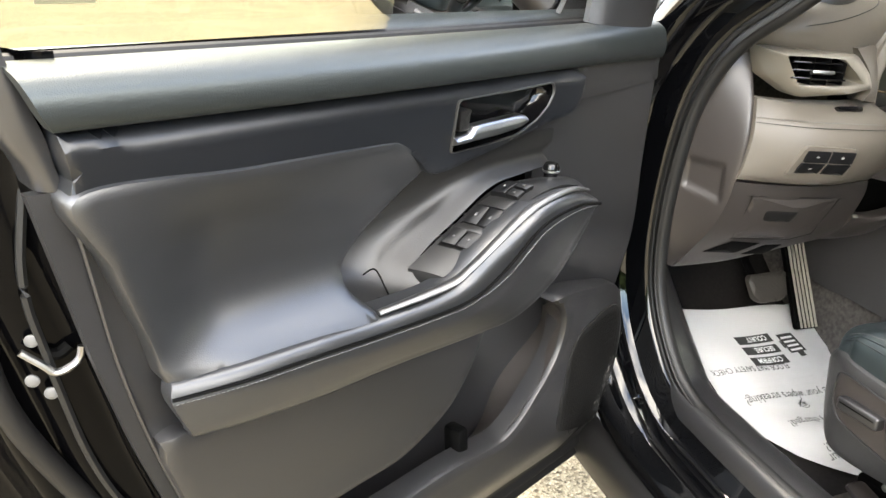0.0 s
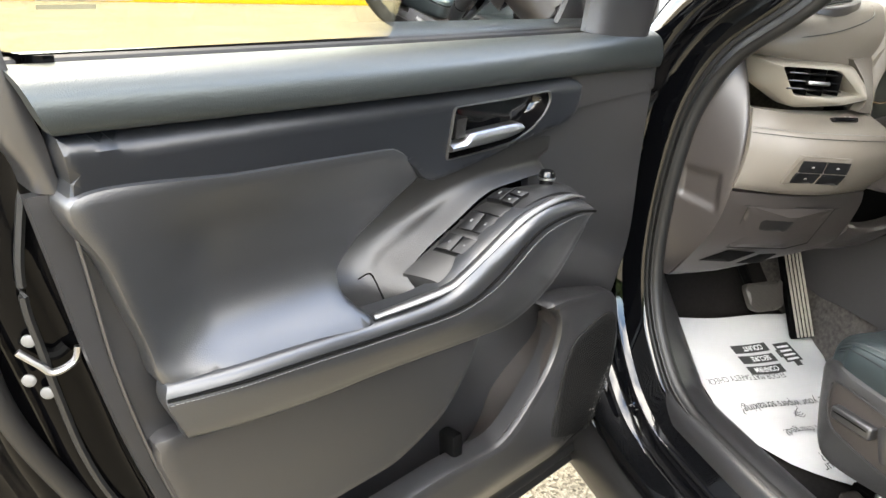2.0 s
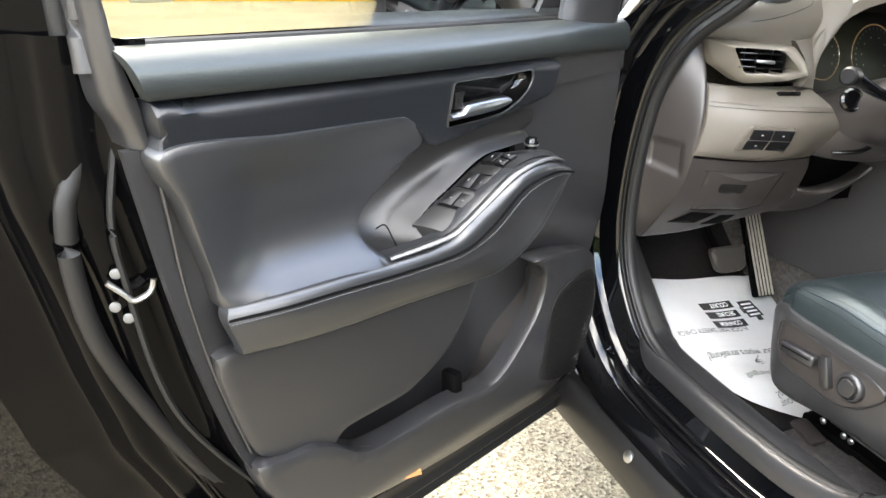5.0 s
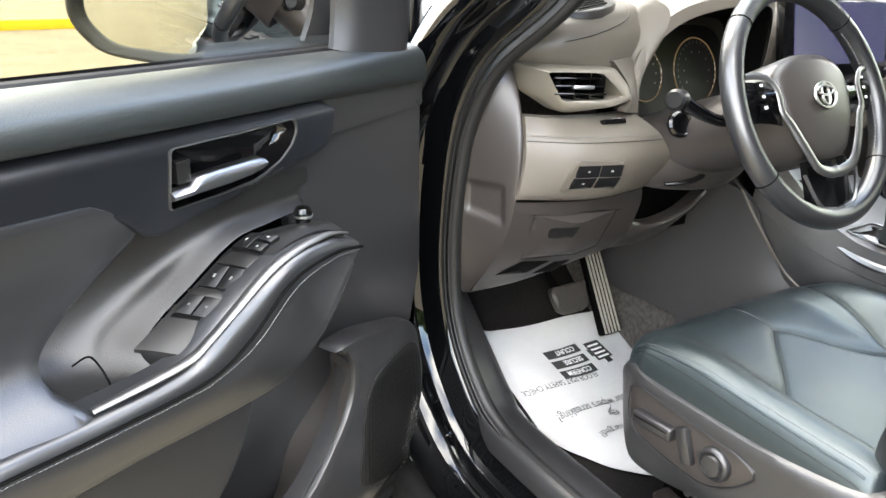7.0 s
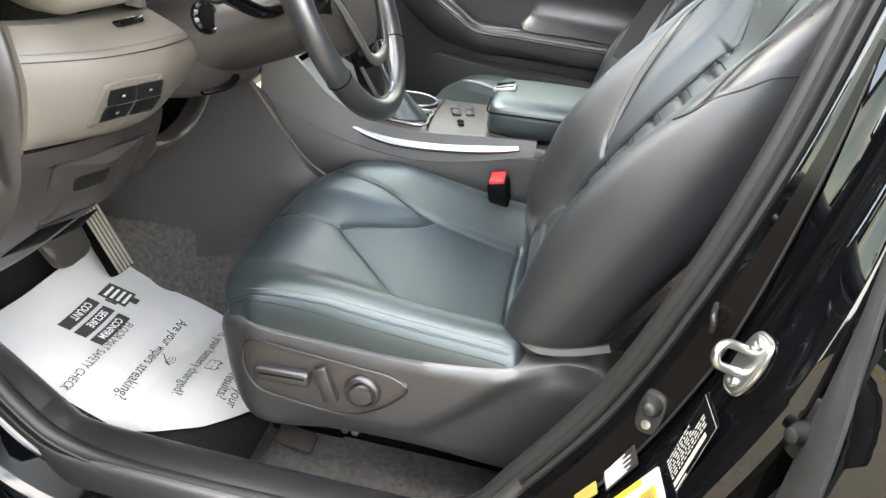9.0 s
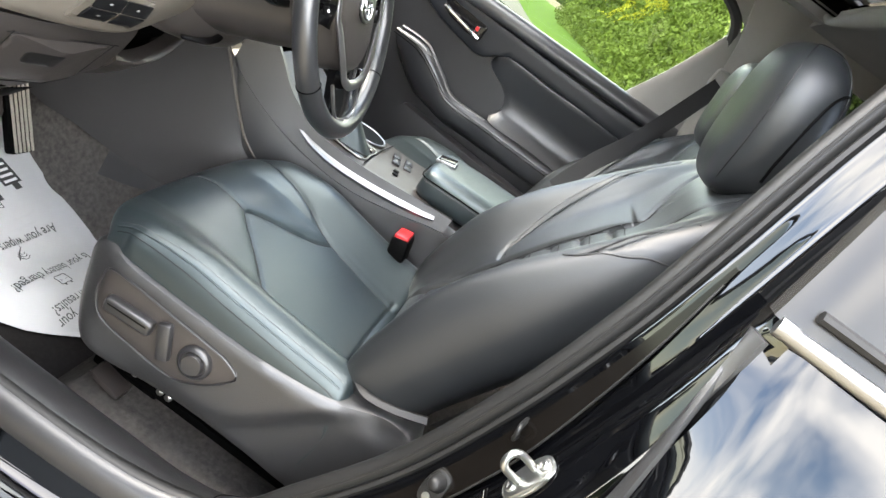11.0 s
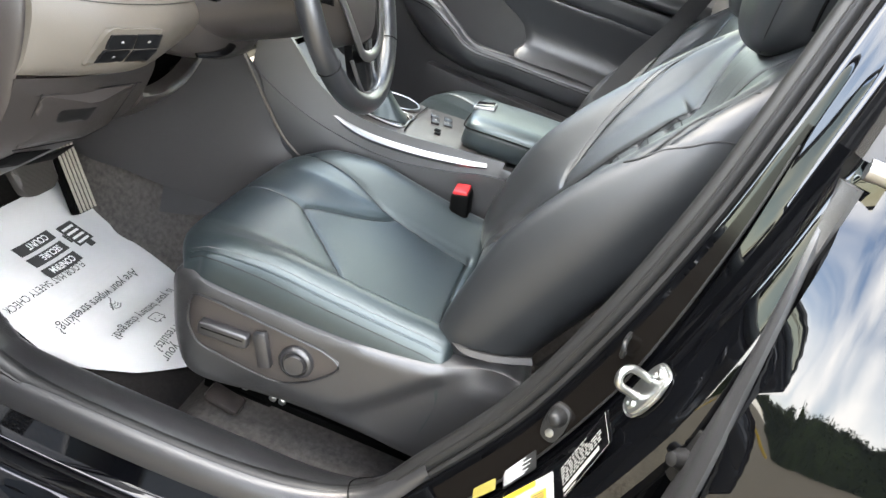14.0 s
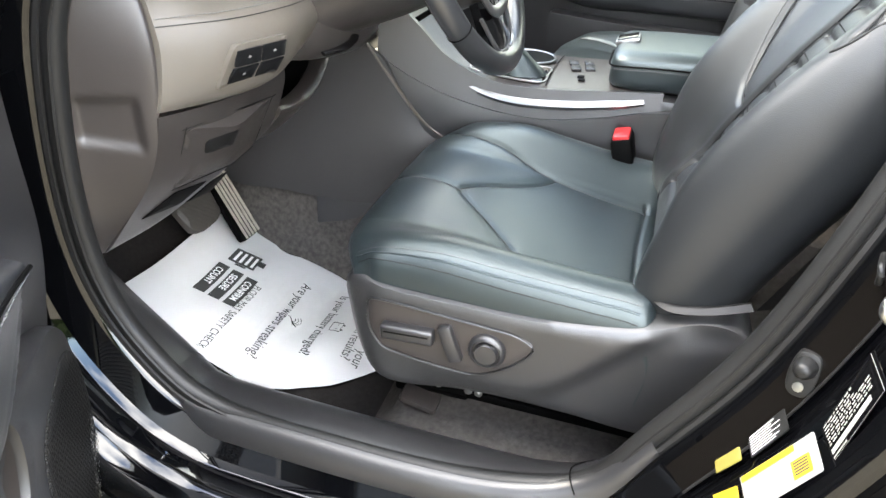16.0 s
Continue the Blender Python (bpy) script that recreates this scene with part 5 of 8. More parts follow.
part("shell", skirt(loft([[(0.80, y, 0.33) for y in (1.25, 0.6, 0.12)], [(0.82, y, 0.7) for y in (1.25, 0.6, 0.12)], [(0.79, y, 1.15) for y in (1.25, 0.6, 0.12)]], 6, 6), (0.06, 0, 0)), paint, pd)
part("trim_base", loft([[PX(1.20, z, 0.02), PX(0.6, z, 0.02), PX(0.13, z, 0.01)] for z in (0.36, 0.7, 1.12)], 12, 12), card, pd)
part("belt_pad", skirt(loft([[PX(1.2, z - 0.02, h), PX(0.6, z, h), PX(0.14, z + 0.01, h)] for z, h in ((1.15, -0.01), (1.158, 0.02), (1.15, 0.045), (1.13, 0.056), (1.112, 0.052), (1.105, 0.03))], 30, 24), (0.01, 0, 0)), soft, pd)
part("decor_panel", pad(loop([(1.0, 1.088), (0.93, 1.10), (0.7, 1.104), (0.4, 1.106), (0.16, 1.108), (0.15, 1.05), (0.35, 1.048), (0.62, 1.05), (0.68, 1.03), (0.73, 0.998), (0.8, 1.005), (0.9, 1.025), (0.98, 1.06)], 6), PX, lambda y, z: 0.045, 0.004, 0.02, 0.02), band_m, pd)
part("arm_pad", pad(loop([(0.66, 1.045), (0.5, 1.046), (0.2, 1.046), (0.18, 0.95), (0.2, 0.87), (0.45, 0.864), (0.60, 0.864), (0.585, 0.91), (0.62, 0.96), (0.69, 1.0)], 7), PX, lambda y, z: float(np.interp(z, [0.86, 0.875, 0.90, 0.95, 1.05], [0.07, 0.045, 0.025, 0.02, 0.04])), 0.006, 0.02, 0.02), soft, pd)
parm = part("armrest", skirt(loft([Pl([(0.96, 0.936, 0.06), (0.86, 0.938, 0.075), (0.78, 0.90, 0.075), (0.72, 0.865, 0.07), (0.6, 0.862, 0.06), (0.4, 0.862, 0.055), (0.18, 0.866, 0.05)]), Pl([(0.965, 0.925, 0.08), (0.87, 0.925, 0.095), (0.785, 0.885, 0.092), (0.72, 0.85, 0.087), (0.6, 0.85, 0.077), (0.4, 0.85, 0.07), (0.18, 0.855, 0.065)]), Pl([(0.95, 0.90, 0.078), (0.86, 0.86, 0.092), (0.78, 0.83, 0.09), (0.70, 0.81, 0.085), (0.6, 0.805, 0.075), (0.4, 0.80, 0.07), (0.18, 0.81, 0.06)]), Pl([(0.92, 0.86, 0.05), (0.84, 0.81, 0.06), (0.77, 0.79, 0.06), (0.70, 0.78, 0.06), (0.6, 0.782, 0.05), (0.4, 0.785, 0.05), (0.18, 0.79, 0.04)]), Pl([(0.92, 0.86, 0.01), (0.84, 0.81, 0.01), (0.77, 0.79, 0.01), (0.70, 0.78, 0.01), (0.6, 0.78, 0.01), (0.4, 0.783, 0.01), (0.18, 0.788, 0.01)])], 50, 24), (0.01, 0, 0)), soft, pd)
part("silver_trim", tube(Pl([(0.955, 0.94, 0.07), (0.90, 0.944, 0.075), (0.855, 0.939, 0.078), (0.79, 0.90, 0.078), (0.725, 0.86, 0.073), (0.66, 0.857, 0.066), (0.605, 0.859, 0.06)]), 0.006, 8, 40, flat=0.8), satin, parm, "satin silver trim strip")
for dz in (0.0, -0.008):
    part("seam", tube(Pl([(0.965, 0.922 + dz, 0.083), (0.87, 0.92 + dz, 0.098), (0.785, 0.88 + dz, 0.095), (0.72, 0.848 + dz, 0.089), (0.6, 0.846 + dz, 0.079), (0.4, 0.846 + dz, 0.072), (0.18, 0.85 + dz, 0.067)]), 0.0012, 5, 50), dark_m, parm)
phb = rounded([(0.905, 1.085), (0.75, 1.078), (0.752, 1.03), (0.80, 1.03), (0.87, 1.042)], 0.008)
pbez = part("handle_bezel", pad(phb, PX, lambda y, z: 0.05, 0.003, 0.012, 0.02), piano, pd, "gloss black handle recess")
part("handle_lever", tube(Pl([(0.89, 1.056, 0.056), (0.85, 1.05, 0.06), (0.80, 1.042, 0.062), (0.757, 1.036, 0.06)]), 0.006, 8, 20), chrome, pbez, "chrome pull lever")
part("lock_tab", box((0.006, 0.014, 0.022), Matrix.Translation(PX(0.775, 1.058, 0.050)), 0.002), piano, pbez)
part("lock_mark", box((0.002, 0.010, 0.012), Matrix.Translation(PX(0.775, 1.058, 0.054)), 0.0), red_m, pbez)
part("map_pocket", skirt(loft([Pl([(0.82, 0.765, 0.06), (0.6, 0.755, 0.06), (0.35, 0.75, 0.06), (0.2, 0.75, 0.05)]), Pl([(0.83, 0.755, 0.075), (0.6, 0.745, 0.075), (0.35, 0.74, 0.075), (0.2, 0.74, 0.065)]), Pl([(0.83, 0.62, 0.07), (0.6, 0.6, 0.07), (0.35, 0.6, 0.07), (0.2, 0.6, 0.06)]), Pl([(0.83, 0.42, 0.05), (0.6, 0.4, 0.05), (0.35, 0.4, 0.05), (0.2, 0.4, 0.04)])], 20, 16), (0.02, 0, 0)), card, pd)
part("window_frame", tube([(0.775, 0.16, 1.13), (0.75, 0.165, 1.28), (0.715, 0.19, 1.43), (0.69, 0.235, 1.495), (0.665, 0.34, 1.525), (0.655, 0.52, 1.535), (0.67, 0.70, 1.49), (0.72, 0.92, 1.32), (0.765, 1.14, 1.16)], 0.016, 8, 70), card, pd)
pp = part("window_pane", loft([[(0.79, 0.15, 1.12), (0.79, 0.6, 1.12), (0.79, 1.15, 1.12)], [(0.755, 0.17, 1.32), (0.755, 0.5, 1.32), (0.75, 0.9, 1.32)], [(0.69, 0.25, 1.51), (0.69, 0.45, 1.53), (0.69, 0.6, 1.52)]], 10, 8), tinted, pd)
pp.visible_shadow = False
pm = part("wing_mirror", loft([[(0.98 + a * s, 1.08 - off, 1.19 + c * s) for a, c in ((-0.11, -0.02), (-0.1, 0.07), (0.0, 0.085), (0.1, 0.07), (0.11, -0.02), (0.08, -0.08), (-0.08, -0.08))] for off, s in ((0.0, 0.95), (-0.01, 1.0), (-0.06, 0.9), (-0.1, 0.4))], 40, 14, closed=True, cap=True), piano, pd)
part("mirror_arm", box((0.12, 0.05, 0.05), Matrix.Translation((0.86, 1.1, 1.13)), 0.015), piano, pm)
side = thing("pillar_lining", (0.72, 0.1, 0.45), "light grey centre pillar lining with seat belt", "pillar trim", "structure")
part("upper_lining", skirt(loft([[(0.755, 0.13, 1.02), (0.735, 0.14, 1.2), (0.70, 0.165, 1.4), (0.655, 0.20, 1.50), (0.62, 0.23, 1.56)], [(0.72, 0.08, 1.02), (0.70, 0.09, 1.2), (0.665, 0.10, 1.4), (0.62, 0.12, 1.50), (0.58, 0.14, 1.57)], [(0.73, -0.03, 1.02), (0.71, -0.02, 1.2), (0.68, -0.01, 1.4), (0.63, 0.0, 1.50), (0.59, 0.0, 1.57)]], 20, 14), (0.03, 0, 0)), pillar_m, side)
part("lower_lining", skirt(loft([[(0.76, 0.15, 0.45), (0.76, 0.14, 1.02)], [(0.725, 0.08, 0.45), (0.722, 0.08, 1.02)], [(0.735, -0.05, 0.45), (0.73, -0.05, 1.02)]], 10, 10), (0.03, 0, 0)), dash_low, side)
part("belt_guide", box((0.03, 0.07, 0.06), Matrix.Translation((0.668, 0.14, 1.335)) @ pose(0, 0, 0, 0, -12, 0), 0.012), pillar_m, side)
part("seat_belt", skirt(loft([[(0.655, 0.165, 1.335), (0.55, 0.255, 1.11), (0.50, 0.315, 1.0), (0.47, 0.36, 0.88)], [(0.655, 0.125, 1.315), (0.55, 0.215, 1.085), (0.50, 0.275, 0.98), (0.47, 0.32, 0.865)]], 24, 4), (0.002, -0.002, 0)), belt_m, side, "black seat belt webbing")
part("rear_panel", skirt(loft([[(0.80, -0.03, z), (0.82, -0.6, z), (0.75, -1.25, z)] for z in (0.35, 0.8, 1.15)], 10, 8), (0.05, 0, 0)), card, side)
part("window_rail", skirt(loft([[(0.70, 0.18, 1.47), (0.672, 0.24, 1.508), (0.65, 0.34, 1.54), (0.64, 0.52, 1.55), (0.655, 0.70, 1.50)], [(0.66, 0.16, 1.52), (0.64, 0.24, 1.55), (0.63, 0.34, 1.565), (0.62, 0.52, 1.568), (0.63, 0.70, 1.52)], [(0.60, 0.14, 1.562), (0.60, 0.24, 1.566), (0.60, 0.34, 1.57), (0.60, 0.52, 1.57), (0.60, 0.70, 1.545)]], 24, 8), (0.02, 0, 0.012)), pillar_m, side)
part("window_edge", skirt(loft([[(0.765, 0.335, 1.145), (0.735, 0.27, 1.28), (0.71, 0.215, 1.42), (0.70, 0.205, 1.455)], [(0.755, 0.318, 1.145), (0.727, 0.252, 1.28), (0.703, 0.197, 1.42), (0.693, 0.187, 1.46)], [(0.75, 0.13, 1.10), (0.73, 0.14, 1.28), (0.70, 0.15, 1.42), (0.68, 0.16, 1.48)]], 20, 8), (0.012, 0, 0)), pillar_m, side, "pale grey window edge lining")
part("rear_window", loft([[(0.80, -0.03, z0), (0.81, -0.6, z0), (0.74, -1.25, z0)], [(0.70, -0.02, 1.40), (0.71, -0.6, 1.40), (0.66, -1.2, 1.38)], [(0.64, 0.0, 1.51), (0.645, -0.5, 1.515), (0.6, -1.2, 1.48)]] if (z0 := 1.15) else [], 12, 10), tint_glass, side, "dark tinted rear window")
part("rear_rail", skirt(loft([[(0.63, 0.0, 1.50), (0.64, -0.5, 1.51), (0.6, -1.2, 1.48)], [(0.60, 0.0, 1.57), (0.6, -0.5, 1.575), (0.55, -1.2, 1.5)]], 10, 6), (0.03, 0, 0)), pillar_m, side)


# ---- footwell ----
def floor_z(x, y):
    return 0.352 + 0.36 * max(0, y - 1.05) + 0.18 * max(0, -0.26 - x) * ss(0.8, 1.0, y) + 0.15 * ss(-0.20, -0.12, x)


bm = bmesh.new()
gx, gy = np.linspace(-0.69, 0.74, 70), np.linspace(-1.25, 1.62, 110)
fv = [[bm.verts.new((x, y, 0.352 + 0.36 * max(0, y - 1.05) + 0.13 * ss(-0.24, -0.15, x) * ss(0.24, 0.15, x) + 0.12 * ss(-0.21, -0.18, x) * ss(0.21, 0.18, x) * ss(1.32, 1.22, y) + 0.5 * max(0, y - 1.35) + 0.085 * ss(0.86, 0.79, y) * ss(0.24, 0.28, abs(x)) * ss(-0.1, 0.1, y) + 0.0012 * noise.noise(Vector((x * 40, y * 40, 0))))) for x in gx] for y in gy]
for j in range(len(gy) - 1):
    for i in range(len(gx) - 1):
        bm.faces.new((fv[j][i], fv[j][i + 1], fv[j + 1][i + 1], fv[j + 1][i]))
solo("carpet", bm, carpet, "charcoal loop-pile car carpet over the floor pan", "carpet", "structure")
matt = pad(rounded([(-0.67, 1.56), (-0.165, 1.56), (-0.20, 0.93), (-0.30, 0.80), (-0.64, 0.80)], 0.05), lambda a, b_, h: Vector((a, b_, h)), lambda x, y: floor_z(x, y) + 0.5 * max(0, y - 1.35) + 0.004, 0.006, 0.012, 0.03)
solo("floor_mat", matt, mat("black_carpet_mat", (0.01781, 0.01644, 0.01576), 0.95, bump=1.0, grain=700, var=0.5, coarse=140, spec=0.04), "black carpet floor mat on the driver's side", "floor mat")
part_floor = skirt(loft([[(-0.69, 1.62, 0.5), (0, 1.62, 0.5), (0.74, 1.62, 0.5)], [(-0.69, 1.66, 1.2), (0, 1.66, 1.2), (0.74, 1.66, 1.2)]], 8, 8), (0, 0.03, 0))
solo("firewall", part_floor, carpet, "dark carpeted front bulkhead", "bulkhead", "structure")


def sheet(a, b_, h=0.0):
    """The paper: a from its inner to its outer edge, b from its front edge to its rear."""
    rear_y = np.interp(a, [0, 0.25, 0.5, 0.75, 1.0], [0.80, 0.82, 0.86, 0.93, 1.03])
    front = Vector((-0.168 - 0.49 * a, 1.330 - 0.055 * a, 0))
    back = Vector((-0.20 - 0.49 * a, rear_y, 0))
    p = front.lerp(back, b_)
    p.x -= 0.055 * math.exp(-((b_ - 0.28) / 0.13) ** 2) * (1 - a) ** 2
    p.z = floor_z(p.x, p.y) + 0.012 + 0.012 * math.exp(-((b_) / 0.12) ** 2) + 0.006 * math.sin(5 * a + 2.5 * b_) ** 2 + 0.02 * ss(0.85, 1.0, a) + h
    return p


bm = bmesh.new()
na, nb = 48, 48
pv = [[bm.verts.new(sheet(i / (na - 1), j / (nb - 1))) for i in range(na)] for j in range(nb)]
for j in range(nb - 1):
    for i in range(na - 1):
        bm.faces.new((pv[j][i], pv[j][i + 1], pv[j + 1][i + 1], pv[j + 1][i]))
skirt(bm, (0, 0, -0.0006))
paper = solo("paper_floor_mat", bm, paper_m, "white printed paper mat lying creased in the footwell", "paper mat")


def on_sheet(x0, y0):
    """Lettering on the paper from a start point; it reads towards the sill, its head towards the seat."""
    e1, e2 = Vector((-0.993, -0.12)), Vector((0.12, -0.993))

    def place(a, b_, h):
        q = Vector((x0, y0)) + e1 * a + e2 * b_
        z = floor_z(q.x, q.y) + 0.0145
        aa = min(1, max(0, (-0.18 - q.x) / 0.49))
        rear_y = np.interp(aa, [0, 0.25, 0.5, 0.75, 1.0], [0.80, 0.82, 0.86, 0.93, 1.03])
        fy = 1.330 - 0.055 * aa
        bb = (fy - q.y) / (fy - rear_y)
        s = sheet(aa, bb)
        return Vector((q.x, q.y, s.z + h))
    return place


for txt, x0, y0, size, bold in (("FLOOR MAT SAFETY CHECK", -0.385, 1.162, 0.0185, 0.0), ("Are your wipers streaking?", -0.30, 1.105, 0.0255, 0.0), ("Is your battery charged?", -0.28, 1.033, 0.0255, 0.0)):
    part("lettering", words(txt, size, on_sheet(x0, y0), 0.0012, bold), ink, paper)
part("lettering", words("on results?", 0.0255, on_sheet(-0.385, 0.955), 0.0012), ink, paper)
part("lettering", words("your", 0.0255, on_sheet(-0.455, 0.925), 0.0012), ink, paper)
for txt, x0, y0 in (("COUNT", -0.377, 1.240), ("SECURE", -0.376, 1.212), ("CONFIRM", -0.375, 1.184)):
    blk = part("print_block", bars([(0.0, 0.108, 0.0, 0.021)], on_sheet(x0, y0), 0.001), ink, paper)
    part("lettering", words(txt, 0.017, on_sheet(x0 - 0.014, y0 - 0.006), 0.0018, 0.0004), white_print, blk)
part("printed_emblem", bars([(0.0, 0.05, 0.004, 0.054), (0.012, 0.03, 0.05, 0.066), (0.05, 0.056, 0.02, 0.04)], on_sheet(-0.308, 1.245), 0.001), ink, paper)
part("emblem_lines", bars([(0.008, 0.044, 0.012 + 0.011 * k, 0.017 + 0.011 * k) for k in range(4)], on_sheet(-0.308, 1.245), 0.0018), white_print, paper)
rng = random.Random(8)
part("small_print", bars([(0.0, rng.uniform(0.19, 0.25), -0.004 + 0.0155 * k, 0.0 + 0.0155 * k) for k in range(2)], on_sheet(-0.335, 1.128), 0.001), ink_grey, paper, "rows of small grey print")
part("small_print", bars([(0.0, rng.uniform(0.08, 0.14), 0.0105 * k, 0.0105 * k + 0.003) for k in range(8)], on_sheet(-0.495, 1.243), 0.001), ink_grey, paper, "rows of small grey print")
pl = on_sheet(-0.432, 1.057)
for r0 in (0.010, 0.015, 0.020):
    part("wiper_icon", tube([pl(-0.006 + r0 * math.cos(q), -0.012 + r0 * math.sin(q), 0.0015) for q in np.linspace(0.5, 2.3, 9)], 0.0006, 4, 24), ink, paper)
part("wiper_icon", tube([pl(-0.014, -0.014, 0.0015), pl(0.0, -0.006, 0.0015), pl(0.014, 0.006, 0.0015)], 0.0008, 4, 12), ink, paper)
pl = on_sheet(-0.409, 0.985)
part("battery_icon", tube([pl(a, b_, 0.0015) for a, b_ in ((-0.017, -0.010), (0.0, -0.0105), (0.017, -0.010), (0.017, 0.0), (0.017, 0.008), (0.0, 0.0085), (-0.017, 0.008), (-0.017, 0.0))], 0.0006, 4, 60, closed=True), ink, paper)
part("battery_icon", bars([(-0.012, -0.007, 0.009, 0.013), (0.007, 0.012, 0.009, 0.013), (-0.012, -0.006, 0.0, 0.001), (0.006, 0.012, 0.0, 0.001), (0.0085, 0.0095, -0.0025, 0.0035)], pl, 0.0015), ink, paper)

# pedals
brake = thing("brake_pedal", (-0.40, 1.29, 0.56), "worn ribbed rubber brake pedal on a steel arm", "pedal")
bp_m = Matrix.Translation((-0.372, 1.277, 0.56)) @ pose(0, 0, 0, 58, 0, -4) @ Matrix.Scale(0.76, 4)
part("pad", pad(rounded([(-0.068, 0.035), (0.066, 0.042), (0.056, -0.035), (0.03, -0.047), (-0.03, -0.05), (-0.058, -0.035)], 0.016), lambda a, b_, h: bp_m @ Vector((a, b_, h)), lambda a, b_: 0.012 + 0.0015 * math.sin(a * 420) * math.sin(b_ * 420), 0.006, 0.016, 0.005), pedal_m, brake)
part("arm", tube([(-0.375, 1.30, 0.55), (-0.38, 1.37, 0.62), (-0.39, 1.39, 0.80)], 0.011, 8, 20), dark_m, brake)
gas = thing("accelerator_pedal", (-0.25, 1.33, 0.45), "long ribbed accelerator pedal beside the tunnel", "pedal")
gp_m = Matrix.Translation((-0.266, 1.30, 0.56)) @ pose(0, 0, 0, 58, 0, -3)
part("pad", pad(rounded([(-0.027, 0.13), (0.022, 0.13), (0.03, -0.12), (-0.03, -0.12)], 0.01), lambda a, b_, h: gp_m @ Vector((a, b_, h)), lambda a, b_: 0.010, 0.004, 0.012, 0.02), dark_m, gas)
for k in range(5):
    part("rib", box((0.0045, 0.235, 0.005), gp_m @ Matrix.Translation((-0.02 + 0.01 * k, 0, 0.0115)), 0.0015), rib_m, gas)

# ---- dashboard ----
dash = thing("dashboard", (0, 1.15, 0.7), "grey and dark padded car dashboard with stitched knee panel", "dashboard")
cap_bm = loft([[(-0.772, 1.085, 1.115), (-0.784, 1.13, 1.03), (-0.789, 1.146, 0.94), (-0.791, 1.154, 0.82), (-0.79, 1.148, 0.72)], [(-0.755, 1.10, 1.118), (-0.768, 1.115, 1.03), (-0.772, 1.12, 0.94), (-0.775, 1.135, 0.82), (-0.775, 1.155, 0.715)],
                            [(-0.725, 1.105, 1.115), (-0.735, 1.065, 1.03), (-0.742, 1.055, 0.94), (-0.745, 1.085, 0.82), (-0.745, 1.158, 0.70)], [(-0.716, 1.108, 1.11), (-0.725, 1.06, 1.03), (-0.733, 1.045, 0.94), (-0.738, 1.07, 0.82), (-0.738, 1.158, 0.70)]], 70, 60)
for v in cap_bm.verts:
    y, z = v.co.y, v.co.z
    inset = ss(1.062, 1.072, y) * ss(1.135, 1.122, y) * ss(0.852 + 0.2 * (y - 1.07), 0.866 + 0.2 * (y - 1.07), z) * ss(0.925, 0.913, z)
    v.co += Vector((0.7, 0.7, 0)) * 0.007 * inset
part("end_cap", skirt(cap_bm, (0.006, 0.01, 0)), dash_low, dash, "smooth dark end cap with a shallow recess")
knee = [[(-0.724, 1.055, 1.035), (-0.66, 1.035, 1.03), (-0.58, 1.02, 1.03), (-0.515, 1.025, 1.03)], [(-0.724, 1.05, 1.012), (-0.66, 1.01, 1.012), (-0.58, 0.985, 1.012), (-0.505, 0.985, 1.01)], [(-0.726, 1.045, 0.998), (-0.66, 0.993, 1.0), (-0.58, 0.97, 1.0), (-0.495, 0.975, 0.995)],
        [(-0.728, 1.04, 0.975), (-0.66, 0.984, 0.975), (-0.58, 0.962, 0.975), (-0.478, 0.972, 0.968)], [(-0.731, 1.04, 0.945), (-0.66, 0.985, 0.945), (-0.58, 0.968, 0.945), (-0.474, 0.985, 0.94)], [(-0.735, 1.042, 0.918), (-0.66, 1.0, 0.912), (-0.58, 0.985, 0.912), (-0.478, 1.01, 0.91)], [(-0.737, 1.046, 0.905), (-0.66, 1.02, 0.90), (-0.58, 1.01, 0.897), (-0.462, 1.035, 0.892)]]
kp = part("knee_pad", skirt(loft(knee, 40, 40), (0.0, 0.03, 0)), dash_m, dash, "warm grey padded knee panel with a stitched ridge")
part("stitching", stitches([(-0.724, 1.046, 1.0055), (-0.66, 0.997, 1.0075), (-0.58, 0.9735, 1.0075), (-0.505, 0.977, 1.003)], lift=(0, -0.001, 0.001)), thread, kp)
part("seam", tube([(-0.726, 1.044, 0.9985), (-0.66, 0.9915, 1.0005), (-0.58, 0.9685, 1.0005), (-0.495, 0.9735, 0.9955)], 0.0006, 5, 40), rubber, kp)
low = [[(-0.737, 1.048, 0.899), (-0.66, 1.028, 0.895), (-0.58, 1.02, 0.892), (-0.455, 1.04, 0.888)], [(-0.737, 1.055, 0.87), (-0.66, 1.032, 0.868), (-0.58, 1.025, 0.865), (-0.455, 1.04, 0.86)], [(-0.738, 1.085, 0.80), (-0.66, 1.058, 0.80), (-0.58, 1.055, 0.80), (-0.455, 1.06, 0.80)], [(-0.739, 1.12, 0.745), (-0.66, 1.095, 0.752), (-0.58, 1.085, 0.757), (-0.455, 1.085, 0.768)], [(-0.739, 1.155, 0.70), (-0.66, 1.125, 0.715), (-0.58, 1.115, 0.73), (-0.455, 1.11, 0.75)], [(-0.735, 1.17, 0.697), (-0.66, 1.145, 0.712), (-0.58, 1.14, 0.728), (-0.455, 1.14, 0.75)]]
lp = part("lower_panel", skirt(loft(low, 30, 40), (0, 0.03, 0.0)), dash_low, dash, "dark lower dash panel with a small drawer")


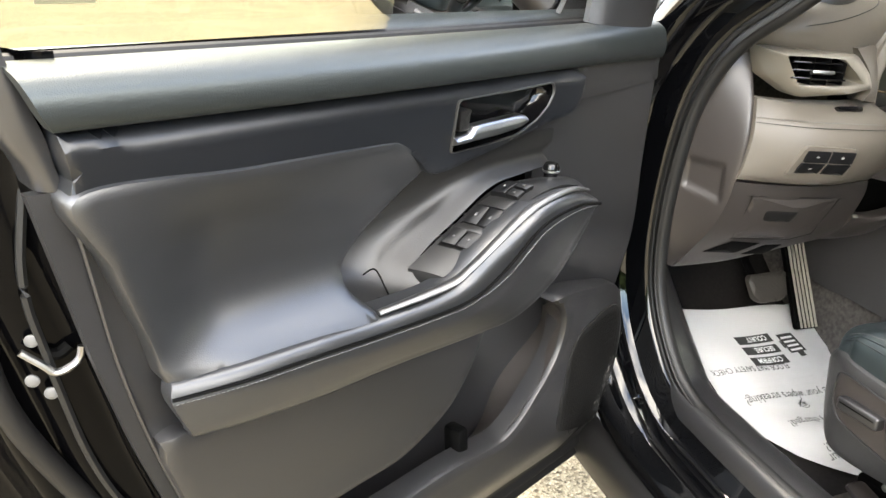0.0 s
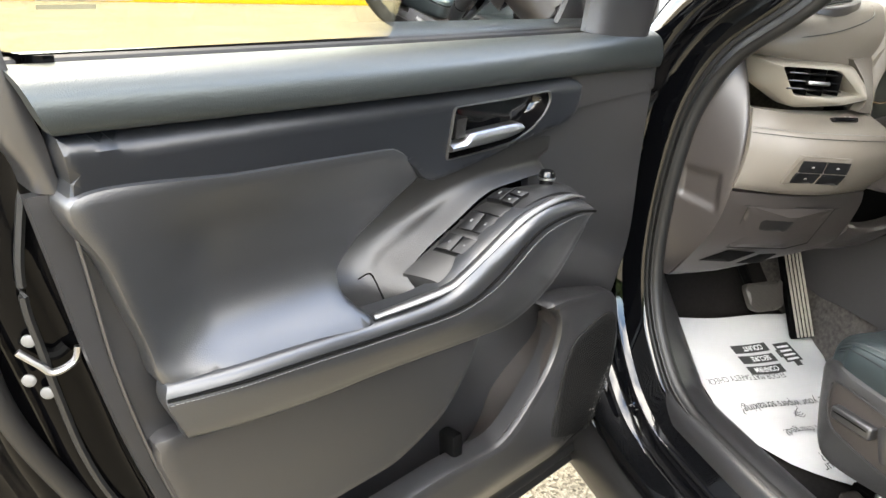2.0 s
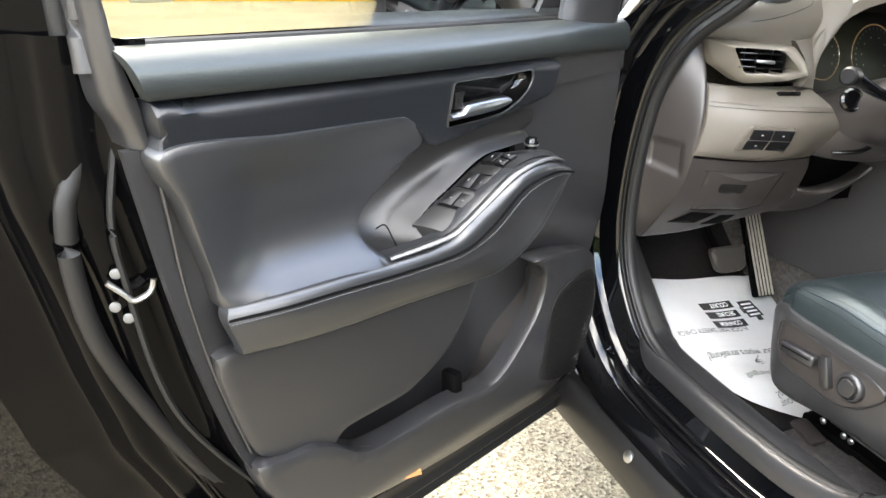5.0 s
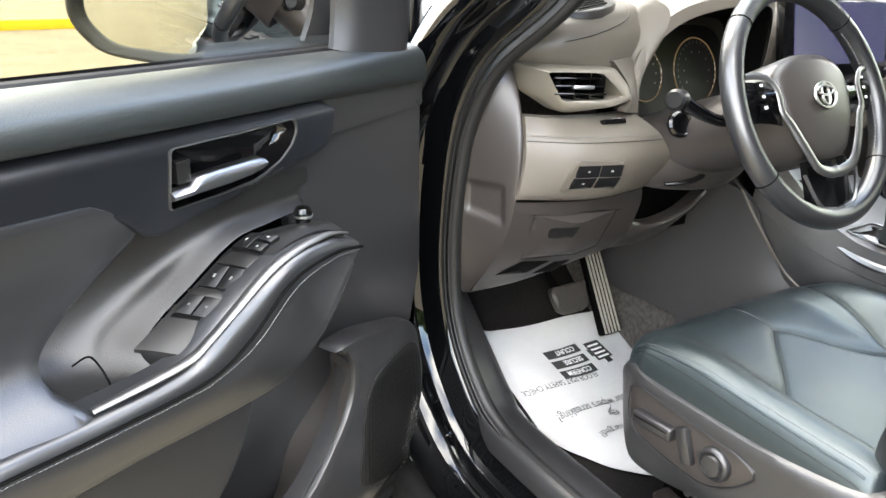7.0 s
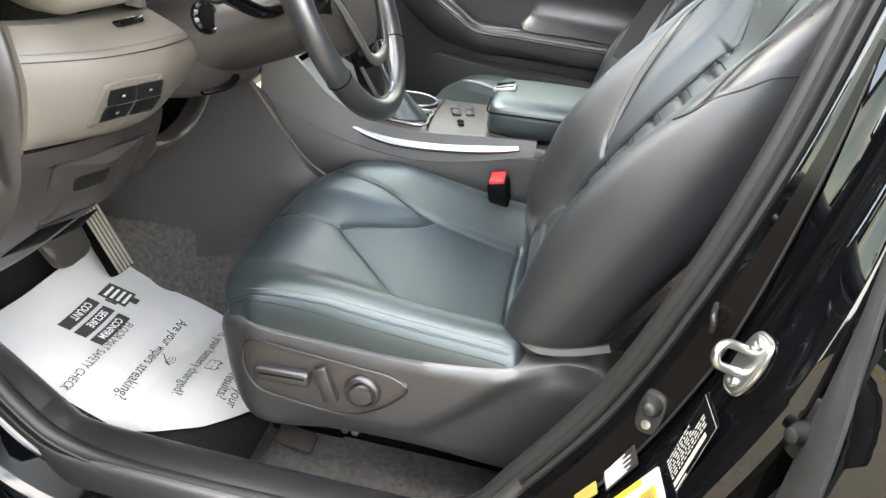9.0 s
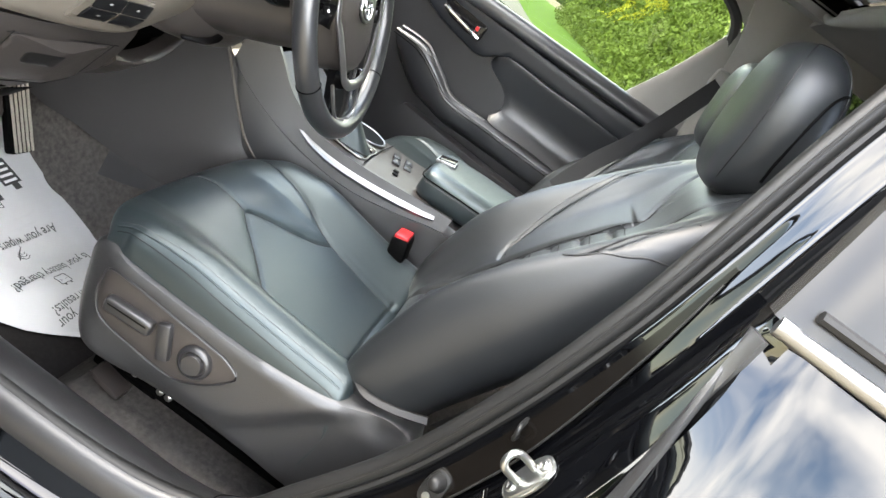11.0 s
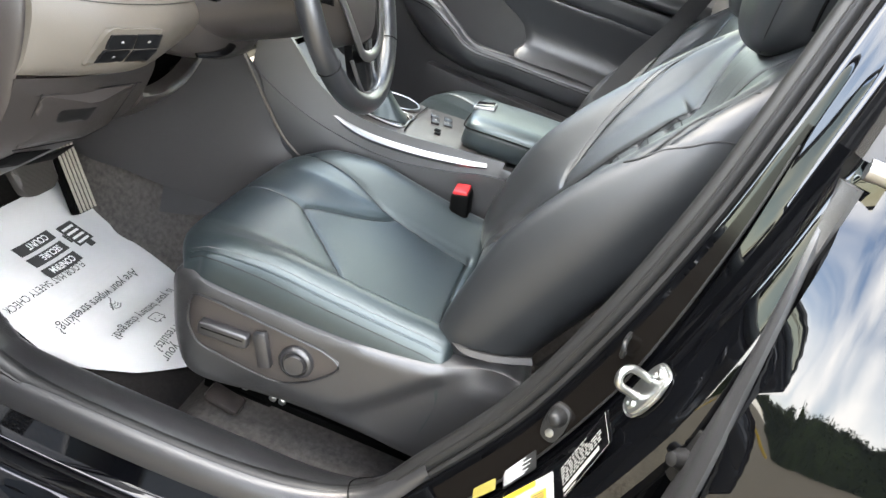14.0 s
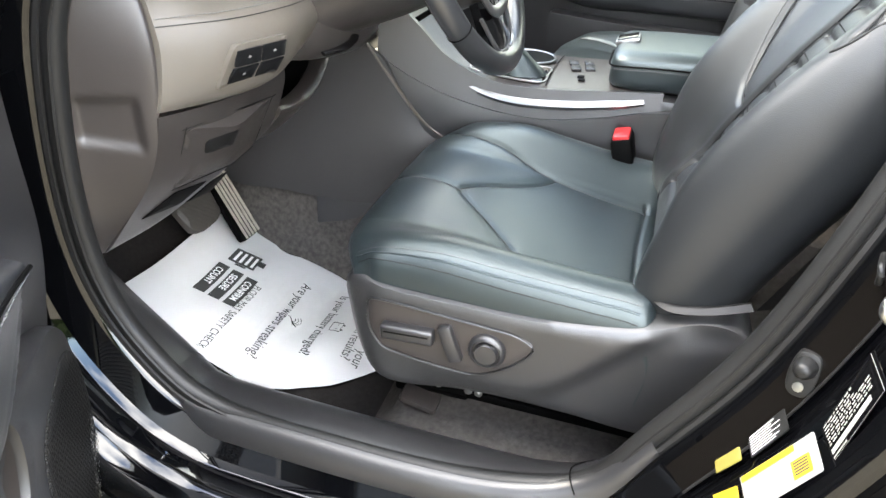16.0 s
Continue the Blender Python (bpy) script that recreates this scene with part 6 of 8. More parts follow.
def LP(a, b_, h):
    """On the lower panel: a along x, b up."""
    y = np.interp(b_, [0.70, 0.75, 0.80, 0.87, 0.895], [1.137, 1.091, 1.057, 1.029, 1.024]) + 0.35 * max(0, -0.62 - a)
    return Vector((a, y - 0.009 - h * 0.92, b_ + h * 0.35)) - Vector((0, 0.006, 0))


dr = part("drawer", pad(rounded([(-0.70, 0.872), (-0.545, 0.868), (-0.552, 0.795), (-0.59, 0.785), (-0.69, 0.785)], 0.008), LP, lambda a, b_: 0.0022, 0.001, 0.004, 0.02), dash_low, lp)
part("drawer_gap", tube([LP(a, b_, 0.0025) for a, b_ in rounded([(-0.702, 0.874), (-0.543, 0.870), (-0.550, 0.793), (-0.59, 0.783), (-0.692, 0.783)], 0.004)], 0.0006, 5, 160, closed=True), rubber, dr)
part("drawer_pull", pad(rounded([(-0.668, 0.847), (-0.612, 0.847), (-0.618, 0.825), (-0.664, 0.825)], 0.008), LP, lambda a, b_: 0.0032, 0.001, 0.003, 0.01), pod_m, dr)
for slot in ([(-0.685, 0.776), (-0.638, 0.775), (-0.664, 0.745), (-0.716, 0.744)], [(-0.626, 0.772), (-0.592, 0.77), (-0.613, 0.746), (-0.649, 0.742)]):
    part("fuse_slot", pad(rounded(slot, 0.003), LP, lambda a, b_: 0.004, 0.001, 0.004, 0.02), dark_m, lp)


def KP(a, b_, h):
    """On the knee panel: a along x, b up."""
    y = np.interp(b_, [0.905, 0.918, 0.945, 0.975, 0.995], [1.012, 0.988, 0.971, 0.965, 0.972]) + 0.32 * max(0, -0.6 - a)
    return Vector((a, y - 0.009 - h, b_))


bp = part("button_frame", pad(rounded([(-0.675, 0.975), (-0.596, 0.974), (-0.588, 0.922), (-0.684, 0.922)], 0.006), KP, lambda a, b_: 0.0004, 0.001, 0.006, 0.015), dash_m, dash)
for a0, b0 in ((-0.672, 0.9485), (-0.6345, 0.9485), (-0.674, 0.9275), (-0.635, 0.9275)):
    btn = part("button", pad(rounded([(a0, b0), (a0 + 0.035, b0), (a0 + 0.035, b0 + 0.0195), (a0, b0 + 0.0195)], 0.0015), KP, lambda a, b_: 0.0024, 0.0006, 0.003, 0.01), switch_m, bp)
    if (a0, b0) != (-0.635, 0.9275):
        part("mark", pad(rounded([(a0 + 0.015, b0 + 0.0085), (a0 + 0.019, b0 + 0.008), (a0 + 0.020, b0 + 0.010), (a0 + 0.018, b0 + 0.0115), (a0 + 0.0155, b0 + 0.011)], 0.0006), KP, lambda a, b_: 0.0028, 0.0003, 0.0004, 0.02), sticker_m, btn)

# vent and upper pad
vent = [(-0.718, 1.106, 1.112), (-0.655, 1.050, 1.110), (-0.575, 1.026, 1.107), (-0.553, 1.014, 1.080), (-0.548, 1.006, 1.057), (-0.600, 1.003, 1.049), (-0.664, 1.040, 1.038), (-0.702, 1.078, 1.068)]
ap = [(-0.702, 1.036, 1.103), (-0.660, 1.022, 1.103), (-0.612, 1.012, 1.101), (-0.592, 1.006, 1.084), (-0.570, 1.002, 1.064), (-0.625, 1.008, 1.060), (-0.674, 1.029, 1.059), (-0.688, 1.032, 1.080)]


def span(pts, k=7):
    """A closed outline with straight sides, k points to a side, its corners slightly eased."""
    out = []
    for a, b_ in zip(pts, pts[1:] + pts[:1]):
        out += [Vector(a).lerp(Vector(b_), (i + 0.0) / k) for i in range(k)]
    return [(out[i - 1] + 2 * out[i] + out[(i + 1) % len(out)]) / 4 for i in range(len(out))]


vo, vi = span(vent), span(ap)
bm = bmesh.new()
rings = [[p + Vector((0, 0.03, 0)) for p in vo], vo, [p.lerp(q, 0.06) + Vector((0, -0.0025, 0)) for p, q in zip(vo, vi)], [p.lerp(q, 0.55) + Vector((0, -0.004, 0)) for p, q in zip(vo, vi)], [p.lerp(q, 0.9) + Vector((0, -0.002, 0)) for p, q in zip(vo, vi)], vi, [p + Vector((0.004, 0.05, 0)) for p in vi]]
rings = [[bm.verts.new(p) for p in r] for r in rings]
for va, vb in zip(rings, rings[1:]):
    for i in range(len(va)):
        bm.faces.new((va[i], va[(i + 1) % len(va)], vb[(i + 1) % len(va)], vb[i]))
vt = part("vent_frame", bm, champagne, dash, "satin champagne air vent surround", 50)
part("vent_back", pad([(p[0], p[2]) for p in vi], lambda a, b_, h: Vector((a, 1.06 - h, b_)), lambda a, b_: 0.0, 0.001, 0.0, 0.03), dark_m, vt)
for k, b0 in enumerate((1.068, 1.080, 1.092)):
    part("slat", box((0.082 - 0.004 * k, 0.024, 0.0028), Matrix.Translation((-0.645 - 0.004 * k, 1.027, b0)) @ pose(0, 0, 0, -14, 0, -22), 0.001), piano, vt)
part("slat_tab", box((0.034, 0.012, 0.006), Matrix.Translation((-0.648, 1.014, 1.081)) @ pose(0, 0, 0, -12, 0, -22), 0.002), satin, vt, "silver vent tab")
for k in range(4):
    part("vane", box((0.003, 0.025, 0.045), Matrix.Translation((-0.678 + 0.024 * k, 1.05 - 0.008 * k, 1.078)) @ pose(0, 0, 0, 0, 0, 12), 0.001), dark_m, vt)
part("vent_pad", skirt(loft([[(-0.575, 1.028, 1.116), (-0.549, 1.018, 1.082), (-0.547, 1.008, 1.054), (-0.56, 1.004, 1.038)], [(-0.54, 1.04, 1.118), (-0.522, 1.032, 1.09), (-0.515, 1.025, 1.055), (-0.52, 1.02, 1.032)], [(-0.51, 1.05, 1.13), (-0.505, 1.04, 1.10), (-0.50, 1.035, 1.06), (-0.505, 1.03, 1.03)]], 16, 12), (0, 0.02, 0)), dash_m, dash)
upper = [[(-0.722, 1.107, 1.112), (-0.66, 1.06, 1.110), (-0.58, 1.04, 1.106), (-0.51, 1.05, 1.106)], [(-0.73, 1.10, 1.125), (-0.66, 1.05, 1.135), (-0.58, 1.035, 1.14), (-0.51, 1.04, 1.145)], [(-0.728, 1.115, 1.14), (-0.66, 1.06, 1.16), (-0.58, 1.045, 1.17), (-0.505, 1.05, 1.175)], [(-0.72, 1.16, 1.15), (-0.66, 1.10, 1.178), (-0.58, 1.08, 1.19), (-0.50, 1.08, 1.20)], [(-0.71, 1.30, 1.16), (-0.66, 1.28, 1.185), (-0.58, 1.25, 1.20), (-0.50, 1.22, 1.21)], [(-0.70, 1.50, 1.14), (-0.6, 1.5, 1.15), (-0.5, 1.5, 1.16), (-0.4, 1.5, 1.16)]]
up = part("upper_pad", skirt(loft(upper, 30, 40), (0, 0.02, -0.01)), dash_m, dash)
part("seam", tube([(-0.726, 1.105, 1.128), (-0.66, 1.052, 1.145), (-0.60, 1.04, 1.158), (-0.54, 1.045, 1.178), (-0.52, 1.07, 1.195)], 0.0009, 5, 30), rubber, up)
sp = part("tweeter_grille", pad(loop([(-0.655, 1.095), (-0.62, 1.06), (-0.575, 1.055), (-0.54, 1.075), (-0.545, 1.11), (-0.58, 1.135), (-0.63, 1.13)], 6), lambda a, b_, h: Vector((a, b_, h + 1.176 + 0.16 * (a + 0.62) + 0.12 * (b_ - 1.05))), lambda a, b_: 0.012, 0.004, 0.01, 0.012), dash_low, dash)
for k in range(7):
    b0 = 1.068 + 0.0105 * k
    part("slot", tube([(a, b0, 1.1905 + 0.16 * (a + 0.62) + 0.12 * (b0 - 1.05)) for a in (-0.638 + 0.004 * abs(k - 3), -0.60, -0.555 - 0.004 * abs(k - 3))], 0.003, 6, 10, flat=0.5), dark_m, sp)
# area right of the vent down to the instruments
part("vent_cheek", skirt(loft([[(-0.53, 1.045, 1.118), (-0.505, 1.055, 1.19), (-0.48, 1.05, 1.21)], [(-0.515, 1.04, 1.08), (-0.505, 1.03, 1.14), (-0.47, 1.02, 1.19)], [(-0.51, 1.03, 1.03), (-0.508, 1.025, 1.09), (-0.485, 1.02, 1.14)], [(-0.505, 1.06, 1.01), (-0.50, 1.05, 1.08), (-0.475, 1.05, 1.13)]], 16, 16), (0.0, 0.02, 0)), dash_m, dash)
sw = part("small_switches", box((0.045, 0.02, 0.008), Matrix.Translation((-0.583, 1.01, 1.0235)) @ pose(0, 0, 0, -20, 0, -5), 0.002), piano, dash)
for k in (-1, 0, 1):
    part("mark", box((0.003, 0.003, 0.001), Matrix.Translation((-0.583 + 0.012 * k, 1.007, 1.0288)) @ pose(0, 0, 0, -20, 0, -5), 0.0), white_print, sw)
hood = part("instrument_hood", skirt(loft([[(-0.508, 1.025, 1.03), (-0.512, 1.025, 1.09), (-0.487, 1.02, 1.145), (-0.44, 1.01, 1.18), (-0.36, 1.0, 1.20), (-0.27, 1.0, 1.205), (-0.20, 1.02, 1.19), (-0.17, 1.04, 1.10), (-0.175, 1.05, 1.03)], [(-0.515, 1.035, 1.03), (-0.52, 1.035, 1.10), (-0.493, 1.03, 1.16), (-0.44, 1.02, 1.198), (-0.36, 1.01, 1.215), (-0.27, 1.01, 1.22), (-0.19, 1.03, 1.205), (-0.155, 1.05, 1.10), (-0.165, 1.06, 1.03)],
                                       [(-0.51, 1.20, 1.05), (-0.51, 1.20, 1.14), (-0.49, 1.20, 1.19), (-0.44, 1.2, 1.215), (-0.36, 1.2, 1.22), (-0.27, 1.2, 1.225), (-0.19, 1.2, 1.21), (-0.15, 1.2, 1.12), (-0.16, 1.2, 1.05)], [(-0.5, 1.5, 1.1), (-0.5, 1.5, 1.15), (-0.47, 1.5, 1.16), (-0.42, 1.5, 1.165), (-0.34, 1.5, 1.17), (-0.26, 1.5, 1.17), (-0.19, 1.5, 1.17), (-0.15, 1.5, 1.15), (-0.15, 1.5, 1.1)]], 50, 20), (0, 0, -0.003)), dash_m, dash, "padded instrument hood")
part("hood_inside", loft([[(-0.506, 1.028, 1.03), (-0.509, 1.028, 1.09), (-0.484, 1.023, 1.142), (-0.44, 1.013, 1.176), (-0.36, 1.003, 1.196), (-0.27, 1.003, 1.20), (-0.204, 1.023, 1.186), (-0.174, 1.043, 1.10), (-0.178, 1.053, 1.03)], [(-0.49, 1.12, 1.03), (-0.492, 1.12, 1.08), (-0.47, 1.115, 1.13), (-0.43, 1.11, 1.155), (-0.36, 1.11, 1.17), (-0.27, 1.11, 1.175), (-0.215, 1.11, 1.16), (-0.19, 1.12, 1.09), (-0.195, 1.12, 1.03)]], 40, 10), dark_m, dash)
clus = part("instrument_face", pad(loop([(-0.495, 1.02), (-0.495, 1.08), (-0.46, 1.135), (-0.40, 1.155), (-0.3, 1.16), (-0.22, 1.15), (-0.195, 1.09), (-0.2, 1.02), (-0.35, 1.0)], 6), lambda a, b_, h: Vector((a, 1.105 - h + 0.3 * (b_ - 1.08), b_)), lambda a, b_: 0.0, 0.002, 0.0, 0.03), pod_m, dash, "dark instrument cluster with lit dials")
for cx, r0 in ((-0.425, 0.046), (-0.288, 0.058)):
    ringp = [(cx + r0 * math.cos(q), 1.10 + 0.3 * (0.053 * math.sin(q)), 1.08 + r0 * math.sin(q)) for q in np.linspace(0, 6.283, 17)[:-1]]
    part("dial_ring", tube(ringp, 0.0014, 6, 48, closed=True), gauge_m, clus)
    part("dial_ticks", bars([(cx + 0.88 * r0 * math.cos(q) - 0.001, cx + 0.88 * r0 * math.cos(q) + 0.001, 1.08 + 0.88 * r0 * math.sin(q) - 0.0022, 1.08 + 0.88 * r0 * math.sin(q) + 0.0022) for q in np.linspace(-0.6, 3.7, 22)], lambda a, b_, h: Vector((a, 1.098 - h + 0.3 * (b_ - 1.08), b_)), 0.002), sticker_m, clus)
    part("dial_marks", bars([(cx + 0.6 * r0 * math.cos(q) - 0.0015, cx + 0.6 * r0 * math.cos(q) + 0.0015, 1.08 + 0.6 * r0 * math.sin(q) - 0.0018, 1.08 + 0.6 * r0 * math.sin(q) + 0.0018) for q in np.linspace(-0.6, 3.7, 8)], lambda a, b_, h: Vector((a, 1.098 - h + 0.3 * (b_ - 1.08), b_)), 0.002), sticker_m, clus)
# middle and passenger side of the dash
part("dash_top", skirt(loft([[(-0.17, 1.06, 1.10), (0.0, 1.05, 1.10), (0.25, 1.06, 1.10), (0.5, 1.08, 1.09), (0.74, 1.16, 1.06)], [(-0.17, 1.07, 1.16), (0, 1.07, 1.16), (0.25, 1.08, 1.15), (0.5, 1.1, 1.13), (0.74, 1.18, 1.10)], [(-0.16, 1.2, 1.2), (0, 1.2, 1.19), (0.25, 1.2, 1.18), (0.5, 1.22, 1.16), (0.74, 1.25, 1.13)], [(-0.15, 1.5, 1.16), (0, 1.5, 1.16), (0.25, 1.5, 1.16), (0.5, 1.5, 1.15), (0.72, 1.45, 1.13)]], 30, 20), (0, 0, -0.01)), dash_m, dash)
part("dash_front", skirt(loft([[(-0.17, 1.06, 1.10), (0.0, 1.05, 1.10), (0.25, 1.06, 1.10), (0.5, 1.08, 1.09), (0.74, 1.16, 1.06)], [(-0.18, 1.07, 1.02), (0.0, 1.06, 1.02), (0.25, 1.03, 1.02), (0.5, 1.04, 1.02), (0.74, 1.13, 1.01)], [(-0.18, 1.10, 0.95), (0.0, 1.08, 0.95), (0.25, 1.05, 0.96), (0.5, 1.06, 0.96), (0.74, 1.15, 0.95)], [(-0.18, 1.13, 0.8), (0.0, 1.1, 0.8), (0.25, 1.1, 0.82), (0.5, 1.12, 0.82), (0.74, 1.2, 0.82)], [(-0.18, 1.25, 0.7), (0.0, 1.2, 0.7), (0.25, 1.2, 0.7), (0.5, 1.2, 0.7), (0.74, 1.25, 0.7)]], 30, 30), (0, 0.02, 0)), dash_low, dash)
# Unseen panel, added to block daylight leaking in behind the dash top.
part("cowl_panel", skirt(loft([[(x, y, z) for x in (-0.80, 0.0, 0.80)] for y, z in ((1.44, 1.11), (1.55, 1.13), (1.72, 1.18))], 10, 6), (0, 0, -0.02)), dark_m, dash)
part("passenger_trim", skirt(loft([[(0.18, 1.035, 1.075), (0.4, 1.04, 1.075), (0.6, 1.07, 1.07), (0.71, 1.12, 1.075)], [(0.18, 1.025, 1.06), (0.4, 1.03, 1.06), (0.6, 1.055, 1.05), (0.715, 1.10, 1.03)], [(0.18, 1.035, 1.045), (0.4, 1.035, 1.045), (0.6, 1.06, 1.03), (0.70, 1.11, 1.0)]], 24, 10), (0, 0.02, 0)), champagne, dash)
part("passenger_shelf", skirt(loft([[(0.18, 1.0, 1.0), (0.4, 0.99, 1.0), (0.6, 1.02, 0.99), (0.70, 1.09, 0.98)], [(0.18, 0.985, 0.985), (0.4, 0.975, 0.985), (0.6, 1.005, 0.97), (0.7, 1.075, 0.96)], [(0.18, 1.01, 0.95), (0.4, 1.0, 0.95), (0.6, 1.03, 0.94), (0.7, 1.10, 0.93)]], 24, 10), (0, 0.06, 0)), dash_m, dash)
scr_m = Matrix.Translation((0.03, 1.03, 1.14)) @ pose(0, 0, 0, 78, 0, -4)
scr = thing("touchscreen", (0.03, 1.03, 1.06), "lit touchscreen showing a purple and blue picture", "screen")
part("bezel", box((0.33, 0.17, 0.022), scr_m, 0.008), piano, scr)
part("display", box((0.285, 0.118, 0.002), scr_m @ Matrix.Translation((0.005, 0.008, 0.0115)), 0.0), screen_m, scr)
for a in (-0.10, 0.10):
    part("dial", lathe([(0.016, 0), (0.016, 0.014), (0.013, 0.018)], Matrix.Translation((0.02 + a, 1.03, 1.035)) @ pose(0, 0, 0, 90, 0, 0), 20), satin, scr)
part("climate_keys", box((0.24, 0.015, 0.03), Matrix.Translation((0.02, 1.045, 1.03)), 0.003), piano, scr)

# ---- steering column and wheel ----
TILT_W = radians(27)
wn_ = Vector((0, -math.cos(TILT_W), math.sin(TILT_W)))
WC = Vector((-0.38, 0.793, 1.082)) - wn_ * 0.015
wx, wy = Vector((1, 0, 0)), wn_.cross(Vector((1, 0, 0)))
wheel = thing("steering_wheel", WC, "leather-wrapped steering wheel with silver spoke trim", "steering wheel")


def WP(a, b_, h):
    return WC + wx * a + wy * b_ + wn_ * h


RW = 0.176
rim = tube([WP(RW * math.cos(q), RW * math.sin(q), 0) for q in np.linspace(0, 2 * math.pi, 25)[:-1]], 0.0165, 14, 120, closed=True, up=tuple(wn_))
rm = part("rim", rim, soft, wheel, "black leather rim")
for q0, q1 in ((-0.55, 0.75), (2.4, 3.7)):
    part("stitching", stitches([WP((RW - 0.0163) * math.cos(q), (RW - 0.0163) * math.sin(q), 0.002) for q in np.linspace(q0, q1, 12)], 0.006, 0.004, 0.0012), thread, rm)
for q in (0.78, 2.36, 3.75, 5.65):
    part("rim_seam", tube([WP(RW * math.cos(q) + 0.0168 * math.cos(k) * math.cos(q), RW * math.sin(q) + 0.0168 * math.cos(k) * math.sin(q), 0.0168 * math.sin(k)) for k in np.linspace(0, 6.283, 13)[:-1]], 0.0009, 5, 30, closed=True), dark_m, rm)
hubp = [(-0.085, 0.045), (-0.05, 0.068), (0, 0.074), (0.05, 0.068), (0.085, 0.045), (0.088, 0.0), (0.072, -0.045), (0.045, -0.082), (0.0, -0.09), (-0.045, -0.082), (-0.072, -0.045), (-0.088, 0.0)]
part("airbag_cover", pad(loop(hubp, 7), WP, lambda a, b_: 0.022 - 1.2 * (a * a + b_ * b_), 0.012, 0.06, 0.008), dash_low, wheel, "dark grey airbag cover")
em = part("emblem", tube([WP(0.026 * math.cos(q), 0.005 + 0.019 * math.sin(q), 0.025) for q in np.linspace(0, 6.283, 17)[:-1]], 0.0024, 6, 40, closed=True, up=tuple(wn_)), lever_m, wheel, "chrome oval emblem")
part("emblem_bars", tube([WP(0.009 * math.cos(q), 0.006 + 0.016 * math.sin(q), 0.0255) for q in np.linspace(0, 6.283, 13)[:-1]], 0.0019, 6, 30, closed=True, up=tuple(wn_)), lever_m, em)
part("emblem_bars", tube([WP(0.02 * math.cos(q), 0.012 + 0.007 * math.sin(q), 0.026) for q in np.linspace(0, 6.283, 13)[:-1]], 0.0019, 6, 30, closed=True, up=tuple(wn_)), lever_m, em)
part("emblem_back", pad(loop([(0.026 * math.cos(q), 0.005 + 0.019 * math.sin(q)) for q in np.linspace(0, 6.283, 13)[:-1]], 3), WP, lambda a, b_: 0.0225, 0.001, 0.001, 0.01), piano, em)
for s in (-1, 1):
    sp_ = part("spoke", loft([[WP(s * 0.07, 0.035, 0.0), WP(s * 0.075, 0.01, 0.012), WP(s * 0.075, -0.03, 0.0)], [WP(s * 0.12, 0.04, -0.006), WP(s * 0.12, 0.012, 0.008), WP(s * 0.118, -0.02, -0.006)], [WP(s * 0.175, 0.045, -0.006), WP(s * 0.177, 0.015, 0.004), WP(s * 0.175, -0.02, -0.006)]], 12, 12), piano, wheel)
    part("spoke_trim", tube([WP(s * 0.152, 0.045, 0.008), WP(s * 0.12, 0.04, 0.016), WP(s * 0.102, 0.02, 0.018), WP(s * 0.10, -0.012, 0.018), WP(s * 0.088, -0.03, 0.018), WP(s * 0.066, -0.07, 0.018), WP(s * 0.045, -0.098, 0.016), WP(s * 0.015, -0.108, 0.014), WP(0, -0.108, 0.014)], [0.0045, 0.005, 0.0055, 0.006, 0.008, 0.0085, 0.0085, 0.0085, 0.0085], 8, 60, flat=0.45, up=tuple(wn_)), satin, wheel, "satin silver spoke trim")
    for k in range(3):
        part("key", box((0.014, 0.012, 0.006), Matrix.Translation(WP(s * 0.127, 0.03 - 0.016 * k, 0.009)) @ Matrix((wx, wy, wn_)).transposed().to_4x4(), 0.002), dark_m, sp_)
        part("key_mark", box((0.006, 0.004, 0.001), Matrix.Translation(WP(s * 0.127, 0.03 - 0.016 * k, 0.0125)) @ Matrix((wx, wy, wn_)).transposed().to_4x4(), 0.0), white_print, sp_)
part("lower_spoke", skirt(loft([[WP(-0.05, -0.085, 0.004), WP(0, -0.09, 0.008), WP(0.05, -0.085, 0.004)], [WP(-0.05, -0.13, 0.0), WP(0, -0.13, 0.006), WP(0.05, -0.13, 0.0)], [WP(-0.06, -0.168, 0.0), WP(0, -0.175, 0.002), WP(0.06, -0.168, 0.0)]], 14, 12), -wn_ * 0.012), piano, wheel, "dark gloss lower spoke")
for s in (-1, 1):
    part("lower_trim", tube([WP(s * 0.066, -0.105, 0.006), WP(s * 0.055, -0.135, 0.006), WP(s * 0.04, -0.156, 0.006), WP(s * 0.01, -0.162, 0.007)], 0.003, 6, 24), satin, wheel)
col = thing("steering_column", (-0.38, 0.98, 0.95), "grey plastic steering column cover with control stalks", "steering column")
part("shroud", loft([[WC + wx * (rr * math.cos(q)) + wy * (ry * math.sin(q) - dy) - wn_ * d for q in np.linspace(0, 6.283, 13)[:-1]] for d, rr, ry, dy in ((0.025, 0.05, 0.045, 0.0), (0.04, 0.075, 0.06, 0.005), (0.10, 0.085, 0.062, 0.006), (0.18, 0.10, 0.064, 0.0), (0.30, 0.13, 0.066, -0.005))], 40, 24, closed=True, cap=True), dash_low, col, "grey column shroud")
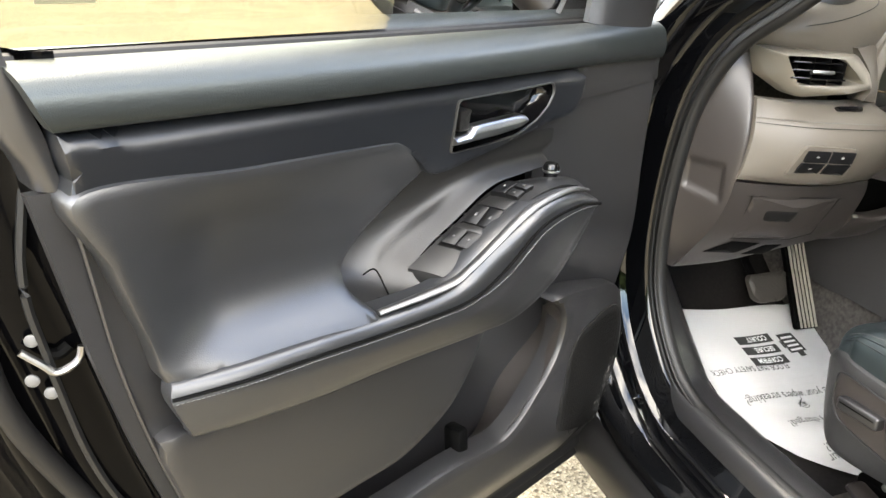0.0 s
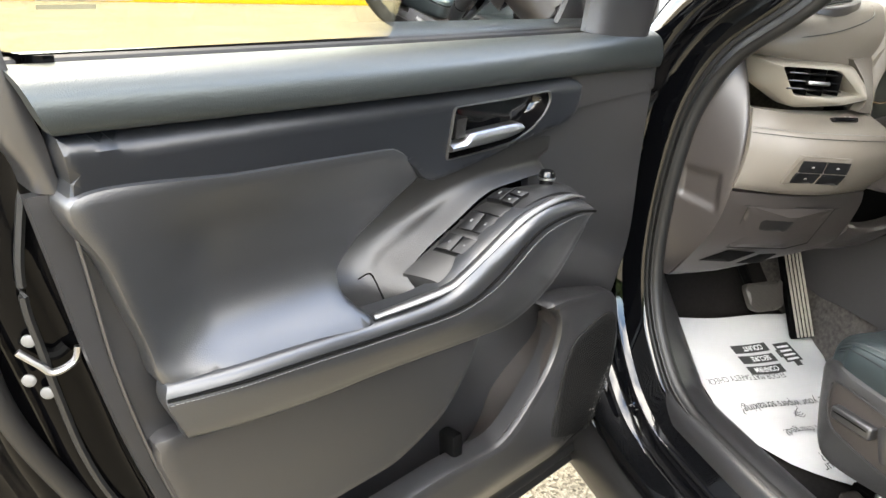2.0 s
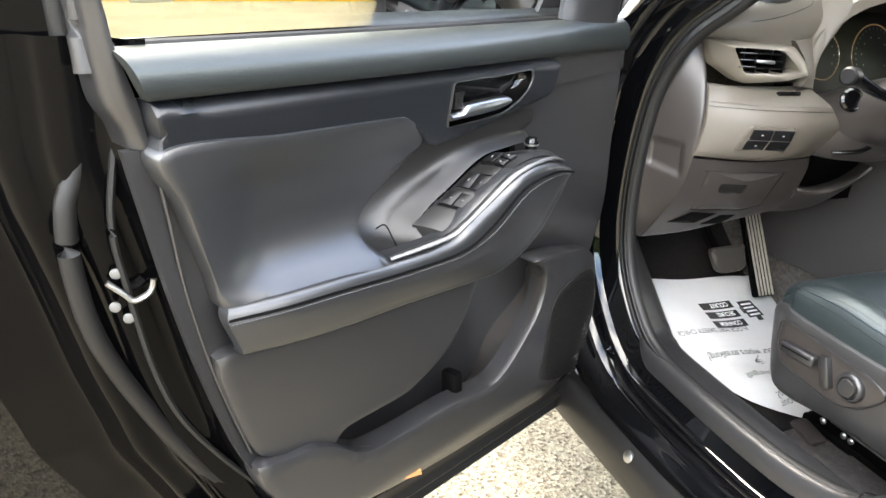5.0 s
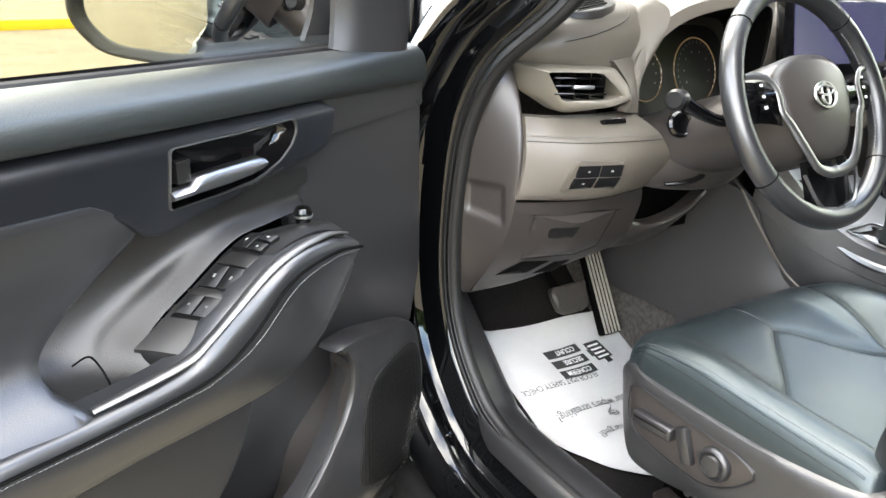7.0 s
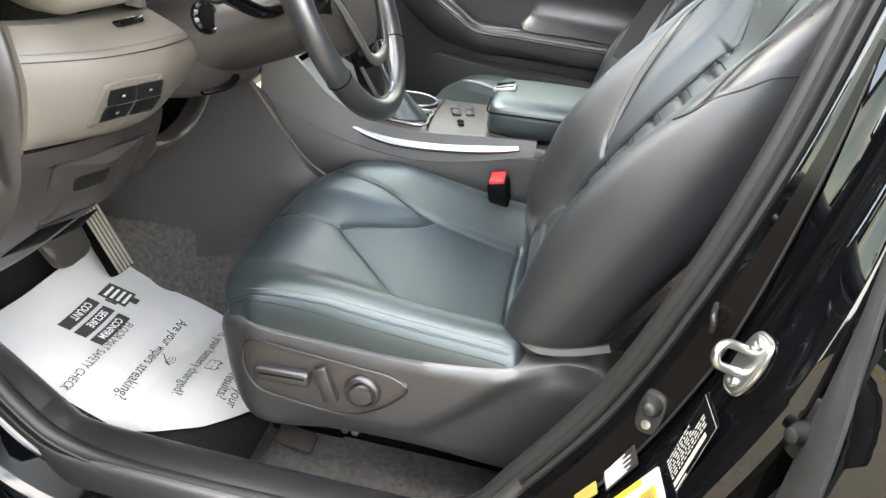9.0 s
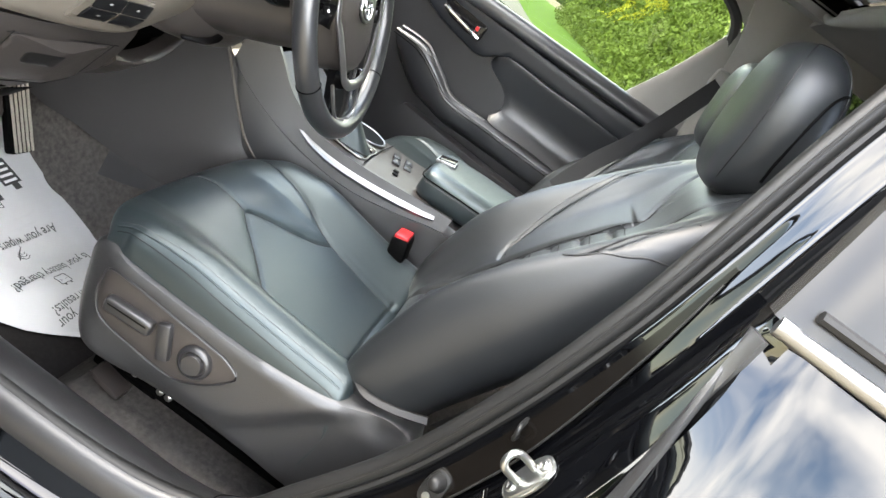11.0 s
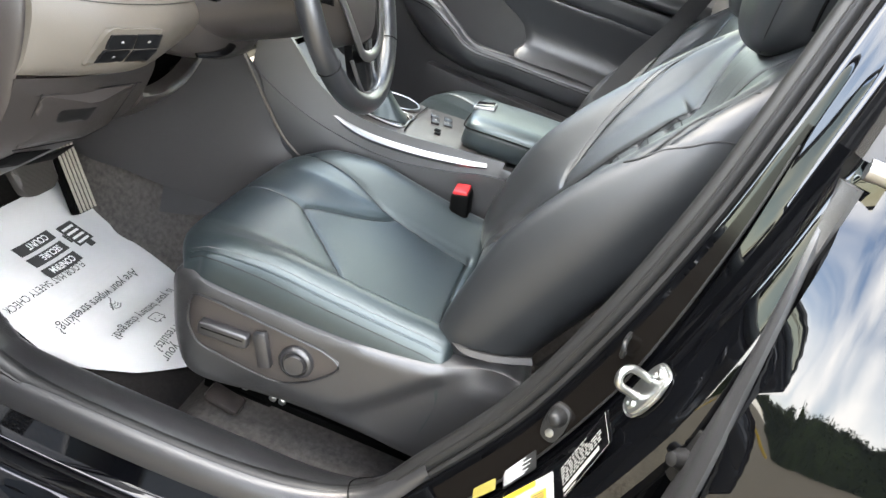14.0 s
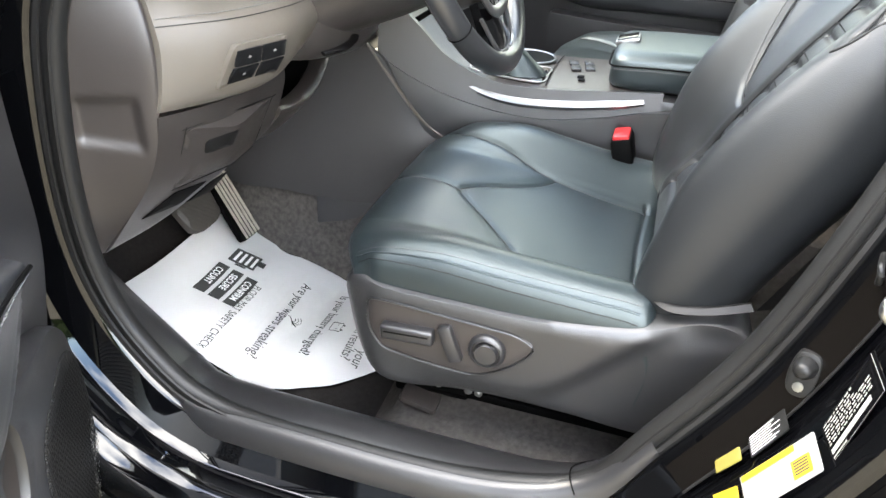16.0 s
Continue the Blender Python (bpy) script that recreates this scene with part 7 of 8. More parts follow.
part("column_skirt", skirt(loft([[(-0.49, 0.99, 0.965), (-0.45, 0.955, 0.955), (-0.37, 0.93, 0.945), (-0.28, 0.955, 0.955), (-0.25, 0.99, 0.965)], [(-0.495, 1.0, 0.935), (-0.45, 0.965, 0.922), (-0.37, 0.94, 0.915), (-0.28, 0.965, 0.922), (-0.245, 1.0, 0.935)], [(-0.495, 1.02, 0.908), (-0.45, 0.99, 0.900), (-0.37, 0.972, 0.896), (-0.28, 0.99, 0.900), (-0.245, 1.02, 0.908)], [(-0.495, 1.06, 0.903), (-0.45, 1.045, 0.896), (-0.37, 1.03, 0.893), (-0.28, 1.045, 0.896), (-0.245, 1.06, 0.903)]], 24, 18), (0, 0.01, 0.004)), dash_low, col)
# Dark sheets set behind the column gap in place of its shade.
part("column_gap_shade", skirt(loft([[(x, 1.12, z) for x in (-0.50, -0.33, -0.13)] for z in (0.76, 0.88, 1.02)], 6, 6), (0, 0.01, 0)), dark_m, col, "dark sheet standing for the shade in the gap under the steering column")
part("lower_shelf", skirt(loft([[(-0.457, 1.050, 0.822), (-0.40, 1.052, 0.815), (-0.32, 1.060, 0.824), (-0.24, 1.075, 0.85)], [(-0.457, 1.05, 0.81), (-0.40, 1.045, 0.805), (-0.32, 1.05, 0.815), (-0.24, 1.065, 0.845)], [(-0.457, 1.085, 0.768), (-0.40, 1.085, 0.762), (-0.33, 1.09, 0.768), (-0.25, 1.10, 0.80)], [(-0.457, 1.115, 0.748), (-0.40, 1.115, 0.744), (-0.33, 1.12, 0.748), (-0.25, 1.14, 0.775)]], 24, 18), (0, 0.02, 0.0)), dash_low, col, "dark panel under the column")
part("shelf_gap_shade", skirt(loft([[(-0.47, 1.13, z), (-0.36, 1.13, z), (-0.20, 1.14, z)] for z in (0.80, 0.90, 1.0)], 6, 6), (0, 0.01, 0)), dark_m, col)
part("release_lever", tube([(-0.50, 0.955, 0.925), (-0.475, 0.94, 0.928), (-0.45, 0.935, 0.932), (-0.43, 0.938, 0.936)], [0.006, 0.008, 0.006], 8, 16, flat=0.5), piano, col)
stalk = part("stalk", tube([WC - wn_ * 0.06 + wx * -0.06, WC - wn_ * 0.075 + wx * -0.12 + wy * 0.005, Vector((-0.552, 0.909, 1.074))], [0.008, 0.009, 0.012], 10, 20), piano, col, "black indicator stalk")
part("stalk_knob", lathe([(0.011, 0), (0.016, 0.004), (0.016, 0.024), (0.012, 0.028)], Matrix.Translation((-0.545, 0.911, 1.073)) @ Vector((-0.9, -0.3, 0.1)).to_track_quat("Z", "Y").to_matrix().to_4x4(), 18), switch_m, stalk)
part("start_button", lathe([(0.022, 0), (0.022, 0.006), (0.018, 0.009), (0.016, 0.007)], Matrix.Translation((-0.478, 0.962, 1.02)) @ Vector((-0.3, -0.85, 0.35)).to_track_quat("Z", "Y").to_matrix().to_4x4(), 24), piano, col)


# ---- centre console ----
con = thing("centre_console", (0, 0.75, 0.4), "dark centre console with silver edge trim and grey top", "console")
part("side", skirt(loft([[(-0.20, 1.14, 0.95), (-0.185, 1.0, 0.84), (-0.165, 0.90, 0.785), (-0.145, 0.80, 0.755), (-0.135, 0.70, 0.748), (-0.13, 0.60, 0.765), (-0.13, 0.50, 0.79), (-0.13, 0.35, 0.80)], [(-0.205, 1.13, 0.80), (-0.19, 1.0, 0.75), (-0.17, 0.90, 0.72), (-0.15, 0.80, 0.705), (-0.14, 0.70, 0.70), (-0.135, 0.60, 0.71), (-0.135, 0.50, 0.72), (-0.135, 0.35, 0.72)], [(-0.20, 1.12, 0.60), (-0.185, 1.0, 0.58), (-0.17, 0.90, 0.56), (-0.15, 0.80, 0.55), (-0.145, 0.7, 0.54), (-0.14, 0.6, 0.54), (-0.14, 0.5, 0.54), (-0.14, 0.35, 0.54)], [(-0.20, 1.12, 0.40), (-0.19, 1.0, 0.40), (-0.18, 0.9, 0.40), (-0.16, 0.8, 0.4), (-0.15, 0.7, 0.4), (-0.15, 0.6, 0.4), (-0.15, 0.5, 0.4), (-0.15, 0.35, 0.4)]], 50, 24), (0.01, 0, 0)), card, con)
part("side_far", skirt(loft([[(0.16, 1.1, 0.9), (0.14, 0.8, 0.78), (0.13, 0.35, 0.80)], [(0.16, 1.1, 0.4), (0.15, 0.8, 0.4), (0.14, 0.35, 0.4)]], 16, 8), (-0.01, 0, 0)), card, con)
part("edge_trim", tube([(-0.146, 0.95, 0.868), (-0.142, 0.908, 0.835), (-0.139, 0.87, 0.809), (-0.136, 0.83, 0.788), (-0.134, 0.785, 0.776), (-0.133, 0.73, 0.774), (-0.131, 0.65, 0.781), (-0.128, 0.57, 0.794), (-0.124, 0.53, 0.803)], [0.002, 0.0045, 0.0065, 0.008, 0.0095, 0.0095, 0.0095, 0.0095, 0.0065], 8, 60, flat=0.9), satin, con, "satin silver edge trim")
part("upper_side", skirt(loft([[(-0.172, 1.0, 0.955), (-0.158, 0.93, 0.89), (-0.148, 0.88, 0.842), (-0.132, 0.80, 0.805), (-0.12, 0.70, 0.80), (-0.115, 0.60, 0.81), (-0.115, 0.50, 0.82)], [(-0.184, 1.0, 0.83), (-0.17, 0.93, 0.788), (-0.16, 0.88, 0.765), (-0.142, 0.8, 0.745), (-0.132, 0.70, 0.74), (-0.127, 0.6, 0.757), (-0.124, 0.5, 0.78)]], 30, 6), (0.01, 0, 0)), card, con)
ctop = part("top_panel", skirt(loft([[(-0.15, 0.98, 0.86), (-0.135, 0.88, 0.815), (-0.12, 0.78, 0.80), (-0.115, 0.68, 0.80), (-0.113, 0.56, 0.81)], [(0.0, 0.98, 0.862), (0, 0.88, 0.818), (0, 0.78, 0.804), (0, 0.68, 0.804), (0, 0.56, 0.812)], [(0.14, 0.98, 0.86), (0.135, 0.88, 0.815), (0.12, 0.78, 0.80), (0.115, 0.68, 0.80), (0.113, 0.56, 0.81)]], 24, 16), (0, 0, -0.012)), dash_low, con, "grey console top panel")
part("stack_front", skirt(loft([[(-0.16, 0.99, 0.865), (0, 0.99, 0.868), (0.15, 0.99, 0.865)], [(-0.165, 1.06, 0.93), (0, 1.05, 0.93), (0.16, 1.06, 0.93)], [(-0.17, 1.07, 1.02), (0, 1.06, 1.02), (0.17, 1.07, 1.02)]], 14, 14), (0, 0.02, 0)), dash_low, con)
gate = part("shift_gate", pad(rounded([(-0.098, 0.845), (-0.012, 0.845), (-0.012, 0.715), (-0.098, 0.715)], 0.014), lambda a, b_, h: Vector((a, b_, h)), lambda a, b_: 0.8055 + 0.12 * max(0, b_ - 0.80), 0.003, 0.006, 0.02), piano, con, "gloss black shift gate")
part("gate_rim", tube([(-0.102, 0.845, 0.812), (-0.055, 0.85, 0.813), (-0.008, 0.845, 0.812), (-0.008, 0.78, 0.806), (-0.008, 0.715, 0.806), (-0.055, 0.711, 0.806), (-0.102, 0.715, 0.806), (-0.102, 0.78, 0.806)], 0.0022, 6, 60, closed=True), satin, gate)
boot = part("shift_boot", loft([[(-0.055 + r0 * math.cos(q) * (1 + 0.10 * math.cos(4 * q + 9 * z0)), 0.765 + dy + r0 * 1.35 * math.sin(q), z0) for q in np.linspace(0, 6.283, 17)[:-1]] for r0, dy, z0 in ((0.036, -0.004, 0.806), (0.032, 0.0, 0.815), (0.024, 0.01, 0.832), (0.017, 0.022, 0.852), (0.013, 0.03, 0.868))], 40, 16, closed=True, cap=True), leather, con, "creased leather shift boot")
part("shift_collar", lathe([(0.013, 0), (0.014, 0.002), (0.014, 0.010), (0.011, 0.012)], Matrix.Translation((-0.055, 0.796, 0.866)), 18), chrome, con, "chrome collar below the shift knob")
part("shift_knob", loft([[(-0.055 + r0 * math.cos(q), 0.797 + dy + r0 * 1.2 * math.sin(q), z0) for q in np.linspace(0, 6.283, 9)[:-1]] for r0, dy, z0 in ((0.012, 0.0, 0.876), (0.019, 0.004, 0.89), (0.023, 0.006, 0.915), (0.018, 0.008, 0.935), (0.006, 0.008, 0.94))], 24, 14, closed=True, cap=True), piano, con, "gloss black shift knob")
CUP = [(0.052 + 0.046 * math.cos(q), 0.765 + 0.05 * math.sin(q)) for q in np.linspace(0, 6.283, 17)[:-1]]
cup = part("cup_holder", tube([(a, b_, 0.8065) for a, b_ in CUP], 0.0028, 8, 60, closed=True), satin, con, "thin silver rim round the cup holder")
bm = bmesh.new()
rings = [[bm.verts.new((0.052 + (a - 0.052) * k, 0.765 + (b_ - 0.765) * k, z0)) for a, b_ in CUP] for k, z0 in ((1.0, 0.8085), (0.97, 0.8075), (0.8, 0.807), (0.3, 0.8065))]
for va, vb in zip(rings, rings[1:]):
    for i in range(len(va)):
        bm.faces.new((va[i], va[(i + 1) % len(va)], vb[(i + 1) % len(va)], vb[i]))
bm.faces.new(rings[-1])
part("cup_well", bm, dark_m, cup, "dark cup holder well")
for x, y in ((-0.055, 0.648), (-0.036, 0.652)):
    part("socket", box((0.013, 0.012, 0.003), Matrix.Translation((x, y, 0.8065)), 0.001), dark_m, ctop)
for x, y in ((0.012, 0.668), (0.045, 0.676), (0.022, 0.642), (0.055, 0.648)):
    part("key", box((0.028, 0.018, 0.006), Matrix.Translation((x, y, 0.8075)) @ pose(0, 0, 0, 0, 0, 12), 0.002), pod_m, ctop)
    part("key_mark", box((0.008, 0.003, 0.001), Matrix.Translation((x, y, 0.8108)) @ pose(0, 0, 0, 0, 0, 12), 0.0), thread, ctop)
part("seam", tube([(-0.11, 0.705, 0.8045), (-0.02, 0.708, 0.8065), (0.10, 0.705, 0.8045)], 0.001, 5, 12), dark_m, ctop)
LID = ((0.600, 0.015, 0.075, 0.836, 0.018), (0.597, 0.015, 0.094, 0.837, 0.028), (0.585, 0.015, 0.104, 0.838, 0.035), (0.56, 0.015, 0.107, 0.839, 0.037), (0.48, 0.015, 0.108, 0.843, 0.038), (0.35, 0.015, 0.106, 0.848, 0.036), (0.28, 0.015, 0.09, 0.848, 0.024))
lid = part("armrest_lid", loft([[(x0 + w * math.copysign(abs(math.cos(q)) ** 0.42, math.cos(q)), y, z0 + hh * math.copysign(abs(math.sin(q)) ** 0.5, math.sin(q))) for q in np.linspace(0, 6.283, 21)[:-1]] for y, x0, w, z0, hh in LID], 80, 36, closed=True, cap=True), leather, con, "padded leather armrest lid with stitched edge")
part("seam", tube([(0.02, 0.604, 0.848), (-0.06, 0.603, 0.848), (-0.083, 0.597, 0.849), (-0.0925, 0.58, 0.851), (-0.0945, 0.5, 0.856), (-0.0925, 0.34, 0.861)], 0.0016, 6, 60), dark_m, lid)
part("stitching", stitches([(0.02, 0.604, 0.8435), (-0.06, 0.603, 0.8435), (-0.084, 0.597, 0.8445), (-0.0935, 0.58, 0.846), (-0.0955, 0.5, 0.851), (-0.0935, 0.34, 0.856)]), thread, lid)
latch_b = part("latch_button", box((0.044, 0.045, 0.010), Matrix.Translation((0.012, 0.580, 0.874)) @ pose(0, 0, 0, -16, 0, 0), 0.004), satin, lid, "silver-edged lid latch")
part("latch_face", box((0.036, 0.036, 0.003), Matrix.Translation((0.012, 0.581, 0.8795)) @ pose(0, 0, 0, -16, 0, 0), 0.001), piano, latch_b)
part("bin", box((0.22, 0.28, 0.20), Matrix.Translation((0.005, 0.44, 0.705)), 0.01), card, con)
part("footwell_side", skirt(loft([[(-0.155, 0.83, 0.665), (-0.17, 0.91, 0.715), (-0.19, 0.955, 0.78), (-0.203, 1.01, 0.855), (-0.222, 1.2, 0.88), (-0.225, 1.5, 0.88)], [(-0.17, 0.845, 0.62), (-0.195, 0.945, 0.665), (-0.21, 1.02, 0.71), (-0.218, 1.10, 0.735), (-0.224, 1.26, 0.74), (-0.225, 1.5, 0.76)], [(-0.185, 0.87, 0.575), (-0.207, 1.0, 0.553), (-0.212, 1.1, 0.548), (-0.214, 1.2, 0.549), (-0.215, 1.3, 0.547), (-0.216, 1.5, 0.60)]], 50, 30), (0.008, 0, 0)), well_m, con, "smooth grey footwell side panel")
part("panel_edge", tube([(-0.158, 0.845, 0.678), (-0.172, 0.912, 0.722), (-0.191, 0.957, 0.785), (-0.204, 1.012, 0.862)], 0.003, 8, 30), dash_m, con, "pale edge strip of the footwell panel")

# ---- seats ----
def make_seat(xc, name, label):
    s_ = thing(name, (xc, 0.6, 0.36), label, "car seat", group="front seats")
    # cushion
    half = [(0.255, -0.055), (0.260, -0.03), (0.261, -0.005), (0.256, 0.016), (0.246, 0.031), (0.228, 0.040), (0.205, 0.038), (0.175, 0.024), (0.15, 0.012), (0.128, 0.004), (0.06, 0.001)]
    cross = [(-a, b_) for a, b_ in half] + [(0, 0.0)] + [(a, b_) for a, b_ in reversed(half)]
    spine = cr([(0.468, 0.60), (0.462, 0.65), (0.47, 0.682), (0.49, 0.693), (0.55, 0.697), (0.65, 0.703), (0.75, 0.712), (0.81, 0.715), (0.855, 0.711), (0.888, 0.698), (0.907, 0.674), (0.910, 0.648), (0.903, 0.62)], 230)
    cs = cr(cross, 210)
    bow = lambda pts: [tuple(v) for v in cr(pts, 24)]
    seams = [bow([(0.03, 0.915), (0.03, 0.88), (0.024, 0.83), (0.012, 0.78)]), bow([(0.012, 0.78), (-0.01, 0.763), (-0.06, 0.717), (-0.10, 0.682), (-0.135, 0.655)]), bow([(0.012, 0.78), (0.035, 0.76), (0.07, 0.71), (0.10, 0.672), (0.135, 0.645)]),
             bow([(-0.135, 0.655), (-0.13, 0.60), (-0.125, 0.54), (-0.12, 0.46)]), bow([(0.205, 0.875), (0.19, 0.82), (0.168, 0.75), (0.138, 0.66), (0.128, 0.58), (0.122, 0.49)]), bow([(-0.14, 0.492), (0.0, 0.496), (0.14, 0.492)])]

    def dip(x, y):
        """The middle of the cushion sinks towards its rear."""
        return float(np.interp(y, [0.36, 0.49, 0.65, 0.80, 0.88], [0.027, 0.026, 0.012, 0.003, 0.0])) * ss(0.215, 0.12, abs(x))
    flat_x, flat_y, flat_z = [], [], []
    for p in spine:
        fade = 1 - 0.72 * ss(0.70, 0.89, p[0])
        for c in cs:
            tuck = ss(0.70, 0.64, p[1]) * ss(0.8, 0.86, p[0])
            x = c[0] * (1 - 0.045 * ss(0.8, 0.9, p[0]) - 0.10 * tuck)
            low_in = 1 - 0.45 * ss(0.74, 0.5, p[0]) * ss(0.0, 0.15, c[0] if xc < 0 else -c[0])
            flat_x.append(x)
            flat_y.append(p[0] - (0.042 + 0.02 * tuck) * (abs(c[0]) / 0.258) ** 4 * ss(0.80, 0.89, p[0]) - 0.018 * tuck)
            flat_z.append(p[1] + (c[1] * fade * low_in if c[1] > 0 else c[1]) - dip(x, p[0]))
    fx, fy, fz = np.array(flat_x), np.array(flat_y), np.array(flat_z)
    groove = np.min([near_all(fx, fy, l) for l in seams], axis=0)
    top_side = (np.abs(fx) < 0.225) & (fz > 0.65)
    swell = near_all(fx, fy, [(-0.13, 0.655), (0.012, 0.78), (0.135, 0.645)])
    ahead = fy > np.interp(fx, [-0.135, 0.012, 0.135], [0.655, 0.78, 0.645])
    fz = fz - np.where(top_side, 0.0022 * np.exp(-(groove / 0.003) ** 2) + 0.0022 * np.exp(-groove / 0.012), 0)
    fz = fz + np.where(top_side & ahead & (np.abs(fx) < 0.14), 0.0022 * np.exp(-swell / 0.06) * (1 - np.exp(-(swell / 0.012) ** 2)), 0)
    crease = np.array([noise.noise(Vector((a * 9, b_ * 9, 2 + xc))) + 0.5 * noise.noise(Vector((a * 26, b_ * 20, 7 + xc))) for a, b_ in zip(fx, fy)])
    fz = fz + np.where(top_side, 0.0005 * crease, 0)
    bm = bmesh.new()
    vs = [bm.verts.new((xc + a, b_, c)) for a, b_, c in zip(fx, fy, fz)]
    m_ = len(cs)
    for j in range(len(spine) - 1):
        for i in range(m_ - 1):
            k = j * m_ + i
            bm.faces.new((vs[k], vs[k + 1], vs[k + m_ + 1], vs[k + m_]))
    cu = part("cushion", bm, leather, s_, "black leather cushion with a V-shaped centre panel", 60)

    def lie(q, lift=0.0):
        """A point on the cushion's top."""
        d2 = (fx - q[0]) ** 2 + (fy - q[1]) ** 2 + np.where(fz < 0.645, 1, 0)
        k = np.argpartition(d2, 6)[:6]
        w = 1 / (d2[k] + 1e-6)
        return Vector((xc + q[0], q[1], float(np.sum(fz[k] * w) / np.sum(w)) + lift))
    for l in seams:
        part("seam", tube([lie(q, -0.0001) for q in l], 0.0008, 5, 60), rubber, cu)
    part("centre_stitching", stitches([lie((q[0] - 0.004, q[1]), 0.0006) for q in seams[0][3:]], 0.0045, 0.0032, 0.0006), thread, cu)
    start, stop = min(k for k, p in enumerate(spine) if p[0] > 0.482 and p[1] > 0.69), max(k for k, p in enumerate(spine) if p[1] > 0.695)

    def along(x, up, lift):
        """A line running forwards on the cushion, at a place of its cross-section."""
        col = min(range(m_), key=lambda k: (cs[k][0] - x) ** 2 + (cs[k][1] - up) ** 2)
        return [Vector((xc + fx[k * m_ + col] + math.copysign(lift, x) * 0.6, fy[k * m_ + col], fz[k * m_ + col] + lift * 0.8)) for k in range(start, stop, 5)]
    for s in (-1, 1):
        part("piping", tube(along(s * 0.252, 0.025, 0.0), 0.0016, 6, 90), leather, cu)
        part("piping_seam", tube(along(s * 0.2565, 0.014, -0.0002), 0.0007, 6, 90), rubber, cu)
        part("edge_stitching", stitches(along(s * 0.245, 0.033, 0.0008), 0.0045, 0.0032, 0.0005), thread, cu)
    # backrest
    st_ = [(0.478, 0.70, 0.222, 0.10, 0.012), (0.474, 0.735, 0.238, 0.11, 0.022), (0.458, 0.79, 0.243, 0.115, 0.03), (0.425, 0.87, 0.246, 0.12, 0.042), (0.38, 0.955, 0.248, 0.12, 0.04), (0.33, 1.04, 0.243, 0.115, 0.028), (0.282, 1.11, 0.232, 0.105, 0.022), (0.245, 1.17, 0.208, 0.09, 0.012), (0.215, 1.21, 0.170, 0.07, 0.004), (0.19, 1.232, 0.12, 0.04, 0.0)]
    n_u, n_v = 330, 230
    keys = cr(st_, n_v)
    EDGE_Z, EDGE_X = [0.70, 0.80, 0.834, 0.88, 0.922, 0.97, 1.016, 1.058, 1.086], [0.112, 0.110, 0.106, 0.095, 0.085, 0.073, 0.058, 0.047, 0.034]
    RUNGS = [1.058 - 0.0447 * k for k in range(8)]
    inner_wing = [(0.107, 0.887), (0.118, 0.891), (0.134, 0.906), (0.155, 0.955), (0.168, 1.003), (0.179, 1.053), (0.192, 1.10), (0.190, 1.135), (0.178, 1.165)]
    wing = [[(-q, z) for q, z in ((0.223, 1.042), (0.2215, 1.06), (0.214, 1.09), (0.202, 1.117), (0.196, 1.14), (0.188, 1.163))], inner_wing]
    yoke = [[(sx * q, z) for q, z in ((0.036, 1.090), (0.046, 1.10), (0.066, 1.125), (0.082, 1.16), (0.105, 1.20))] for sx in (-1, 1)]
    across, heights, bases, ways = [], [], [], []
    for j, k in enumerate(keys):
        y, z, hw, th, bo = k
        a, b_ = keys[max(0, j - 1)], keys[min(n_v - 1, j + 1)]
        t = Vector((0, b_[0] - a[0], b_[1] - a[1])).normalized()
        dip = -0.028 * ss(0.70, 0.82, z) * ss(1.19, 1.08, z)
        e = float(np.interp(z, EDGE_Z, EDGE_X)) / hw
        step = ss(1.094, 1.086, z) * ss(0.70, 0.74, z)
        prof = [(0, dip), (e * 0.5, dip), (e - 0.035, dip), (e - 0.006, dip - 0.0012 * step), (e + 0.012, dip + 0.0045 * step), (e + 0.05, dip * 0.97 + 0.0065 * step), (0.54, dip * 0.5 + 0.002), (0.65, bo * 0.25 + dip * 0.22), (0.77, bo * 0.8), (0.87, bo * 1.04), (0.94, bo * 0.8), (0.992, bo * 0.2 - th * 0.08), (1.0, -th * 0.4), (0.94, -th * 0.8), (0.7, -th), (0.3, -th)]
        for c in cr([(q[0] * hw, q[1]) for q in prof] + [(-q[0] * hw, q[1]) for q in reversed(prof[1:])], n_u, True):
            across.append(c[0])
            heights.append(c[1])
            bases.append((y, z))
            ways.append((t.z, -t.y))
    ax, he = np.array(across), np.array(heights)
    zb = np.array([p[1] for p in bases])
    half = np.interp(zb, EDGE_Z, EDGE_X)
    front_side = (he > -0.04) & (np.abs(ax) < 0.226)
    in_panel = front_side & (np.abs(ax) < half - 0.001) & (zb < 1.088)
    rung = np.min([np.abs(zb - z) for z in RUNGS], axis=0)
    he = he - np.where(in_panel, 0.0034 * np.exp(-(rung / 0.0045) ** 2) + 0.002 * np.exp(-rung / 0.012), 0)
    d2 = np.min([near_all(ax, zb, l) for l in wing], axis=0)
    d3 = np.min([near_all(ax, zb, l) for l in yoke], axis=0)
    he = he - np.where(front_side, 0.003 * np.exp(-(d2 / 0.004) ** 2) + 0.003 * np.exp(-d2 / 0.016) + 0.0025 * np.exp(-(d3 / 0.004) ** 2) + 0.002 * np.exp(-d3 / 0.014), 0)
    fold = np.array([noise.noise(Vector((a * 8, b_ * 7, 4 + xc))) + 0.4 * noise.noise(Vector((a * 24, b_ * 18, 1 + xc))) for a, b_ in zip(ax, zb)])
    he = he + np.where(front_side & ~in_panel, 0.0007 * fold, 0)
    bm = bmesh.new()
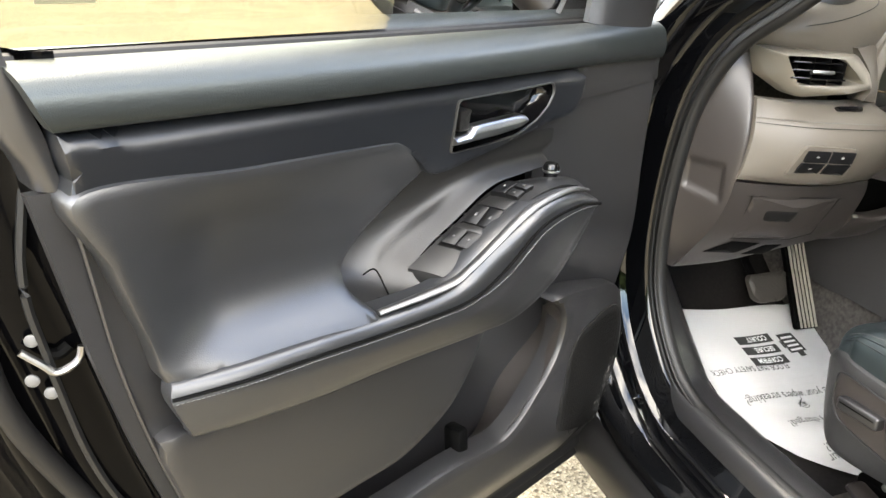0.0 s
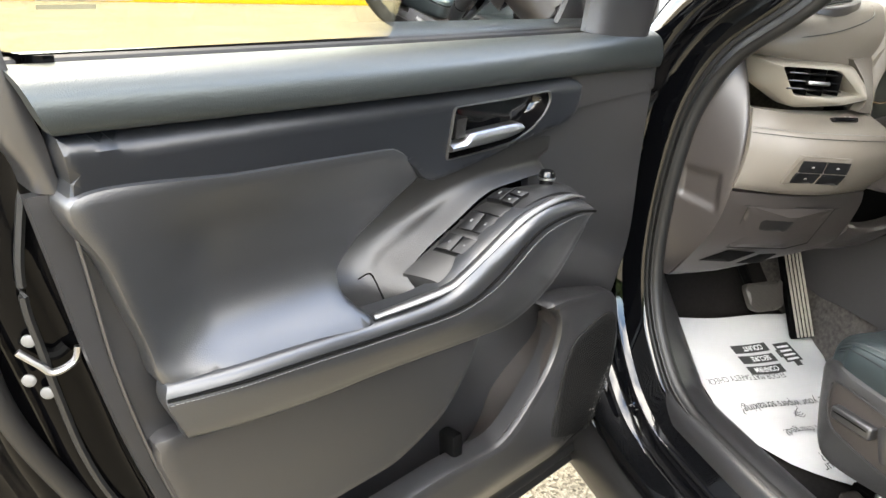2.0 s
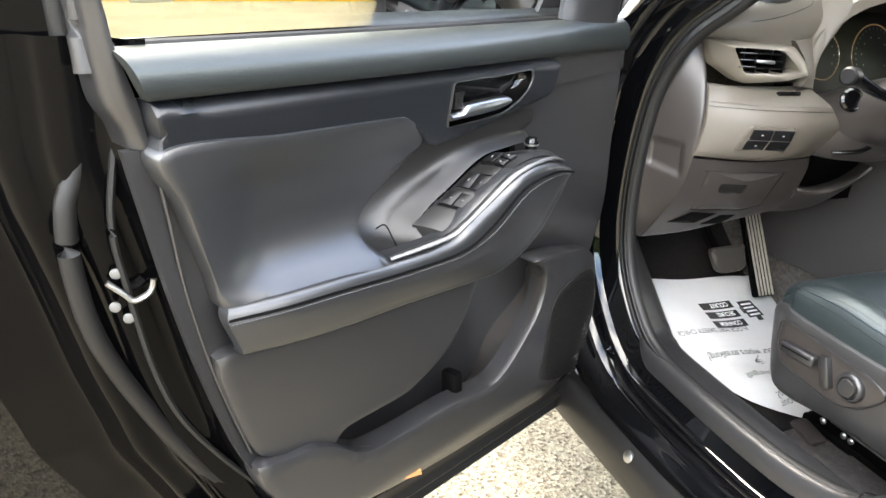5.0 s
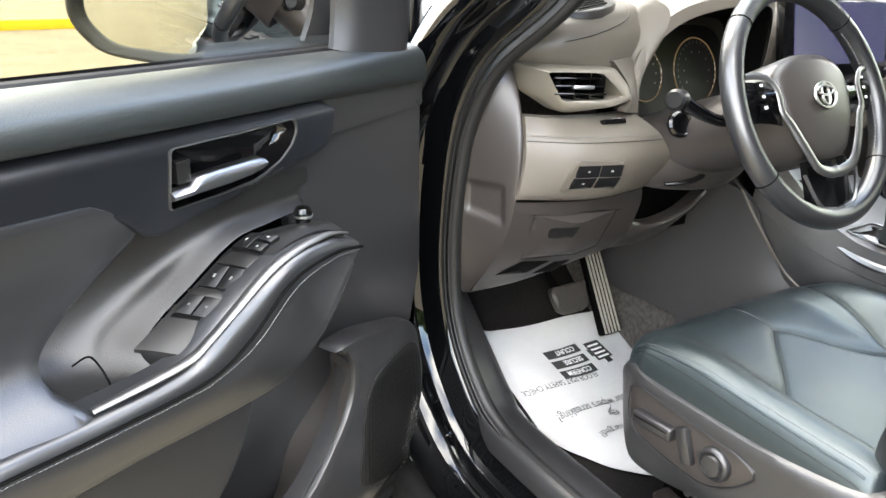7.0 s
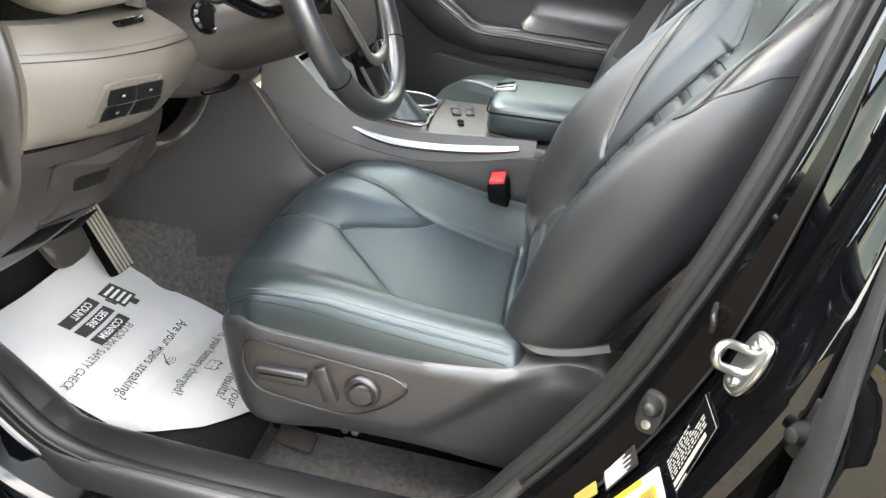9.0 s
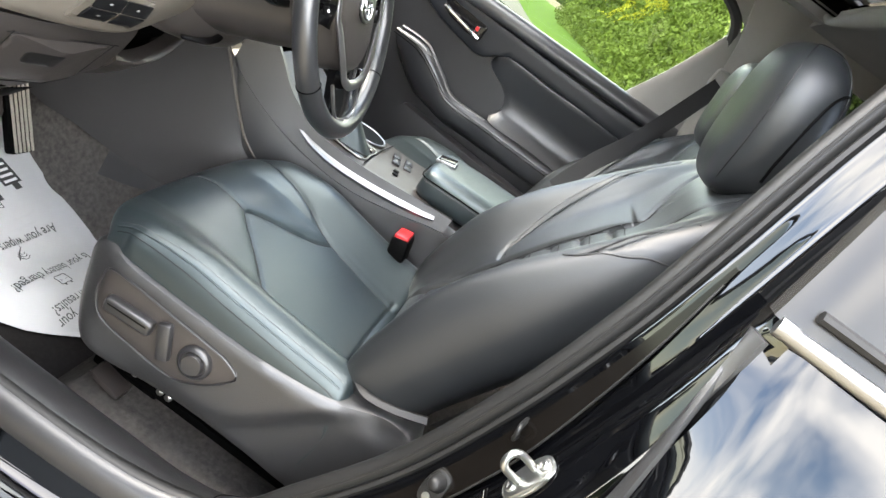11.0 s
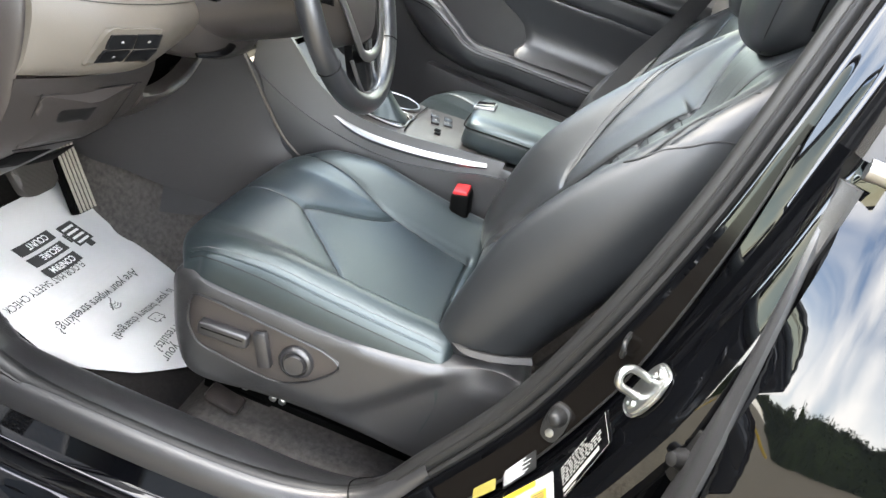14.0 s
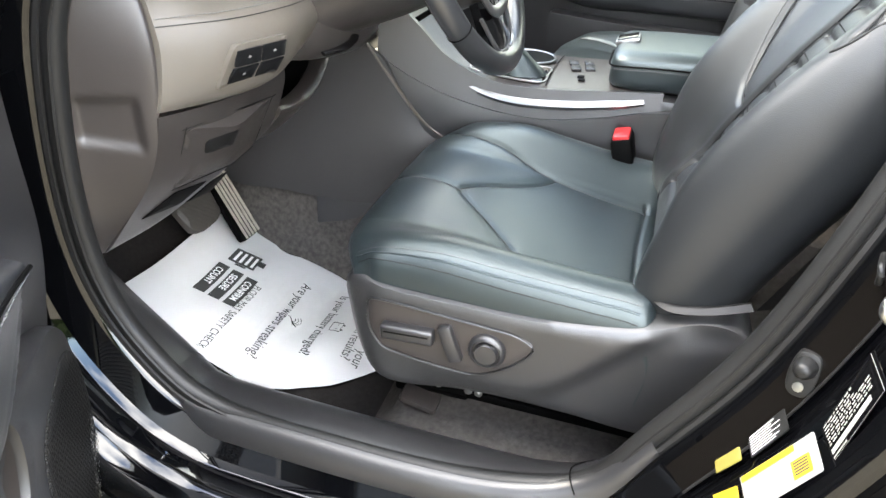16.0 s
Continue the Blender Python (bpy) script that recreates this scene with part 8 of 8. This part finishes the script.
    vs = [bm.verts.new((xc + a, p[0] + w[0] * h, p[1] + w[1] * h)) for a, h, p, w in zip(ax, he, bases, ways)]
    rows = [vs[j * n_u:(j + 1) * n_u] for j in range(n_v)]
    for a, b_ in zip(rows, rows[1:]):
        for i in range(n_u):
            bm.faces.new((a[i], a[(i + 1) % n_u], b_[(i + 1) % n_u], b_[i]))
    bm.faces.new(rows[0])
    bm.faces.new(list(reversed(rows[-1])))
    bk = part("backrest", bm, bolster_m, s_, "black leather backrest with ladder-stitched centre", 60)

    px, py, pz = ax, np.array([p[0] + w[0] * h for h, p, w in zip(he, bases, ways)]), np.array([p[1] + w[1] * h for h, p, w in zip(he, bases, ways)])
    behind = np.where(py < np.interp(pz, [q[1] for q in st_], [q[0] for q in st_]) - 0.05, 1.0, 0.0)

    def lean_on(x, z, off):
        """A point on the front of the backrest."""
        d2 = (px - x) ** 2 + (pz - z) ** 2 + behind
        k = np.argpartition(d2, 5)[:5]
        w = 1 / (d2[k] + 1e-6)
        return Vector((xc + x, float(np.sum(py[k] * w) / np.sum(w)) + 0.88 * off, z + 0.4 * off))

    def touch(p):
        """The place on the backrest's skin nearest to p."""
        d2 = (px - p[0]) ** 2 + (py - p[1]) ** 2 + (pz - p[2]) ** 2
        k = np.argpartition(d2, 4)[:4]
        w = 1 / (d2[k] + 1e-6)
        return Vector((xc + math.copysign(0.0006, p[0]) + float(np.sum(px[k] * w) / np.sum(w)), float(np.sum(py[k] * w) / np.sum(w)), float(np.sum(pz[k] * w) / np.sum(w))))

    for z in RUNGS:
        w = float(np.interp(z, EDGE_Z, EDGE_X)) - 0.003
        part("rung_seam", tube([lean_on(x * w, z, 0.0002) for x in (-0.97, -0.66, -0.33, 0.0, 0.33, 0.66, 0.97)], 0.0011, 5, 12), rubber, bk)
    for s, run_ in zip((-1, 1), wing):
        part("panel_seam", tube([lean_on(s * (x - 0.004), z, 0.0003) for z, x in zip(EDGE_Z[1:], EDGE_X[1:])], 0.0009, 5, 60), rubber, bk)
        if s < 0:
            part("shoulder_piping", tube([touch(p) for p in ((-0.2245, 0.356, 1.05), (-0.224, 0.345, 1.062), (-0.213, 0.326, 1.086), (-0.203, 0.307, 1.107), (-0.198, 0.281, 1.137), (-0.199, 0.258, 1.155))], 0.0014, 6, 60), rubber, bk)
        else:
            part("shoulder_piping", tube([lean_on(q, z, 0.0004) for q, z in run_], 0.0015, 6, 70), bolster_m, bk)
            part("shoulder_stitching", stitches([lean_on(q + 0.005, z, 0.0012) for q, z in run_[1:]], 0.005, 0.0036, 0.0007), thread, bk)
        part("yoke_seam", tube([lean_on(s * q, z, 0.0004) for q, z in ((0.036, 1.090), (0.046, 1.10), (0.066, 1.125), (0.082, 1.16), (0.105, 1.20))], 0.0010, 5, 40), rubber, bk)
        part("side_seam", tube([touch((s * q, y, z)) for q, y, z in ((0.222, 0.37, 1.038), (0.227, 0.352, 1.051), (0.227, 0.333, 1.067), (0.229, 0.308, 1.084), (0.228, 0.287, 1.096), (0.225, 0.264, 1.103), (0.222, 0.24, 1.106))], 0.0013, 6, 40), rubber, bk)
    # headrest
    bm = bmesh.new()
    hc, hm = Vector((xc, 0.229, 1.300)), Matrix.Rotation(radians(-11), 3, "X")

    def head(la, lo, out=1.0):
        """A place on the headrest's rounded block: la up, lo round."""
        pw = lambda v, e: math.copysign(abs(v) ** e, v)
        x, y, z = 0.122 * pw(math.cos(la), 0.6) * pw(math.cos(lo), 0.65), 0.058 * pw(math.cos(la), 0.8) * pw(math.sin(lo), 0.8), 0.112 * pw(math.sin(la), 0.8)
        x *= 1 - 0.10 * max(0, -z / 0.112)
        y += 0.012 * (z / 0.112) ** 2 - 0.012 * z / 0.112
        return hc + hm @ (Vector((x, y, z)) * out)
    nn, mm = 72, 48
    rows = [[bm.verts.new(head(-math.pi / 2 + math.pi * (j + 0.5) / mm, 2 * math.pi * i / nn)) for i in range(nn)] for j in range(mm)]
    for a, b_ in zip(rows, rows[1:]):
        for i in range(nn):
            bm.faces.new((a[i], a[(i + 1) % nn], b_[(i + 1) % nn], b_[i]))
    bm.faces.new(list(reversed(rows[0])))
    bm.faces.new(rows[-1])
    hr = part("headrest", bm, bolster_m, s_, "rounded black leather headrest", 60)
    for s in (-1, 1):
        turn = (lambda q: q) if s > 0 else (lambda q: math.pi - q)
        part("seam", tube([head(la, turn(0.66)) for la in (-1.2, -0.7, -0.2, 0.3, 0.8, 1.15, 1.4)] + [head(la, turn(-0.66)) for la in (1.4, 1.15, 0.8, 0.3, -0.3)], 0.0012, 5, 70), rubber, hr)
        part("side_seam", tube([head(la, turn(lo)) for la, lo in ((0.55, -0.75), (0.5, -0.45), (0.35, -0.2), (0.1, -0.08), (-0.25, -0.05), (-0.55, -0.15))], 0.0022, 6, 40), dark_m, hr)
        part("post", tube([(xc + s * 0.065, 0.236, 1.22), (xc + s * 0.065, 0.205, 1.17)], 0.006, 8, 8), chrome, hr)
        part("post_guide", lathe([(0.012, 0), (0.012, 0.006), (0.008, 0.009)], Matrix.Translation((xc + s * 0.065, 0.214, 1.205)), 14), piano, hr)
    # side cover and base
    for s in (-1, 1):
        def SX(y, z, h, s=s):
            return Vector((xc + s * (0.235 + h), y, z))
        out = loop([(0.862, 0.676), (0.858, 0.64), (0.842, 0.585), (0.812, 0.545), (0.76, 0.535), (0.65, 0.545), (0.55, 0.545), (0.45, 0.54), (0.37, 0.555), (0.345, 0.64), (0.352, 0.70), (0.375, 0.724), (0.41, 0.727), (0.45, 0.714), (0.50, 0.702), (0.60, 0.690), (0.70, 0.689), (0.78, 0.690), (0.838, 0.693)], 6)

        def bulge(y, z):
            crease = 0.575 + 0.16 * ss(0.62, 0.40, y)
            return 0.036 - 0.010 * ss(crease + 0.012, crease - 0.03, z) * ss(0.80, 0.70, y) - 0.010 * ss(0.68, 0.72, z) - 0.02 * ss(0.80, 0.865, y)
        cv = part("side_cover", pad(out, SX, bulge, 0.012, 0.06, 0.012), cover_m, s_, "dark plastic seat side cover")
        if s < 0 and xc < 0:
            rec = loop([(0.822, 0.655), (0.815, 0.615), (0.79, 0.597), (0.72, 0.588), (0.665, 0.59), (0.62, 0.62), (0.60, 0.65), (0.62, 0.662), (0.70, 0.668), (0.77, 0.672), (0.81, 0.672)], 6)
            ctl = part("switch_recess", pad(rec, SX, lambda y, z: bulge(y, z) + 0.001, 0.002, 0.003, 0.012), dash_low, cv)
            part("recess_rim", tube([SX(y, z, bulge(y, z) + 0.002) for y, z in rec[::4]], 0.0016, 6, 90, closed=True), card, ctl)
            sl_m = Matrix.Translation(SX(0.762, 0.634, 0.043)) @ pose(0, 0, 0, -4, 0, 0)
            sl = part("slide_switch", box((0.018, 0.072, 0.021), sl_m, 0.0045, seg=3), card, ctl, "black seat slide switch")
            part("switch_groove", box((0.002, 0.06, 0.0025), sl_m @ Matrix.Translation((-0.0085, 0, 0.003)), 0.0005), dark_m, sl)
            part("recline_switch", box((0.014, 0.02, 0.055), Matrix.Translation(SX(0.705, 0.632, 0.042)) @ pose(0, 0, 0, -22, 0, 0), 0.005), card, ctl, "black recline switch")
            lm = Matrix.Translation(SX(0.657, 0.632, 0.036)) @ pose(0, 0, 0, 0, -90, 0)
            kb = part("lumbar_knob", lathe([(0.0245, 0), (0.0245, 0.006), (0.022, 0.010), (0.019, 0.011), (0.017, 0.008), (0.016, 0.008), (0.014, 0.014), (0.002, 0.015)], lm, 30), card, ctl, "round lumbar support knob")
    part("recliner_trim", skirt(loft([[(xc - 0.225, 0.474, 0.733), (xc - 0.244, 0.452, 0.735), (xc - 0.247, 0.41, 0.744), (xc - 0.240, 0.368, 0.756)], [(xc - 0.231, 0.476, 0.730), (xc - 0.251, 0.452, 0.730), (xc - 0.254, 0.41, 0.738), (xc - 0.246, 0.364, 0.750)]], 20, 6), (0.004, 0, 0)), rubber, s_, "black rubber trim at the foot of the backrest")
    part("back_flap", skirt(loft([[(xc - 0.235, 0.36, 0.745), (xc - 0.245, 0.30, 0.88), (xc - 0.245, 0.24, 0.99)], [(xc - 0.215, 0.325, 0.745), (xc - 0.225, 0.27, 0.88), (xc - 0.225, 0.21, 0.99)]], 16, 6), (0.01, -0.006, 0)), rubber, s_)
    part("seat_pan", box((0.44, 0.42, 0.10), Matrix.Translation((xc, 0.60, 0.60)), 0.02), dark_m, s_)
    for s in (-1, 1):
        rl = part("rail", box((0.035, 0.50, 0.03), Matrix.Translation((xc + s * 0.135, 0.57, 0.435)), 0.004), dark_m, s_)
        part("rail_slide", box((0.028, 0.44, 0.06), Matrix.Translation((xc + s * 0.135, 0.55, 0.48)), 0.004), dark_m, rl)
        part("rail_flange", box((0.085, 0.42, 0.003), Matrix.Translation((xc + s * 0.165, 0.53, 0.5085)), 0.001), dark_m, rl)
        part("rail_edge", box((0.003, 0.40, 0.004), Matrix.Translation((xc + s * 0.209, 0.52, 0.512)), 0.001), zinc, rl)
        part("rail_cover", box((0.04, 0.06, 0.012), Matrix.Translation((xc + s * 0.195, 0.765, 0.452)) @ pose(0, 0, 0, 12, 0, 0), 0.008), dash_low, rl)
        part("foot", box((0.05, 0.08, 0.09), Matrix.Translation((xc + s * 0.135, 0.74, 0.395)), 0.006), dark_m, rl)
        part("foot", box((0.05, 0.08, 0.09), Matrix.Translation((xc + s * 0.135, 0.40, 0.395)), 0.006), dark_m, rl)
        for y in (0.735, 0.69, 0.675):
            part("rivet", lathe([(0.006, 0), (0.006, 0.003), (0.003, 0.005)], Matrix.Translation((xc + s * 0.205, y, 0.50)) @ pose(0, 0, 0, 0, s * 90, 0), 10), zinc, rl)
    return s_


make_seat(-0.40, "driver_seat", "black leather driver's seat with power switches")
psg = make_seat(0.385, "passenger_seat", "black leather passenger seat beside the console")
psg.location.y -= 0.11
buckle = thing("seat_belt_buckle", (-0.165, 0.545, 0.66), "black seat belt buckle with red release button", "buckle")
bk_m = Matrix.Translation((-0.168, 0.545, 0.715)) @ pose(0, 0, 0, -14, 0, 0)
part("housing", box((0.058, 0.036, 0.085), bk_m, 0.007), dark_m, buckle)
part("release_button", box((0.049, 0.028, 0.014), bk_m @ Matrix.Translation((0, 0, 0.041)), 0.003), red_m, buckle)
part("stem", box((0.03, 0.012, 0.10), Matrix.Translation((-0.168, 0.53, 0.63)), 0.004), rubber, buckle)
bench = thing("rear_bench", (0, -0.6, 0.36), "dark leather rear bench seat with headrests", "car seat")
part("bench_cushion", box((1.25, 0.5, 0.28), Matrix.Translation((0, -0.5, 0.52)), 0.06, seg=4), leather, bench)
part("bench_back", box((1.25, 0.18, 0.62), Matrix.Translation((0, -0.82, 0.88)) @ pose(0, 0, 0, 18, 0, 0), 0.06, seg=4), leather, bench)
for x in (-0.38, 0.38):
    part("headrest", box((0.26, 0.10, 0.16), Matrix.Translation((x, -0.93, 1.25)) @ pose(0, 0, 0, 12, 0, 0), 0.04, seg=4), leather, bench)

# ---- outdoors ----
bm = bmesh.new()
bmesh.ops.create_grid(bm, x_segments=40, y_segments=40, size=600)
solo("ground", bm, ground_m, "tan exposed-aggregate concrete car park", "pavement", "structure")
solo("kerb", box((70, 0.16, 0.17), Matrix.Translation((5, 15.22, 0.065)) @ pose(0, 0, 0, 0, 0, 12.6), 0.02), line_m, "yellow painted concrete kerb beside the car park", "kerb", "structure")
bm = bmesh.new()
bmesh.ops.create_grid(bm, x_segments=60, y_segments=60, size=1)
for v in bm.verts:
    v.co = Vector((6 + (v.co.x + 1) * 30, v.co.y * 60, 0.05 + 0.03 * noise.noise(v.co * 20)))
solo("lawn", skirt(bm, (0, 0, -0.06)), grass_m, "sunlit mown green grass beside the car park", "grass", "structure")
bm = loft([[(12, -1.6, 0.10), (17, 0.6, 0.10), (21.9, 2.2, 0.10), (24.9, 2.9, 0.10), (29.6, 3.8, 0.10), (34, 4.87, 0.10), (60, 11, 0.10)], [(11.5, 0.4, 0.10), (16.4, 2.5, 0.10), (21.2, 4.1, 0.10), (24.3, 4.8, 0.10), (29, 5.8, 0.10), (33.5, 6.8, 0.10), (59, 13, 0.10)]], 40, 4)
solo("footpath", skirt(bm, (0, 0, -0.03)), path_m, "pale concrete footpath across the grass", "path", "structure")


LINE = [(64.0, 4.2), (38.1, 2.2), (29.5, 0.4), (23.5, -0.5), (20.5, -1.1), (16.0, -2.9), (12.0, -4.4)]


def front_at(x):
    """The hedge's foot: its y at a given x."""
    return float(np.interp(-x, [-p[0] for p in LINE], [p[1] for p in LINE]))


def leaves(n, seed, spread, size):
    """Many small leaves, each a folded blade turned at random."""
    rng = random.Random(seed)
    bm = bmesh.new()
    for i in range(n):
        p = Vector(spread(rng))
        r = size * rng.uniform(0.6, 1.4)
        b_ = Vector((rng.gauss(0, 0.6), rng.gauss(0, 0.6), rng.gauss(0.6, 0.6))).normalized()
        c = b_.cross(Vector((rng.gauss(0, 1), rng.gauss(0, 1), rng.gauss(0, 1)))).normalized() * 0.36
        bm.faces.new([bm.verts.new(p + q) for q in (b_ * r, c * r, -b_ * r, -c * r)])
    return bm


def hedge_skin(x, z):
    """How far the hedge's face stands forward of its foot line at a height."""
    lump = noise.noise(Vector((x * 0.45, z * 0.6, 3))) * 0.9 + noise.noise(Vector((x * 1.3, z * 1.5, 8))) * 0.45
    return lump - 0.30 * z - 0.5 * ss(3.5, 5.5, z)


def hedge_spread(rng):
    x, z = 14 + 34 * rng.random() ** 1.3, 5.6 * rng.random() ** 0.9
    return (x, front_at(x) + hedge_skin(x, z) - 0.5 * rng.random() ** 2, z)


hedge = thing("hedge", (26, -1.5, 0), "tall dense sunlit green hedge with yellow flowers", "hedge", "stuff")
bm = bmesh.new()
hx, hz = np.linspace(11, 52, 130), np.linspace(0, 6.0, 40)
hv = [[bm.verts.new((x, front_at(x) + hedge_skin(x, z) - 0.35, z)) for x in hx] for z in hz]
for j in range(len(hz) - 1):
    for i in range(len(hx) - 1):
        bm.faces.new((hv[j][i], hv[j][i + 1], hv[j + 1][i + 1], hv[j + 1][i]))
part("inner_growth", skirt(bm, (0, -2.5, 0)), leaf_m, hedge)
part("leaves", leaves(90000, 5, hedge_spread, 0.075), leaf_m, hedge, "", 180)


def flower_spread(rng):
    x, z = 27 + 9 * rng.random(), 1.6 + 1.9 * rng.random() ** 0.8
    while noise.noise(Vector((x * 0.8, z * 1.2, 20))) < 0.0:
        x, z = 27 + 9 * rng.random(), 1.6 + 1.9 * rng.random() ** 0.8
    return (x, front_at(x) + hedge_skin(x, z) + 0.05, z)


part("flowers", leaves(3200, 9, flower_spread, 0.05), flower_m, hedge, "small yellow flowers", 180)


# Driver-side rows show in reflections; the rear row is added to block low sky.
TREES = [((-52, -70), (-48, 6), 7.0), ((-36, -50), (30, -56), 8.5), ((-66, 30), (-48, 4), 6.0), ((130, -20), (90, 60), 14.0)]
tree_line = thing("tree_line", (-26, -20, 0), "distant rows of dark green trees, partly unseen and added to block low sky light", "trees", "stuff")
for k, (a, b_, tall) in enumerate(TREES):
    a, b_ = Vector((*a, 0)), Vector((*b_, 0))
    side_w = Vector((0, 0, 1)).cross(b_ - a).normalized()

    def crown(t, z, k=k, a=a, b_=b_, side_w=side_w):
        """A place on the wood's uneven face."""
        p = a.lerp(b_, t)
        lump = 2.2 * noise.noise(Vector((p.x * 0.16, p.y * 0.16, z * 0.25 + k))) + 0.9 * noise.noise(Vector((p.x * 0.5, p.y * 0.5, z * 0.6)))
        return p + side_w * lump + Vector((0, 0, z * (1 + 0.35 * noise.noise(Vector((p.x * 0.12, p.y * 0.12, 5 + k))) + 0.12 * noise.noise(Vector((p.x * 0.6, p.y * 0.6, 9))))))
    bm = bmesh.new()
    g = [[bm.verts.new(crown(t, z)) for t in np.linspace(0, 1, 80)] for z in np.linspace(0, tall, 16)]
    for q, r in zip(g, g[1:]):
        for i in range(79):
            bm.faces.new((q[i], q[i + 1], r[i + 1], r[i]))
    part("inner_growth", bm, tree_m, tree_line, "", 180)
    part("leaves", leaves(7000, 30 + k, lambda rng, crown=crown, tall=tall: crown(rng.random(), 1.08 * tall * rng.random() ** 0.7) + Vector((rng.gauss(0, 0.5), rng.gauss(0, 0.5), 0)), 0.35), tree_m, tree_line, "", 180)
